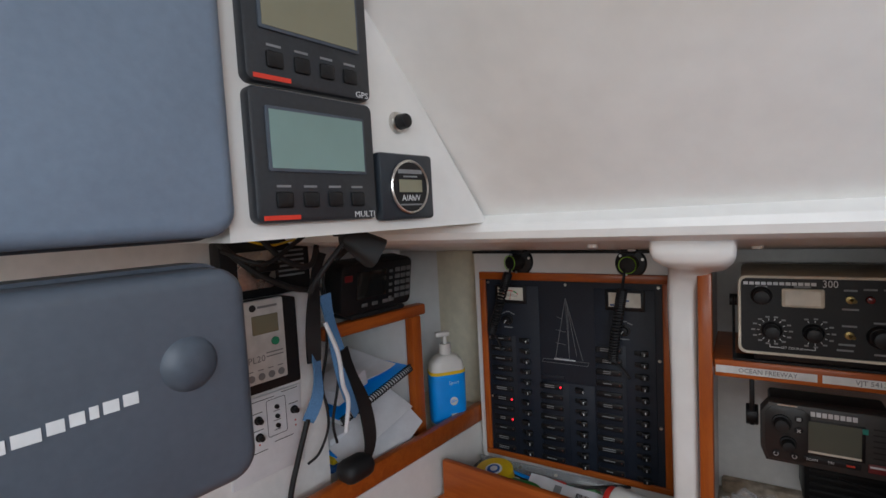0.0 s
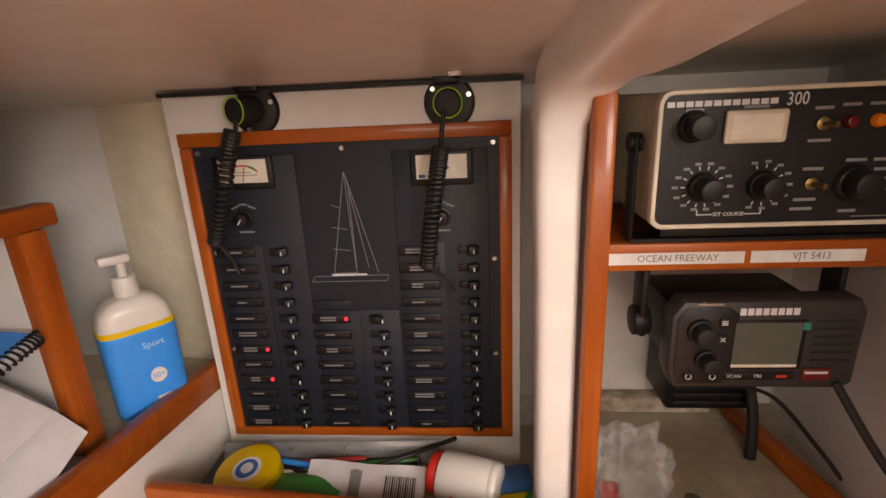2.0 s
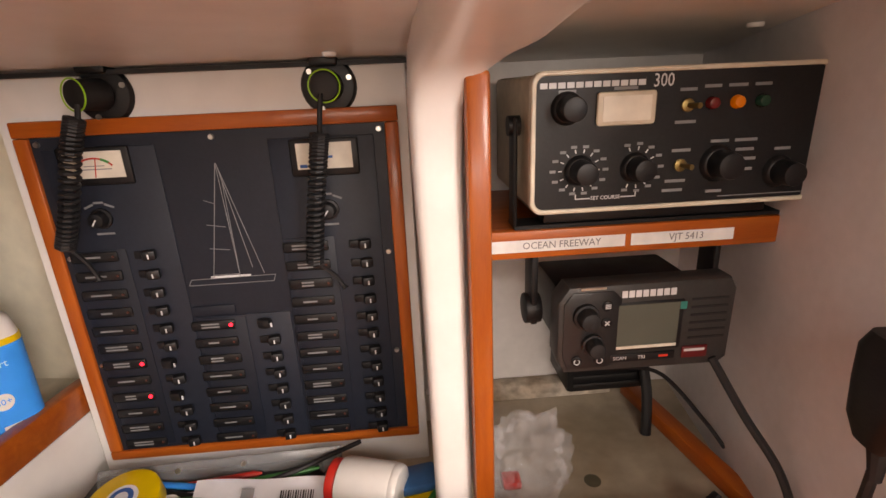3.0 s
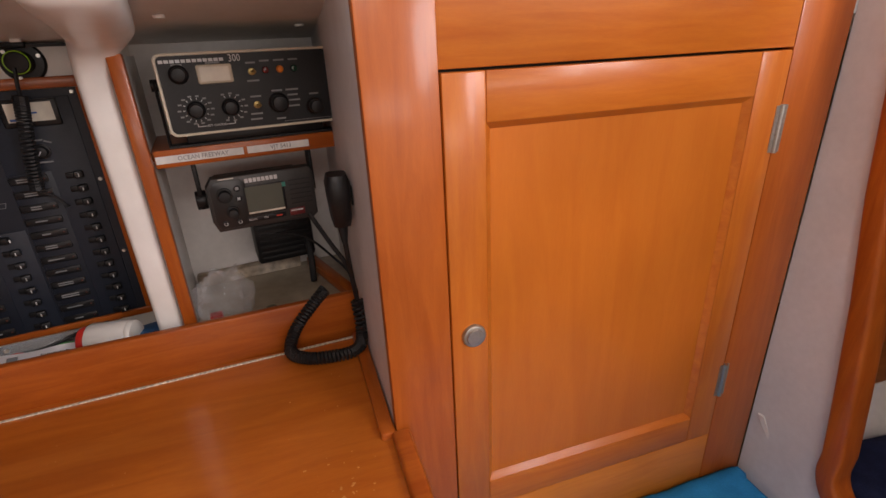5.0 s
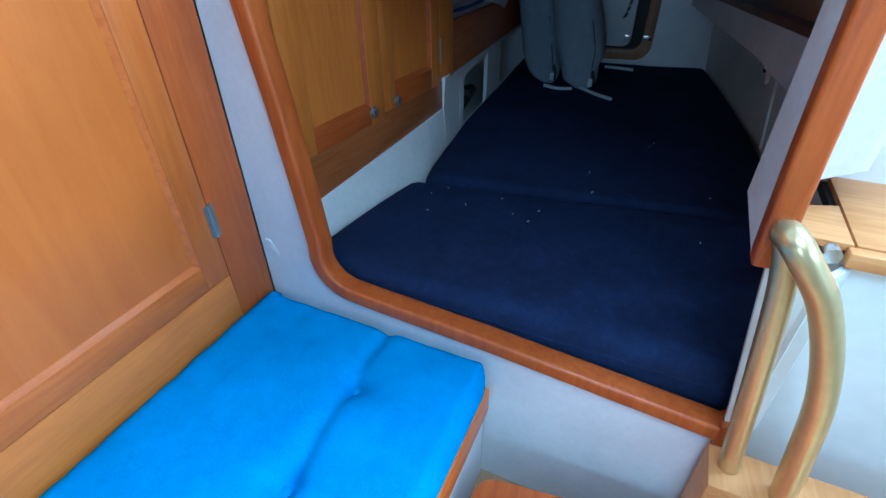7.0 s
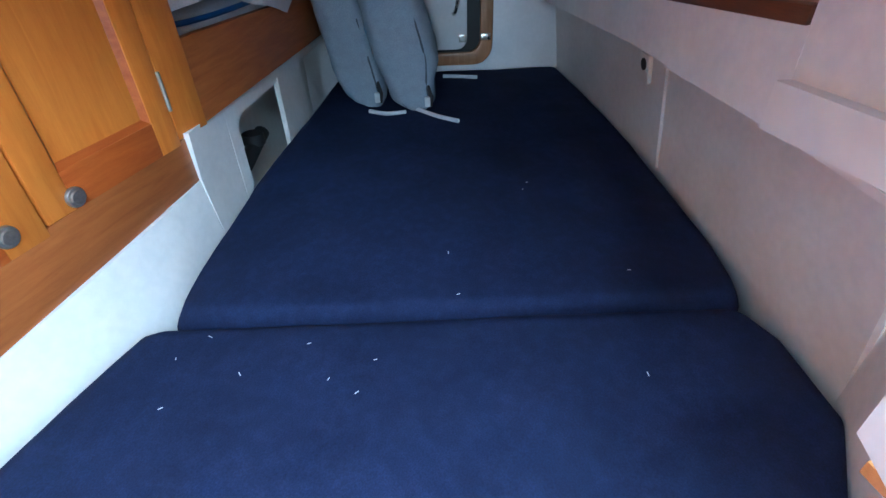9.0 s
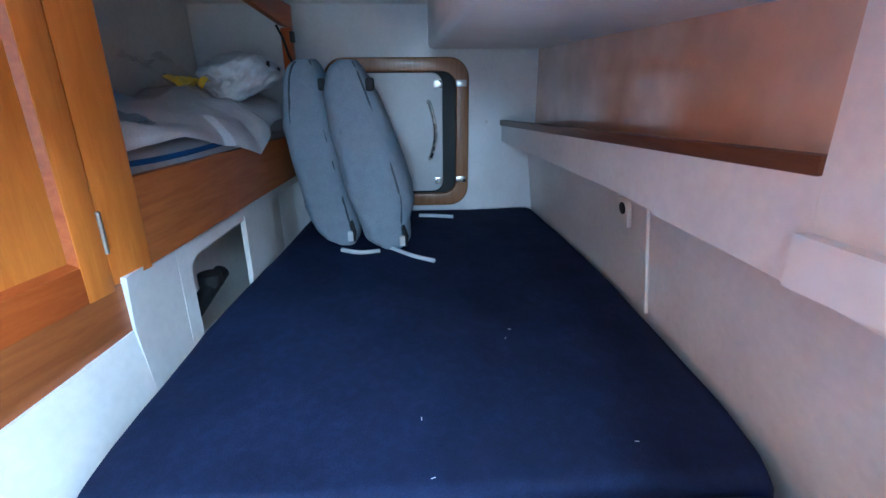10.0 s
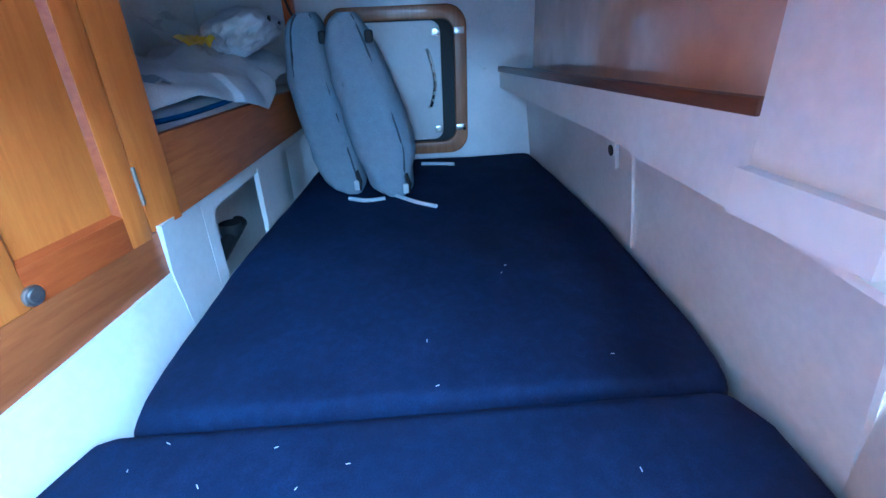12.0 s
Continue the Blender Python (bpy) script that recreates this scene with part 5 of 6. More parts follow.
for w, x, m in (("SCAN", -0.028, WHITE_PAINT), ("TRI", -0.003, WHITE_PAINT)):
    text("key_lettering", w, 0.0060, pose(x, -0.0062, -0.0365), m, vhf, 'CENTER', depth=0.0002)
part("key_strip", box(-0.039, -0.0060, -0.0415, 0.036, -0.0042, -0.0315, 0.001), BLACK, vhf)
part("key_lettering", box(0.017, -0.0065, -0.038, 0.028, -0.0061, -0.035), RED_PRINT, vhf)
part("distress_key", box(0.044, -0.0068, -0.042, 0.074, -0.0041, -0.027, 0.0015), shader("dark_red_key", (0.14, 0.01, 0.012), 0.35), vhf, "dark red distress key")
part("distress_lettering", box(0.046, -0.0072, -0.033, 0.070, -0.0069, -0.030), WHITE_PAINT, vhf)
for i in range(6):
    part("speaker_slot", place(box(0.050, -0.0048, -0.0012, 0.092, -0.0041, 0.0012), pose(0, 0, 0.030 - 0.0095 * i, 0, 0, 0)), SOFT_BLACK, vhf, "speaker slot")
part("corner_accent", place(box(-0.014, -0.0047, -0.0012, 0.014, -0.0043, 0.0012), pose(-0.062, 0, 0.0505)), STEEL, vhf, "bright corner accent")
mic = thing("radio_handset", A @ pose(-0.0945, 0.212, 1.080, 0, 0, -90) @ Matrix.Diagonal((0.85, 1, 0.62, 1)), "black radio handset clipped to the white locker side", "handset")
part("handset_body", place(loft([((0, 0, -0.075), 0.018, 0.014, (0, 1, 0)), ((0, 0, -0.05), 0.029, 0.017, (0, 1, 0)), ((0, 0, 0.0), 0.031, 0.019, (0, 1, 0)), ((0, 0, 0.045), 0.031, 0.020, (0, 1, 0)), ((0, 0, 0.066), 0.024, 0.016, (0, 1, 0))]), pose(0, -0.022, 0)), BLACK, mic)
part("clip", box(-0.012, -0.003, -0.02, 0.012, 0, 0.03), BLACK, mic)
part("strain_relief", tube([(0, -0.022, -0.07), (0.002, -0.022, -0.10), (0.004, -0.022, -0.125)], [0.010, 0.007, 0.005], 10), SOFT_BLACK, mic)
cord = thing("handset_cord", Matrix(), "black coiled handset cord looped on the chart table", "cord")
part("lead", tube(smooth_path([(0.250, 1.02, 1.010), (0.275, 0.99, 0.955), (0.296, 0.955, 0.91), (0.300, 0.925, 0.865)], 6), 0.0045, 8), SOFT_BLACK, cord)
part("lead", tube(smooth_path([(0.275, 0.853, 1.006), (0.278, 0.858, 0.965), (0.284, 0.872, 0.915), (0.292, 0.890, 0.865)], 6), 0.0045, 8), SOFT_BLACK, cord)
part("coil", tube(coil([(0.292, 0.892, 0.865), (0.292, 0.885, 0.80), (0.275, 0.870, 0.774), (0.225, 0.872, 0.773), (0.180, 0.892, 0.773), (0.160, 0.925, 0.776), (0.178, 0.955, 0.80), (0.215, 0.962, 0.838), (0.248, 0.966, 0.866)], 0.0095, 62, 8), 0.0035, 5), SOFT_BLACK, cord)
part("bracket_cable", tube(smooth_path([(0.262, 1.185, 0.90), (0.262, 1.165, 0.86), (0.258, 1.150, 0.803)], 5), 0.0075, 10), SOFT_BLACK, cord)
part("thin_cable", tube(smooth_path([(0.19, 1.10, 0.955), (0.25, 1.11, 0.93), (0.31, 1.10, 0.86), (0.33, 1.08, 0.83)], 6), 0.0028, 6), SOFT_BLACK, cord)
for x0, x1, words, w0 in ((0.0135, 0.157, "OCEAN FREEWAY", 0.0), (0.1635, 0.276, "VJT 5413", 0.0)):
    t = thing("label_strip", pose((x0 + x1) / 2, 1.0516, 1.1405), "white printed label tape reading " + words, "label", "label tapes on the shelf edge")
    part("tape", box(-(x1 - x0) / 2, -0.0004, -0.0065, (x1 - x0) / 2, 0.0002, 0.0065), LABEL, t)
    text("lettering", words, 0.0108, pose(0.004, -0.0005, 0.0), shader("faded_print", (0.16, 0.16, 0.17), 0.6), t, 'CENTER', depth=0.0001, sx=0.95)

# ---- console with instruments ----
setting("console_panel", place(merge(prism([(0.006, 1.423), (-0.366, 1.423), (-0.366, 1.86), (-0.345, 1.86), (-0.345, 1.832)], 0.0, 0.016), box(-0.366, 0.0165, 1.423, 0.0, 0.36, 1.433)), CON), GELCOAT, "white instrument console under the cabin top")


def instrument(z0, z1, word, lcd, lab):
    w = 0.0685
    ins = thing("instrument_display", CON @ pose(-0.2790, 0.008, 0), lab, "instrument", "instruments on the console")
    part("case", prism(rounded(-w, z0, w, z1, 0.008), -0.020, 0.0, 0.004), shader("instrument_black", (0.022, 0.025, 0.030), 0.38, bump=0.05, scale=200), ins)
    zc = z0 + (z1 - z0) * 0.615
    part("display_frame", prism(rounded(-0.0545, zc - 0.027, 0.0545, zc + 0.029, 0.002), -0.0218, -0.0198, 0.0006), BLUEGREY_DARK, ins, "grey display surround")
    part("display", box(-0.0515, -0.0224, zc - 0.024, 0.0515, -0.0217, zc + 0.026), lcd, ins, "blank liquid-crystal display")
    for k in range(4):
        x = -0.041 + 0.0275 * k
        part("key", box(x - 0.0085, -0.0225, z0 + 0.0135, x + 0.0080, -0.0195, z0 + 0.0275, 0.002), BLACK, ins, "square rubber key")
        part("key_lettering", box(x - 0.007, -0.0204, z0 + 0.0315, x + 0.007, -0.0199, z0 + 0.0335), DIM_PRINT, ins)
    part("maker_bar", box(-0.062, -0.0204, z0 + 0.0030, -0.026, -0.0199, z0 + 0.0070), RED_PRINT, ins, "red maker's name bar")
    text("instrument_name", word, 0.0085, pose(0.064, -0.0201, z0 + 0.0050), WHITE_PAINT, ins, 'RIGHT', depth=0.0002, sx=1.15)
    return ins


instrument(1.437, 1.554, "MULTI", LCD_GREEN, "black boat instrument with a pale green display")
instrument(1.557, 1.674, "GPS", LCD_GOLD, "black boat instrument with an olive display")
mon = thing("battery_monitor", CON @ pose(-0.164, 0, 1.470), "square black battery monitor with a round face", "instrument")
part("case", box(-0.042, -0.014, -0.036, 0.042, 0, 0.037, 0.004), shader("blue_black_case", (0.020, 0.026, 0.034), 0.38), mon)
part("ring", tube([(0.0285 * math.cos(a), -0.0165, 0.0285 * math.sin(a)) for a in (6.2832 * k / 40 for k in range(40))], 0.0016, 6, True), STEEL, mon, "thin bright ring")
part("face", rod(0.028, 0.001, pose(0, -0.0158, 0) @ FRONT, seg=36), BLACK, mon, "round black face")
part("display", box(-0.018, -0.0176, -0.006, 0.018, -0.0169, 0.008), LCD_GOLD, mon, "small olive display")
text("unit_lettering", "A/Ah/V", 0.0098, pose(0, -0.0172, -0.0125), WHITE_PAINT, mon, 'CENTER', depth=0.0002)
for x, a, b in ((0.019, 0.0145, 0.019), (0.011, 0.0105, 0.0122), (0.018, -0.0205, -0.0188)):
    part("maker_bar", box(-x, -0.0174, a, x, -0.0169, b), DIM_PRINT, mon)
btn = thing("push_button", CON @ pose(-0.164, 0, 1.543), "black push button in a chrome collar on the console", "button")
part("collar", merge(rod(0.0125, 0.006, FRONT, 0.011, 24, 0.001)), STEEL, btn)
part("cap", rod(0.009, 0.018, FRONT, 0.008, 20, 0.002), BLACK, btn)


def cover(x0, x1, z0, z1, lab, knob):
    c = thing("display_cover", CON @ pose(0, -0.022, 0), lab, "cover", "covers of the chart plotters")
    out = rounded(x0, z0, x1, z1, 0.022, 8)
    part("shell", prism(out, 0.0, 0.075, 0.012, seg=4), DARKER_COVER if knob else BLUEGREY, c)
    part("rim", band([(a, b) for a, b in rounded(x0 - 0.003, z0 - 0.003, x1 + 0.003, z1 + 0.003, 0.024, 8)], rounded(x0 + 0.001, z0 + 0.001, x1 - 0.001, z1 - 0.001, 0.021, 8), 0.04, 0.07, 0.0, closed=True), BLUEGREY_DARK, c, "dark seam round the shell")
    if knob:
        bm = bmesh.new()
        bmesh.ops.create_uvsphere(bm, u_segments=28, v_segments=16, radius=0.021)
        part("knob", place(bm, pose(-0.415, 0.003, 1.338) @ Matrix.Diagonal((1, 0.55, 1, 1))), BLUEGREY_DARK, c, "round domed knob")
        for k, w in enumerate((0.010, 0.015, 0.010, 0.009, 0.006, 0.010, 0.010)):
            x = -0.522 + sum((0.010, 0.015, 0.010, 0.009, 0.006, 0.010, 0.010)[:k]) + 0.0015 * k
            part("name_bar", place(box(0, -0.0008, -0.004, w - 0.001, 0.0, 0.004), pose(x - 0.006, 0.0, 1.318 + (x + 0.52) * 0.10, 0, 0, 0)), WHITE_PAINT, c, "white maker's name as plain bars")
    return c


cover(-0.80, -0.367, 1.429, 1.85, "large blue-grey plastic plotter cover", False)
cover(-0.80, -0.366, 1.232, 1.405, "smaller, darker blue-grey plastic plotter cover with a domed knob", True)

# ---- regulator, controls and radio on the forward wall ----
reg = thing("charge_regulator", FWD @ pose(-0.4455, -0.026, 1.239), "white charge regulator with a small display on a black box", "regulator")
part("black_box", box(-0.130, -0.030, -0.092, 0.075, 0.024, 0.064, 0.004), SOFT_BLACK, reg, "black box behind")
part("face", box(-0.037, -0.040, -0.072, 0.043, -0.0305, 0.070, 0.003), shader("off_white_plastic", (0.60, 0.60, 0.58), 0.45), reg)
part("display", box(-0.018, -0.0412, 0.012, 0.030, -0.0402, 0.044, 0.001), LCD_GOLD, reg, "dark olive display")
part("key", rod(0.007, 0.003, pose(0.022, -0.040, -0.004) @ FRONT, seg=18), shader("green_key", (0.02, 0.25, 0.13), 0.4), reg, "green round key")
part("emblem", merge(rod(0.006, 0.0008, pose(-0.015, -0.040, 0.058) @ FRONT, seg=18)), INK_AND_HOLLOW, reg)
part("maker_bar", box(-0.006, -0.0408, 0.056, 0.030, -0.0402, 0.060), DIM_PRINT, reg)
text("model_lettering", "PL20", 0.016, pose(-0.030, -0.0404, -0.030), DIM_PRINT, reg, depth=0.0002)
for a in (-0.022, -0.0285):
    part("lettering", box(0.004, -0.0408, a - 0.001, 0.036, -0.0402, a + 0.001), DIM_PRINT, reg)
for k in range(4):
    part("terminal", rod(0.0062, 0.001, pose(-0.026 + 0.0185 * k, -0.0402, -0.060) @ FRONT, seg=14), DIM_PRINT, reg, "round screw terminal")
    part("lettering", box(-0.032 + 0.0185 * k, -0.0408, -0.049, -0.022 + 0.0185 * k, -0.0402, -0.0475), DIM_PRINT, reg)
ctl = thing("control_plate", FWD @ pose(-0.405, 0, 1.055), "white printed control plate with small knobs", "control panel")
part("plate", box(-0.085, -0.006, -0.085, 0.062, 0, 0.068, 0.002), LAMINATE, ctl)
for x, z in ((-0.030, 0.026), (-0.030, -0.006), (0.044, 0.022)):
    part("knob", merge(knob_at(x, z, 0.0078, 0.004, -0.006), knob_at(x, z, 0.005, 0.011, -0.009)), BLACK, ctl, "small black knob")
    part("lettering", box(x - 0.010, -0.0066, z + 0.0125, x + 0.010, -0.0062, z + 0.0137), INK_AND_HOLLOW, ctl)
for z in (0.040, 0.022, 0.004):
    part("small_switch", knob_at(0.008, z, 0.0042, 0.006, -0.006), BLACK, ctl)
    part("lettering", box(0.001, -0.0066, z - 0.0085, 0.015, -0.0062, z - 0.0075), INK_AND_HOLLOW, ctl)
part("printed_frame", band(rounded(-0.012, -0.014, 0.028, 0.056, 0.004, 3), rounded(-0.0112, -0.0132, 0.0272, 0.0552, 0.0035, 3), -0.0066, -0.0061, 0.0, closed=True), INK_AND_HOLLOW, ctl, "thin printed frame")
for x, z in ((0.046, 0.0), (0.046, -0.010), (-0.030, -0.020)):
    part("red_dot", knob_at(x, z, 0.0017, 0.001, -0.006, seg=8, bev=0), RED_PRINT, ctl)
for x0, x1, z in ((-0.05, 0.005, 0.060), (0.02, 0.055, 0.063), (-0.045, -0.015, -0.034), (0.0, 0.04, -0.026)):
    part("lettering", box(x0, -0.0066, z, x1, -0.0062, z + 0.0012), INK_AND_HOLLOW, ctl)
box2 = thing("switch_box", FWD @ pose(-0.410, 0, 1.358), "black switch box with a steel plate and turning handle", "switch box")
part("body", box(-0.085, -0.035, -0.050, 0.090, 0, 0.052, 0.005), BLACK, box2)
part("steel_plate", box(-0.055, -0.037, -0.034, 0.015, -0.0352, 0.032, 0.001), STEEL, box2, "bright steel plate")
part("turn_handle", merge(rod(0.017, 0.016, pose(-0.018, -0.037, 0.0) @ FRONT, seg=20, bev=0.003), box(-0.030, -0.060, -0.004, 0.012, -0.050, 0.010, 0.004)), BLACK, box2, "black turning handle")
for k in range(6):
    part("lettering", box(0.022, -0.0358, 0.026 - 0.009 * k, 0.076, -0.0352, 0.0295 - 0.009 * k), DIM_PRINT, box2)
kp = thing("keypad_radio", FWD @ pose(-0.135, -0.012, 1.2185), "black radio with a keypad standing on the mahogany shelf", "radio")
part("body", place(prism(rounded(-0.105, 0.012, 0.105, 0.125, 0.016), 0, 0.06, 0.005), pose(0, 0, 0, 8)), BLACK, kp)
part("stand", merge(box(-0.075, -0.0, 0.0, 0.088, 0.09, 0.012, 0.005)), SOFT_BLACK, kp)
part("display", place(box(-0.065, -0.0012, 0.045, 0.022, 0.0, 0.105, 0.001), pose(0, 0, 0, 8)), shader("dark_display", (0.012, 0.012, 0.011), 0.12), kp, "dark display")
for i in range(3):
    for j in range(5):
        part("key", place(box(0.048 + 0.0185 * i, -0.004, 0.094 - 0.0155 * j, 0.0625 + 0.0185 * i, 0.0, 0.104 - 0.0155 * j, 0.0018), pose(0, 0, 0, 8)), shader("grey_key", (0.12, 0.12, 0.12), 0.5) if i + j == 0 else bpy.data.materials["grey_key"], kp, "grey rubber key")
for j in range(5):
    part("key", place(box(0.030, -0.003, 0.094 - 0.0155 * j, 0.040, 0.0, 0.101 - 0.0155 * j, 0.0015), pose(0, 0, 0, 8)), bpy.data.materials["grey_key"], kp, "grey rubber key")
part("distress_key", place(box(-0.098, -0.004, 0.088, -0.078, 0, 0.102, 0.002), pose(0, 0, 0, 8)), shader("deep_red_key", (0.16, 0.008, 0.01), 0.35), kp, "dark red key")
for x in (-0.05, -0.02, 0.012, 0.03):
    part("soft_key", place(box(x, -0.003, 0.026, x + 0.016, 0, 0.034, 0.001), pose(0, 0, 0, 8)), bpy.data.materials["grey_key"], kp)
spot = thing("reading_lamp", Matrix(), "black cone reading lamp fixed under the white console", "lamp")
LAMP_TOP, LAMP_AIM = Vector((-0.386, 0.556, 1.4185)), Vector((-0.366, 0.594, 1.390))
axis = (LAMP_AIM - LAMP_TOP).normalized()
LAMP = Matrix.Translation(LAMP_TOP) @ axis.to_track_quat('Z', 'Y').to_matrix().to_4x4()
span = (LAMP_AIM - LAMP_TOP).length
rings = ((-0.002, 0.008), (0.003, 0.013), (span * 0.5, 0.0175), (span - 0.004, 0.0215), (span, 0.022), (span - 0.003, 0.0195), (span - 0.010, 0.0150))
part("shade", loft([((0, 0, z), r, r, (0, 1, 0)) for z, r in rings], 36), SOFT_BLACK, spot, "", 50).matrix_local = LAMP
part("bulb", rod(0.0135, 0.003, pose(0, 0, span - 0.010), 0.0125, 28, 0.001), shader("frosted_lamp_glass", (0.55, 0.54, 0.52), 0.25), spot, "unlit frosted lens").matrix_local = LAMP
part("stem", tube(smooth_path([(-0.382, 0.552, 1.408), (-0.392, 0.540, 1.390), (-0.404, 0.527, 1.368), (-0.418, 0.520, 1.345)], 6), 0.0035, 10), SOFT_BLACK, spot, "bent black stem")
part("mount", rod(0.010, 0.007, pose(-0.388, 0.553, 1.4160), 0.011, 20, 0.001), BLACK, spot)


def lead(name, pts, r, mat, lab, cat="cable", group="cables under the console", m=None, flat=1.0):
    bm = tube(smooth_path(pts, 7), r, 10)
    ob = solo(name, bm, mat, FWD if m is None else m, lab, cat, group)
    return ob


CABLES = [([(-0.50, -0.05, 1.41), (-0.46, -0.08, 1.36), (-0.40, -0.09, 1.325), (-0.335, -0.07, 1.31)], 0.0055), ([(-0.44, -0.07, 1.415), (-0.42, -0.11, 1.375), (-0.37, -0.11, 1.362), (-0.33, -0.08, 1.415)], 0.005),
          ([(-0.52, -0.10, 1.40), (-0.47, -0.13, 1.375), (-0.41, -0.12, 1.40), (-0.36, -0.1, 1.42)], 0.004), ([(-0.33, -0.06, 1.42), (-0.315, -0.065, 1.34), (-0.305, -0.05, 1.2), (-0.312, -0.035, 1.12), (-0.30, -0.03, 1.06)], 0.003),
          ([(-0.31, -0.05, 1.31), (-0.295, -0.055, 1.20), (-0.285, -0.05, 1.12), (-0.30, -0.045, 1.04), (-0.29, -0.04, 0.99)], 0.0028), ([(-0.27, -0.05, 1.36), (-0.23, -0.06, 1.385), (-0.17, -0.06, 1.375)], 0.006)]
for pts, r in CABLES:
    lead("cable", pts, r, SOFT_BLACK, "black cable hanging under the console")
lead("cable", [(-0.47, -0.06, 1.415), (-0.42, -0.07, 1.40), (-0.36, -0.06, 1.405), (-0.30, -0.05, 1.39)], 0.002, YELLOW, "thin yellow wire under the console")


def webbing(pts, w, mat, lab, name="strap"):
    path = smooth_path(pts, 8)
    bm = bmesh.new()
    rows = []
    for i, p in enumerate(path):
        d = (path[min(i + 1, len(path) - 1)] - path[max(i - 1, 0)]).normalized()
        side = d.cross(Vector((0, 1, 0))).normalized()
        tw = 0.35 * math.sin(i * 0.25)
        side = (side * math.cos(tw) + Vector((0, 1, 0)) * math.sin(tw)) * (w / 2)
        rows.append([bm.verts.new(p + side + Vector((0, 0.002, 0))), bm.verts.new(p - side + Vector((0, 0.002, 0))), bm.verts.new(p - side - Vector((0, 0.002, 0))), bm.verts.new(p + side - Vector((0, 0.002, 0)))])
    for a, b in zip(rows, rows[1:]):
        for k in range(4):
            bm.faces.new((a[k], a[(k + 1) % 4], b[(k + 1) % 4], b[k]))
    bm.faces.new(rows[0])
    bm.faces.new(rows[-1][::-1])
    bmesh.ops.recalc_face_normals(bm, faces=bm.faces[:])
    return solo(name, bm, mat, FWD, lab, "strap", "straps hanging at the chart table", 60)


webbing([(-0.350, -0.075, 1.21), (-0.352, -0.08, 1.15), (-0.358, -0.08, 1.11), (-0.378, -0.078, 1.075)], 0.022, STRAPBLUE, "pale blue webbing strap hanging at the chart table")
webbing([(-0.335, -0.09, 1.38), (-0.350, -0.09, 1.33), (-0.357, -0.085, 1.25), (-0.356, -0.078, 1.18)], 0.026, SOFT_BLACK, "black webbing strap hanging at the chart table")
webbing([(-0.325, -0.08, 1.30), (-0.318, -0.085, 1.24), (-0.303, -0.085, 1.17), (-0.284, -0.08, 1.10), (-0.262, -0.075, 1.05)], 0.028, STRAPBLUE, "broad pale blue webbing strap hanging at the chart table")
webbing([(-0.300, -0.09, 1.19), (-0.278, -0.09, 1.13), (-0.250, -0.085, 1.06), (-0.238, -0.08, 0.98), (-0.262, -0.08, 0.93)], 0.026, SOFT_BLACK, "broad black strap hanging at the chart table")
lead("cord_loop", [(-0.335, -0.09, 1.25), (-0.318, -0.10, 1.19), (-0.312, -0.10, 1.13), (-0.298, -0.095, 1.09), (-0.305, -0.09, 1.03)], 0.0042, PAPER, "white cord looped over the straps", "cord", "straps hanging at the chart table")
lead("cord_loop", [(-0.378, -0.078, 1.08), (-0.398, -0.078, 1.03), (-0.42, -0.078, 0.97), (-0.43, -0.078, 0.925)], 0.005, SOFT_BLACK, "black cord below a strap", "cord", "straps hanging at the chart table")
lead("cord_loop", [(-0.33, -0.06, 1.12), (-0.325, -0.065, 1.05), (-0.345, -0.06, 1.0), (-0.37, -0.055, 0.985)], 0.0025, SOFT_BLACK, "thin black cord hanging at the chart table", "cord", "straps hanging at the chart table")
solo("black_pouch", box(-0.315, -0.105, 0.9212, -0.240, -0.05, 0.965, 0.02, 3), SOFT_BLACK, FWD, "limp black pouch at the straps' end on the fiddle", "pouch")

# ---- books and papers ----
for x0, x1, y0, y1, z, h, tilt, m, lab in ((-0.26, -0.035, 0.03, 0.30, 0.886, 0.012, 0, STRIPE, "dark blue folder lying flat on the shelf"),
                                           (-0.25, -0.030, 0.035, 0.30, 0.9, 0.012, 1.5, YELLOW, "yellow folder in the pile of books"),
                                           (-0.245, -0.028, 0.03, 0.30, 0.915, 0.013, 2, BLUEPLASTIC, "blue folder in the pile of books"),
                                           (-0.250, -0.026, 0.04, 0.30, 0.932, 0.026, 3, PAPER, "pile of white papers on the shelf")):
    solo("folder", place(box(0, 0, 0, x1 - x0, y1 - y0, h, 0.003), pose(x0, y0, z, 0, -tilt, 0)), m, FWD, lab, "book", "pile of books")


def paper(f, lab, mat=PAPER):
    bm = grid(24, 10, f)
    geom = bmesh.ops.extrude_face_region(bm, geom=bm.faces[:])["geom"]
    for g in geom:
        if isinstance(g, bmesh.types.BMVert):
            g.co.z += 0.0015
    bmesh.ops.recalc_face_normals(bm, faces=bm.faces[:])
    return solo("paper_sheet", bm, mat, FWD, lab, "paper", "loose papers", 60)


paper(lambda s, t: (-0.245 + 0.215 * s, -0.03 + 0.27 * t - 0.012 * math.sin(s * 3), 0.962 + 0.055 * s - 0.085 * (1 - t) ** 2.2 + 0.004 * math.sin(7 * s)), "white printed sheets drooping over the shelf edge")
paper(lambda s, t: (-0.255 + 0.205 * s, -0.02 + 0.26 * t, 0.972 + 0.060 * s - 0.055 * (1 - t) ** 2), "white paper in the pile")
note = thing("spiral_notebook", FWD @ pose(-0.245, 0.0, 0.998, 0, -15, 0), "spiral-bound notebook tilted on the pile of papers", "notebook")
part("pages", box(0.0, 0.006, 0.0, 0.225, 0.20, 0.012, 0.001), PAPER, note)
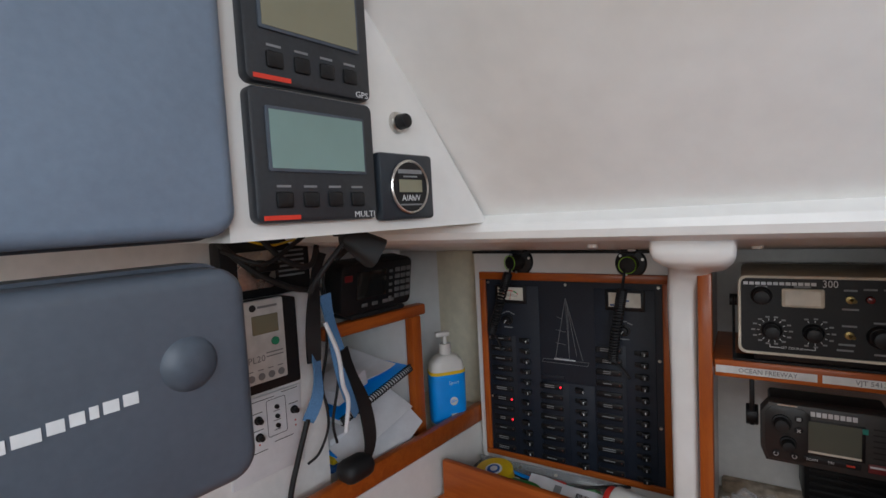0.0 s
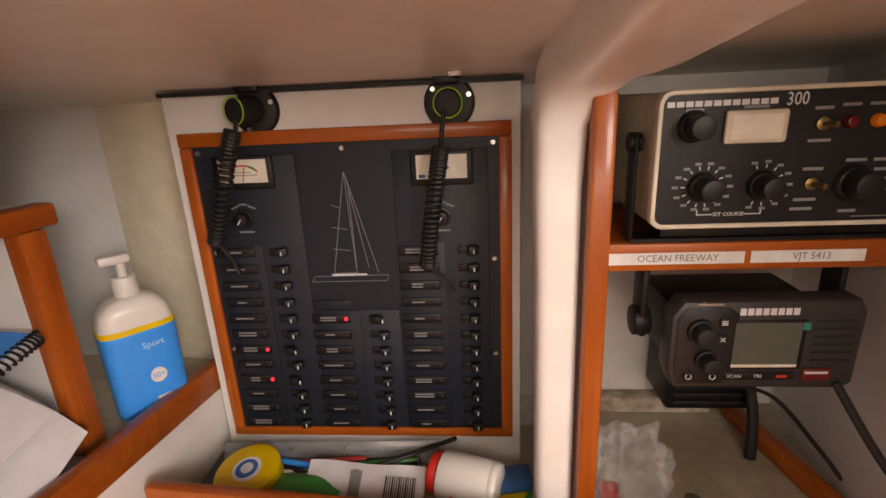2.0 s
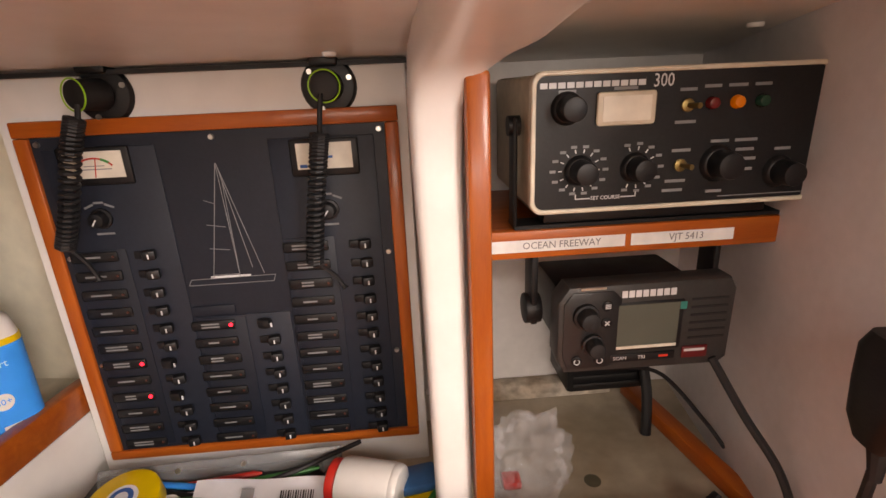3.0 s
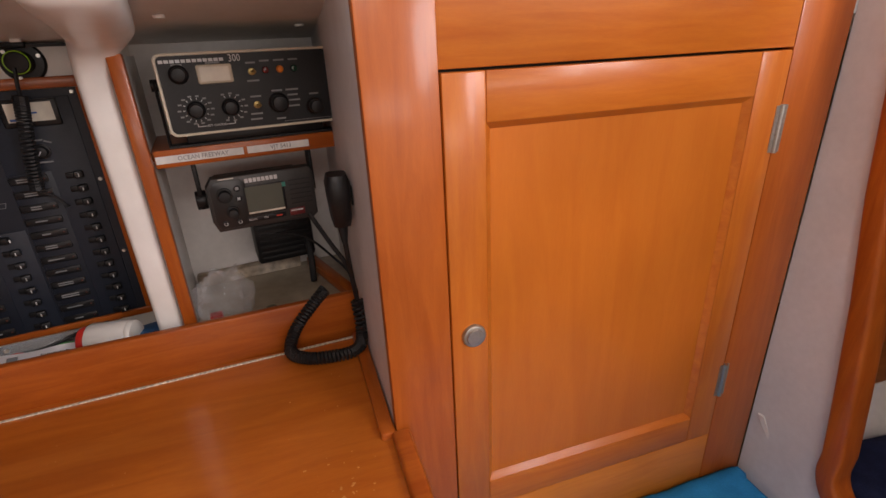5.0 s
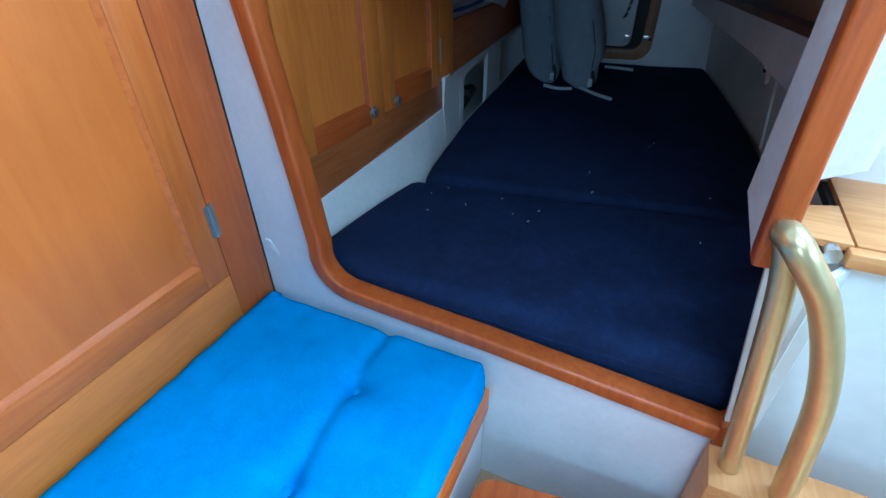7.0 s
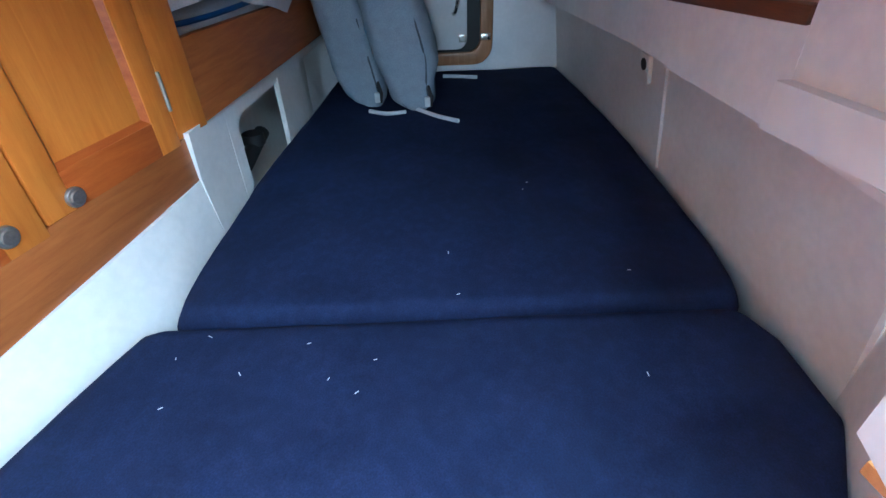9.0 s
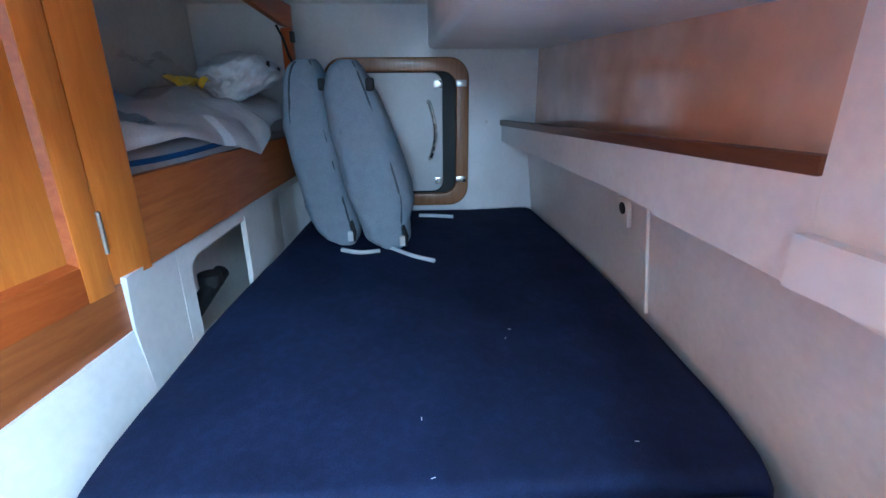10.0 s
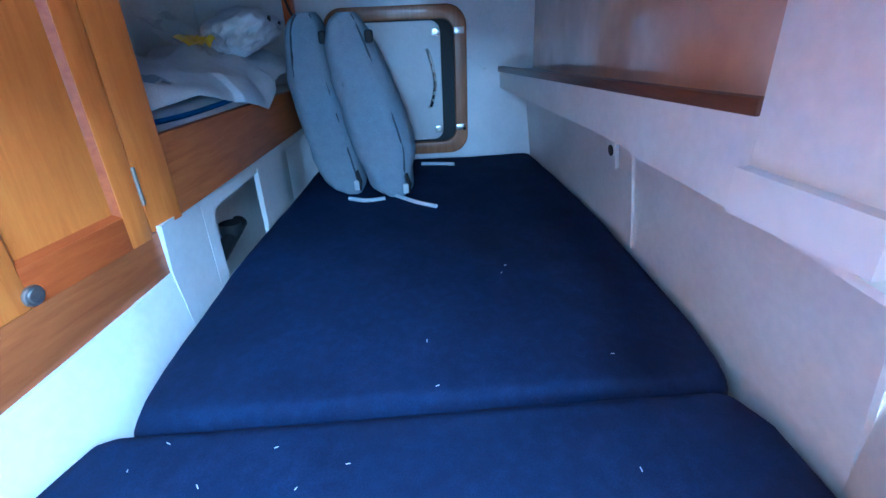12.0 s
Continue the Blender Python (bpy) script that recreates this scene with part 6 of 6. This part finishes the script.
part("cover", box(0.0, 0.005, 0.0122, 0.226, 0.20, 0.0136), BLUEPLASTIC, note, "blue cover")
part("spiral", tube(coil([(0.0, 0.002, 0.007), (0.11, 0.002, 0.007), (0.228, 0.002, 0.007)], 0.0085, 34, 8), 0.0017, 5), BLACK, note, "black wire spiral")
part("spiral_core", tube([(0.0, 0.002, 0.007), (0.228, 0.002, 0.007)], 0.0055, 8), WHITE_PAINT, note)
pad = thing("white_box", FWD @ pose(-0.235, 0.02, 1.032, 0, -12, 8), "small white carton lying on the notebook", "carton")
part("carton", box(0.0, 0.0, 0.0, 0.10, 0.09, 0.035, 0.002), PAPER, pad)
paper(lambda s, t: (-0.24 + 0.19 * s, 0.03 + 0.22 * t, 1.032 + 0.05 * s + 0.05 * (1 - s) * t + 0.008 * math.sin(5 * s + 3 * t)), "crumpled white sheet on top of the pile")

# ---- sunscreen bottle ----
bottle = thing("pump_bottle", FWD @ pose(0.085, -0.018, 0.8845, 0, 0, -32) @ Matrix.Diagonal((1, 1, 1.06, 1)), "white pump bottle with a bright blue label on the ledge", "bottle")


def bottle_shape(w, d, z0, z1, shoulder):
    return loft([((0, 0, z0), w * 0.9, d * 0.9, (0, 1, 0)), ((0, 0, z0 + 0.006), w, d, (0, 1, 0)), ((0, 0, z1 - shoulder), w * 1.03, d, (0, 1, 0)), ((0, 0, z1 - shoulder * 0.45), w * 0.93, d * 0.95, (0, 1, 0)),
                 ((0, 0, z1 - shoulder * 0.12), w * 0.66, d * 0.8, (0, 1, 0)), ((0, 0, z1), w * 0.34, d * 0.5, (0, 1, 0))], 32)


part("body", bottle_shape(0.046, 0.029, 0, 0.178, 0.040), BOTTLE_WHITE, bottle, "", 60)
part("label", loft([((0, 0, 0.014), 0.0466, 0.0296, (0, 1, 0)), ((0, 0, 0.132), 0.0480, 0.0298, (0, 1, 0))], 32), BLUEPLASTIC, bottle, "bright blue label", 60)
part("label_band", loft([((0, 0, 0.1325), 0.0481, 0.0299, (0, 1, 0)), ((0, 0, 0.140), 0.0478, 0.0297, (0, 1, 0))], 32), YELLOW, bottle, "yellow band", 60)
text("label_lettering", "Sport", 0.0125, pose(-0.004, -0.0302, 0.112), shader("pale_blue_print", (0.45, 0.68, 0.85), 0.4), bottle, depth=0.0002)
part("label_dot", rod(0.0105, 0.0006, pose(0.008, -0.0297, 0.066) @ FRONT, seg=24), BOTTLE_WHITE, bottle, "white round mark")
text("label_lettering", "50+", 0.0105, pose(0.008, -0.0306, 0.066), BLUEPLASTIC, bottle, 'CENTER', depth=0.0002)
part("label_bar", box(0.0, -0.0303, 0.030, 0.018, -0.0297, 0.035), BOTTLE_WHITE, bottle)
part("collar", rod(0.016, 0.026, pose(0, 0, 0.178), 0.015, 24, 0.001), BOTTLE_WHITE, bottle)
part("pump", merge(rod(0.006, 0.022, pose(0, 0, 0.203), seg=14), box(-0.026, -0.010, 0.222, 0.012, 0.010, 0.234, 0.004)), BOTTLE_WHITE, bottle, "white pump head")

# ---- clutter in the tray behind the chart table ----
tape = thing("tape_roll", pose(-0.463, 1.105, 0.800, 9, -4, 0), "roll of yellow insulating tape leaning in the tray", "tape")
part("tape", merge(rod(0.047, 0.026, pose(0, 0, -0.013), seg=40, bev=0.002)), YELLOW, tape)
part("core", rod(0.021, 0.0275, pose(0, 0, -0.013), seg=30), PAPER, tape, "white cardboard core")
part("core_print", rod(0.016, 0.001, pose(0, 0, 0.0145), seg=24), STRIPE, tape, "blue printed core")
part("core_mark", rod(0.009, 0.001, pose(0.001, 0, 0.0156), seg=24), WHITE_PAINT, tape)
jar = thing("plastic_jar", pose(-0.180, 1.105, 0.808, 0, 90, -18), "white plastic jar on its side with red handwriting", "jar")
part("body", rod(0.034, 0.075, pose(0, 0, 0.0), 0.034, 30, 0.005), BOTTLE_WHITE, jar)
part("base_rim", rod(0.0345, 0.012, pose(0, 0, 0.072), 0.032, 30, 0.004), BOTTLE_WHITE, jar)
part("cap", rod(0.029, 0.013, pose(0, 0, -0.014), 0.029, 24, 0.002), RED, jar, "red screw cap")
for k, (z, w) in enumerate(((0.024, 0.026), (0.040, 0.022))):
    for i in range(5):
        a = radians(-100 - 20 + 9 * i + 30)
        part("handwriting", tube([(0.0345 * math.cos(a + j * 0.05), 0.0345 * math.sin(a + j * 0.05), z + 0.006 * ((j + i) % 2)) for j in range(4)], 0.0008, 4), RED_PRINT, jar, "red handwritten stroke")
pouch = thing("paper_packet", pose(-0.290, 1.090, 0.795, 26, 4, 0), "white paper packet with a barcode in the tray", "packet")
part("packet", place(grid(20, 10, lambda s, t: (-0.085 + 0.17 * s, -0.035 + 0.07 * t, 0.010 * math.sin(math.pi * t) * math.sin(math.pi * min(s * 1.2, 1)) + 0.003 * math.sin(9 * s))), Matrix()), PAPER, pouch, "", 60)
for k in range(14):
    part("barcode_bar", box(0.030 + 0.0032 * k, -0.014, 0.0118, 0.030 + 0.0032 * k + (0.0011 if k % 3 else 0.0019), 0.014, 0.0124), INK_AND_HOLLOW, pouch)
part("printed_bar", box(-0.02, -0.016, 0.0118, -0.004, 0.018, 0.0124), DIM_PRINT, pouch)
ruler = thing("clear_ruler", pose(-0.36, 1.165, 0.79, 62, 0, 2), "clear plastic parallel ruler leaning in the tray", "ruler")
glass = shader("clear_acrylic", (0.30, 0.32, 0.33), 0.15)
glass.node_tree.nodes["Principled BSDF"].inputs["Alpha"].default_value = 0.45
part("blade", box(-0.17, -0.018, 0, 0.17, 0.018, 0.003, 0.0008), glass, ruler)
for x in (-0.06, 0.03):
    part("pivot", rod(0.004, 0.006, pose(x, 0.008, 0), seg=10), STEEL, ruler)
for k, (x0, y0, x1, y1, m, lab) in enumerate(((-0.46, 1.15, -0.36, 1.13, BLUEPLASTIC, "blue pen in the tray"), (-0.40, 1.14, -0.30, 1.15, RED, "red and white pen in the tray"), (-0.36, 1.13, -0.22, 1.15, GREEN, "green pen in the tray"),
                                              (-0.42, 1.12, -0.28, 1.125, PAPER, "white pen in the tray"))):
    solo("pen", tube([(x0, y0, 0.792), (x0 + 0.9 * (x1 - x0), y0 + 0.9 * (y1 - y0), 0.794), (x1, y1, 0.794)], [0.0045, 0.0045, 0.0015], 10), m, Matrix(), lab, "pen", "pens in the tray")
solo("tray_cable", tube(smooth_path([(-0.165, 1.19, 0.80), (-0.20, 1.16, 0.808), (-0.27, 1.13, 0.802), (-0.36, 1.11, 0.80), (-0.44, 1.14, 0.79)], 7), 0.0035, 8), SOFT_BLACK, Matrix(), "black cable lying across the tray", "cable")
solo("dark_case", box(-0.545, 1.04, 0.7455, -0.22, 1.185, 0.785, 0.008), SOFT_BLACK, Matrix(), "black flat case at the bottom of the tray", "case")
solo("green_cloth", place(grid(16, 8, lambda s, t: (-0.42 + 0.10 * s, 1.06 + 0.05 * t, 0.80 + 0.012 * math.sin(3 * s) * math.sin(3 * t))), Matrix()), GREEN, Matrix(), "green cloth corner in the tray", "cloth", angle=60)
sponge = thing("sponge_packet", pose(-0.085, 1.085, 0.7455, 0, 0, 10), "yellow and blue packet of sponges in the tray", "packet")
part("sponge", box(-0.035, -0.035, 0, 0.035, 0.04, 0.045, 0.008), YELLOW, sponge)
part("wrapper", box(-0.036, 0.0, 0.0455, 0.036, 0.042, 0.062, 0.006), shader("blue_wrapper", (0.02, 0.10, 0.24), 0.35), sponge, "blue printed wrapper")
part("band", tube([(-0.01, -0.036, 0.0), (-0.012, -0.036, 0.03), (0.0, -0.03, 0.046), (0.03, 0.0, 0.047)], 0.004, 6), GREEN, sponge, "green band")
bag = thing("plastic_bag", pose(0.065, 1.08, 0.8005), "clear crumpled plastic bag in the radio niche", "bag")
bm = bmesh.new()
bmesh.ops.create_icosphere(bm, subdivisions=5, radius=1)
for v in bm.verts:
    n = v.co.normalized()
    k = 1 + 0.35 * noise.noise(n * 2.1) + 0.22 * noise.noise(n * 5.3)
    k += 0.12 * abs(noise.noise(n * 11.0)) + 0.06 * abs(noise.noise(n * 23.0))
    v.co = Vector((0.050 * n.x * k, 0.042 * n.y * k, max(0.0, 0.040 + 0.062 * n.z * k)))
film = bpy.data.materials.new("clear_film")
film.use_nodes = True
fb = film.node_tree.nodes["Principled BSDF"]
fb.inputs["Base Color"].default_value, fb.inputs["Roughness"].default_value = (0.85, 0.86, 0.88, 1), 0.12
fb.inputs["Alpha"].default_value = 0.15
part("film", bm, film, bag, "", 40)
part("content", box(-0.035, -0.012, 0.002, -0.010, 0.012, 0.014, 0.004), RED, bag, "small red thing inside")
hole = thing("cable_hole", pose(0.150, 1.075, 0.8003), "round dark cable hole in the niche floor", "hole")
part("ring", rod(0.011, 0.0008, Matrix(), seg=24), shader("dark_olive_cap", (0.10, 0.09, 0.06), 0.5), hole)
solo("niche_cleat", place(box(-0.012, -0.14, 0, 0.012, 0.14, 0.022, 0.003), pose(0.300, 1.12, 0.8005, 0, 0, 10)), MAHOG_Y, Matrix(), "wooden cleat along the niche floor", "cleat")
solo("niche_ledge", box(0.012, 1.255, 0.8005, 0.25, 1.284, 0.83, 0.006), shader("flaking_brown_paint", (0.30, 0.22, 0.15), 0.6, bump=0.6, scale=60, spread=0.4, tint=(0.62, 0.58, 0.5), stain=0.9), Matrix(), "flaking brown ledge at the back of the niche", "ledge")
for x, y in ((0.075, 0.985), (-0.145, 1.165), (0.30, 1.10), (-0.14, 0.84)):
    z = 1.337 + (1.22 - y) * 0.054 / 0.49
    solo("screw_cap", rod(0.008, 0.005, pose(x, y, z - 0.0045), 0.0085, 16, 0.001), GELCOAT, Matrix(), "white plastic screw cap under the side deck", "cap", "screw caps under the deck")

# ---- bags and bedding at the end of the berth ----


def backpack(x, half, rows, lab, seed):
    """rows: height, middle across the berth, half width."""
    b = thing("backpack", pose(x, rows[0][1], 0.531), lab, "backpack", "backpacks on the berth")
    y0 = rows[0][1]
    fine = smooth_path([(z, yc, hw) for z, yc, hw in rows], 5)
    top = rows[-1][0]
    bm = bmesh.new()
    rings = []
    for z, yc, hw in fine:
        t = (z - 0.531) / (top - 0.531)
        d = half * max(0.25, math.sin(math.pi * min(max(0.12 + 0.80 * t, 0), 1)) ** 0.45)
        ring = []
        for k in range(64):
            a = 2 * math.pi * k / 64
            ca, sa = math.cos(a), math.sin(a)
            px = math.copysign(abs(ca) ** 0.6, ca) * d
            py = math.copysign(abs(sa) ** 0.6, sa) * hw
            n = noise.noise(Vector((px * 8 + seed, py * 9, z * 6)))
            g = noise.noise(Vector((px * 20 + seed, (py - 0.4 * z) * 30, z * 9)))
            w = 1 - abs(noise.noise(Vector((px * 12 + seed, (py + 0.5 * z) * 24, z * 11))))
            q = 1 + 0.10 * n + 0.05 * g + 0.05 * max(0.0, w - 0.8) * 4
            ring.append(bm.verts.new((px * q, yc - y0 + py * q, z - 0.531)))
        rings.append(ring)
    for a, c in zip(rings, rings[1:]):
        for k in range(64):
            bm.faces.new((a[k], a[(k + 1) % 64], c[(k + 1) % 64], c[k]))
    bm.faces.new(rings[0])
    bm.faces.new(rings[-1][::-1])
    bmesh.ops.recalc_face_normals(bm, faces=bm.faces[:])
    part("body", bm, GREYCLOTH, b, "", 80)
    for side in (-0.62, 0.55):
        part("piping", tube([(-half * 0.97 * max(0.25, math.sin(math.pi * (0.12 + 0.80 * (z - 0.531) / (top - 0.531))) ** 0.45) * (1 - 0.10 * abs(side)), yc - y0 + side * hw, z - 0.531) for z, yc, hw in fine[3:-2]], 0.0035, 6), BLUEGREY_DARK, b, "dark seam piping")
    z, yc, hw = rows[1]
    part("buckle", box(-half * 0.75 - 0.012, yc - y0 - hw * 0.72, 0.02, -half * 0.75 + 0.004, yc - y0 - hw * 0.72 + 0.018, 0.052, 0.003), WHITE_PAINT, b, "white plastic buckle")
    part("strap_loop", tube([(-half * 0.7, yc - y0 - hw * 0.6, 0.085), (-half * 0.8, yc - y0 - hw * 0.78, 0.05), (-half * 0.78, yc - y0 - hw * 0.7, 0.02)], 0.007, 8), SOFT_BLACK, b, "black strap end")
    z, yc, hw = rows[-3]
    part("grab_handle", box(-half * 0.86, yc - y0 - hw * 1.05, z - 0.54, -half * 0.55, yc - y0 - hw * 0.72, z - 0.505, 0.006), SOFT_BLACK, b, "black webbing grab handle")
    return b


backpack(2.56, 0.11, [(0.531, 0.040, 0.028), (0.56, 0.060, 0.062), (0.635, 0.078, 0.078), (0.78, 0.105, 0.078), (0.90, 0.128, 0.079), (1.02, 0.134, 0.066), (1.075, 0.134, 0.048), (1.098, 0.128, 0.024)], "blue-grey canvas backpack standing on the berth", 1.0)
backpack(2.50, 0.11, [(0.531, -0.110, 0.032), (0.56, -0.100, 0.070), (0.62, -0.090, 0.080), (0.70, -0.080, 0.096), (0.80, -0.057, 0.096), (0.90, -0.030, 0.092), (1.02, -0.004, 0.070), (1.07, 0.004, 0.050), (1.094, 0.0, 0.024)], "blue-grey canvas backpack leaning beside another on the berth", 5.0)
for pts in ([(2.44, -0.10, 0.537), (2.36, -0.17, 0.537), (2.31, -0.235, 0.537)], [(2.43, 0.05, 0.537), (2.40, -0.01, 0.537), (2.41, -0.07, 0.537)], [(2.80, -0.20, 0.537), (2.79, -0.26, 0.537), (2.77, -0.33, 0.537)]):
    solo("webbing_end", tube(smooth_path(pts, 4), 0.007, 6), SHEET, Matrix(), "loose grey webbing end on the mattress", "strap", "loose webbing ends")


def cloth(nx, ny, f, mat, lab, name, th=0.006):
    bm = grid(nx, ny, f)
    geom = bmesh.ops.extrude_face_region(bm, geom=bm.faces[:])["geom"]
    for g in geom:
        if isinstance(g, bmesh.types.BMVert):
            g.co.z -= th
    bmesh.ops.recalc_face_normals(bm, faces=bm.faces[:])
    return solo(name, bm, mat, CUB, lab, "cloth", "bedding in the cubby", 70)


def crumple(x, y, seed, a=0.03):
    return a * noise.noise(Vector((x * 4, y * 3, seed))) + 0.25 * a * noise.noise(Vector((x * 10, y * 8, seed + 2)))


cush = thing("striped_cushion", CUB @ pose(0.42, 0.19, 0.851), "white cushion with blue piping lying in the cubby", "cushion", "bedding in the cubby")
part("cushion", loft([((0, 0, 0.0), 0.34, 0.14, (0, 1, 0)), ((0, 0, 0.02), 0.37, 0.16, (0, 1, 0)), ((0, 0, 0.045), 0.37, 0.16, (0, 1, 0)), ((0, 0, 0.065), 0.34, 0.14, (0, 1, 0))], 40), SHEET, cush, "", 80)
for z in (0.018, 0.048):
    part("piping", tube([(0.372 * math.copysign(abs(math.cos(a)) ** 0.55, math.cos(a)), 0.162 * math.copysign(abs(math.sin(a)) ** 0.55, math.sin(a)), z) for a in (6.2832 * k / 60 for k in range(60))], 0.006, 6, True), STRIPE, cush, "blue piping")
sheet_hem = edge([(-1.0, 0.937), (0.06, 0.937), (0.21, 0.942), (0.33, 0.912), (0.51, 0.858), (0.58, 0.89), (0.70, 0.93), (2.0, 0.95)])
sheet_top = edge([(-1.0, 1.0), (0.2, 1.0), (0.45, 1.01), (0.8, 1.03), (2.0, 1.03)])


def draped(s, t):
    u = 0.03 + 0.80 * s
    low, high = sheet_hem(u), sheet_top(u)
    fold = 0.010 * math.sin(23 * u + 5 * t) * (1 - t) + 0.006 * math.sin(41 * u - 9 * t)
    v = (-0.010 if low < 0.90 else 0.004 + 0.014 * (low - 0.90) / 0.04) + 0.32 * t ** 1.25 + 0.5 * fold
    return (u, v, low + (high - low) * min(1.0, 1.25 * t ** 0.62) + crumple(s, t, 3.0, 0.030) * min(1.0, 3 * t + 0.15) + fold * t)


cloth(90, 44, draped, SHEET, "pale grey sheet draped over a cushion in the cubby", "folded_sheet")
cloth(50, 30, lambda s, t: (-0.01 + 0.30 * s, 0.06 + 0.30 * t, 0.945 + 0.12 * (1 - s) * (0.5 + 0.5 * t) + crumple(s, t, 8.0, 0.04)), GREYCLOTH, "blue-grey cover bunched in the cubby", "bunched_cover")
bm = bmesh.new()
bmesh.ops.create_icosphere(bm, subdivisions=5, radius=1)
for v in bm.verts:
    n = v.co.normalized()
    k = 1 + 0.16 * noise.noise(n * 1.7 + Vector((3, 0, 0))) + 0.10 * noise.noise(n * 4.1) + 0.05 * noise.noise(n * 9.0)
    v.co = Vector((0.165 * math.copysign(abs(n.x) ** 0.8, n.x) * k, 0.095 * n.y * k, (0.058 - 0.022 * n.x) * n.z * k - 0.10 * n.x * n.x * 0.25))
solo("eyelet_bag", place(bm, pose(0.745, 0.115, 1.062, 0, -6, 0)), SHEET, CUB, "pale grey bag with eyelets lying in the cubby", "bag", "bedding in the cubby", 70)
for x, z in ((0.735, 1.085), (0.815, 1.068)):
    solo("eyelet", rod(0.009, 0.004, pose(x, 0.031, z) @ FRONT, seg=16), BLACK, CUB, "black eyelet of a grey bag", "eyelet", "eyelets of the bag")
solo("clear_packet", place(grid(14, 12, lambda s, t: (0.34 + 0.17 * s, 0.06 + 0.16 * t, 1.02 + 0.08 * t + crumple(s, t, 20, 0.04))), Matrix()), film, CUB, "clear plastic packet with a yellow mark in the cubby", "packet", angle=60)
solo("yellow_tag", place(grid(8, 6, lambda s, t: (0.30 + 0.13 * s, 0.055 + 0.05 * t, 1.035 + 0.02 * t + crumple(s, t, 25, 0.02))), Matrix()), YELLOW, CUB, "yellow label on a packet in the cubby", "label", angle=60)
solo("cubby_cable", tube(smooth_path([(0.838, 0.03, 1.20), (0.832, 0.01, 1.16), (0.842, 0.0, 1.11), (0.872, -0.005, 1.085)], 6), 0.004, 8), SOFT_BLACK, CUB, "black cable hanging in the cubby", "cable")
solo("cubby_clip", box(0.855, -0.012, 1.15, 0.885, -0.002, 1.185, 0.004), BLACK, CUB, "black clip on the cubby post", "clip")
solo("hose_end", place(merge(rod(0.02, 0.16, pose(0, 0, 0, 0, 75, 0), seg=14), rod(0.028, 0.03, pose(0.1, 0, 0.03), seg=14)), pose(2.0, 0.33, 0.545, 0, 0, -6)), SOFT_BLACK, Matrix(), "black hose behind the liner cut-out", "hose")
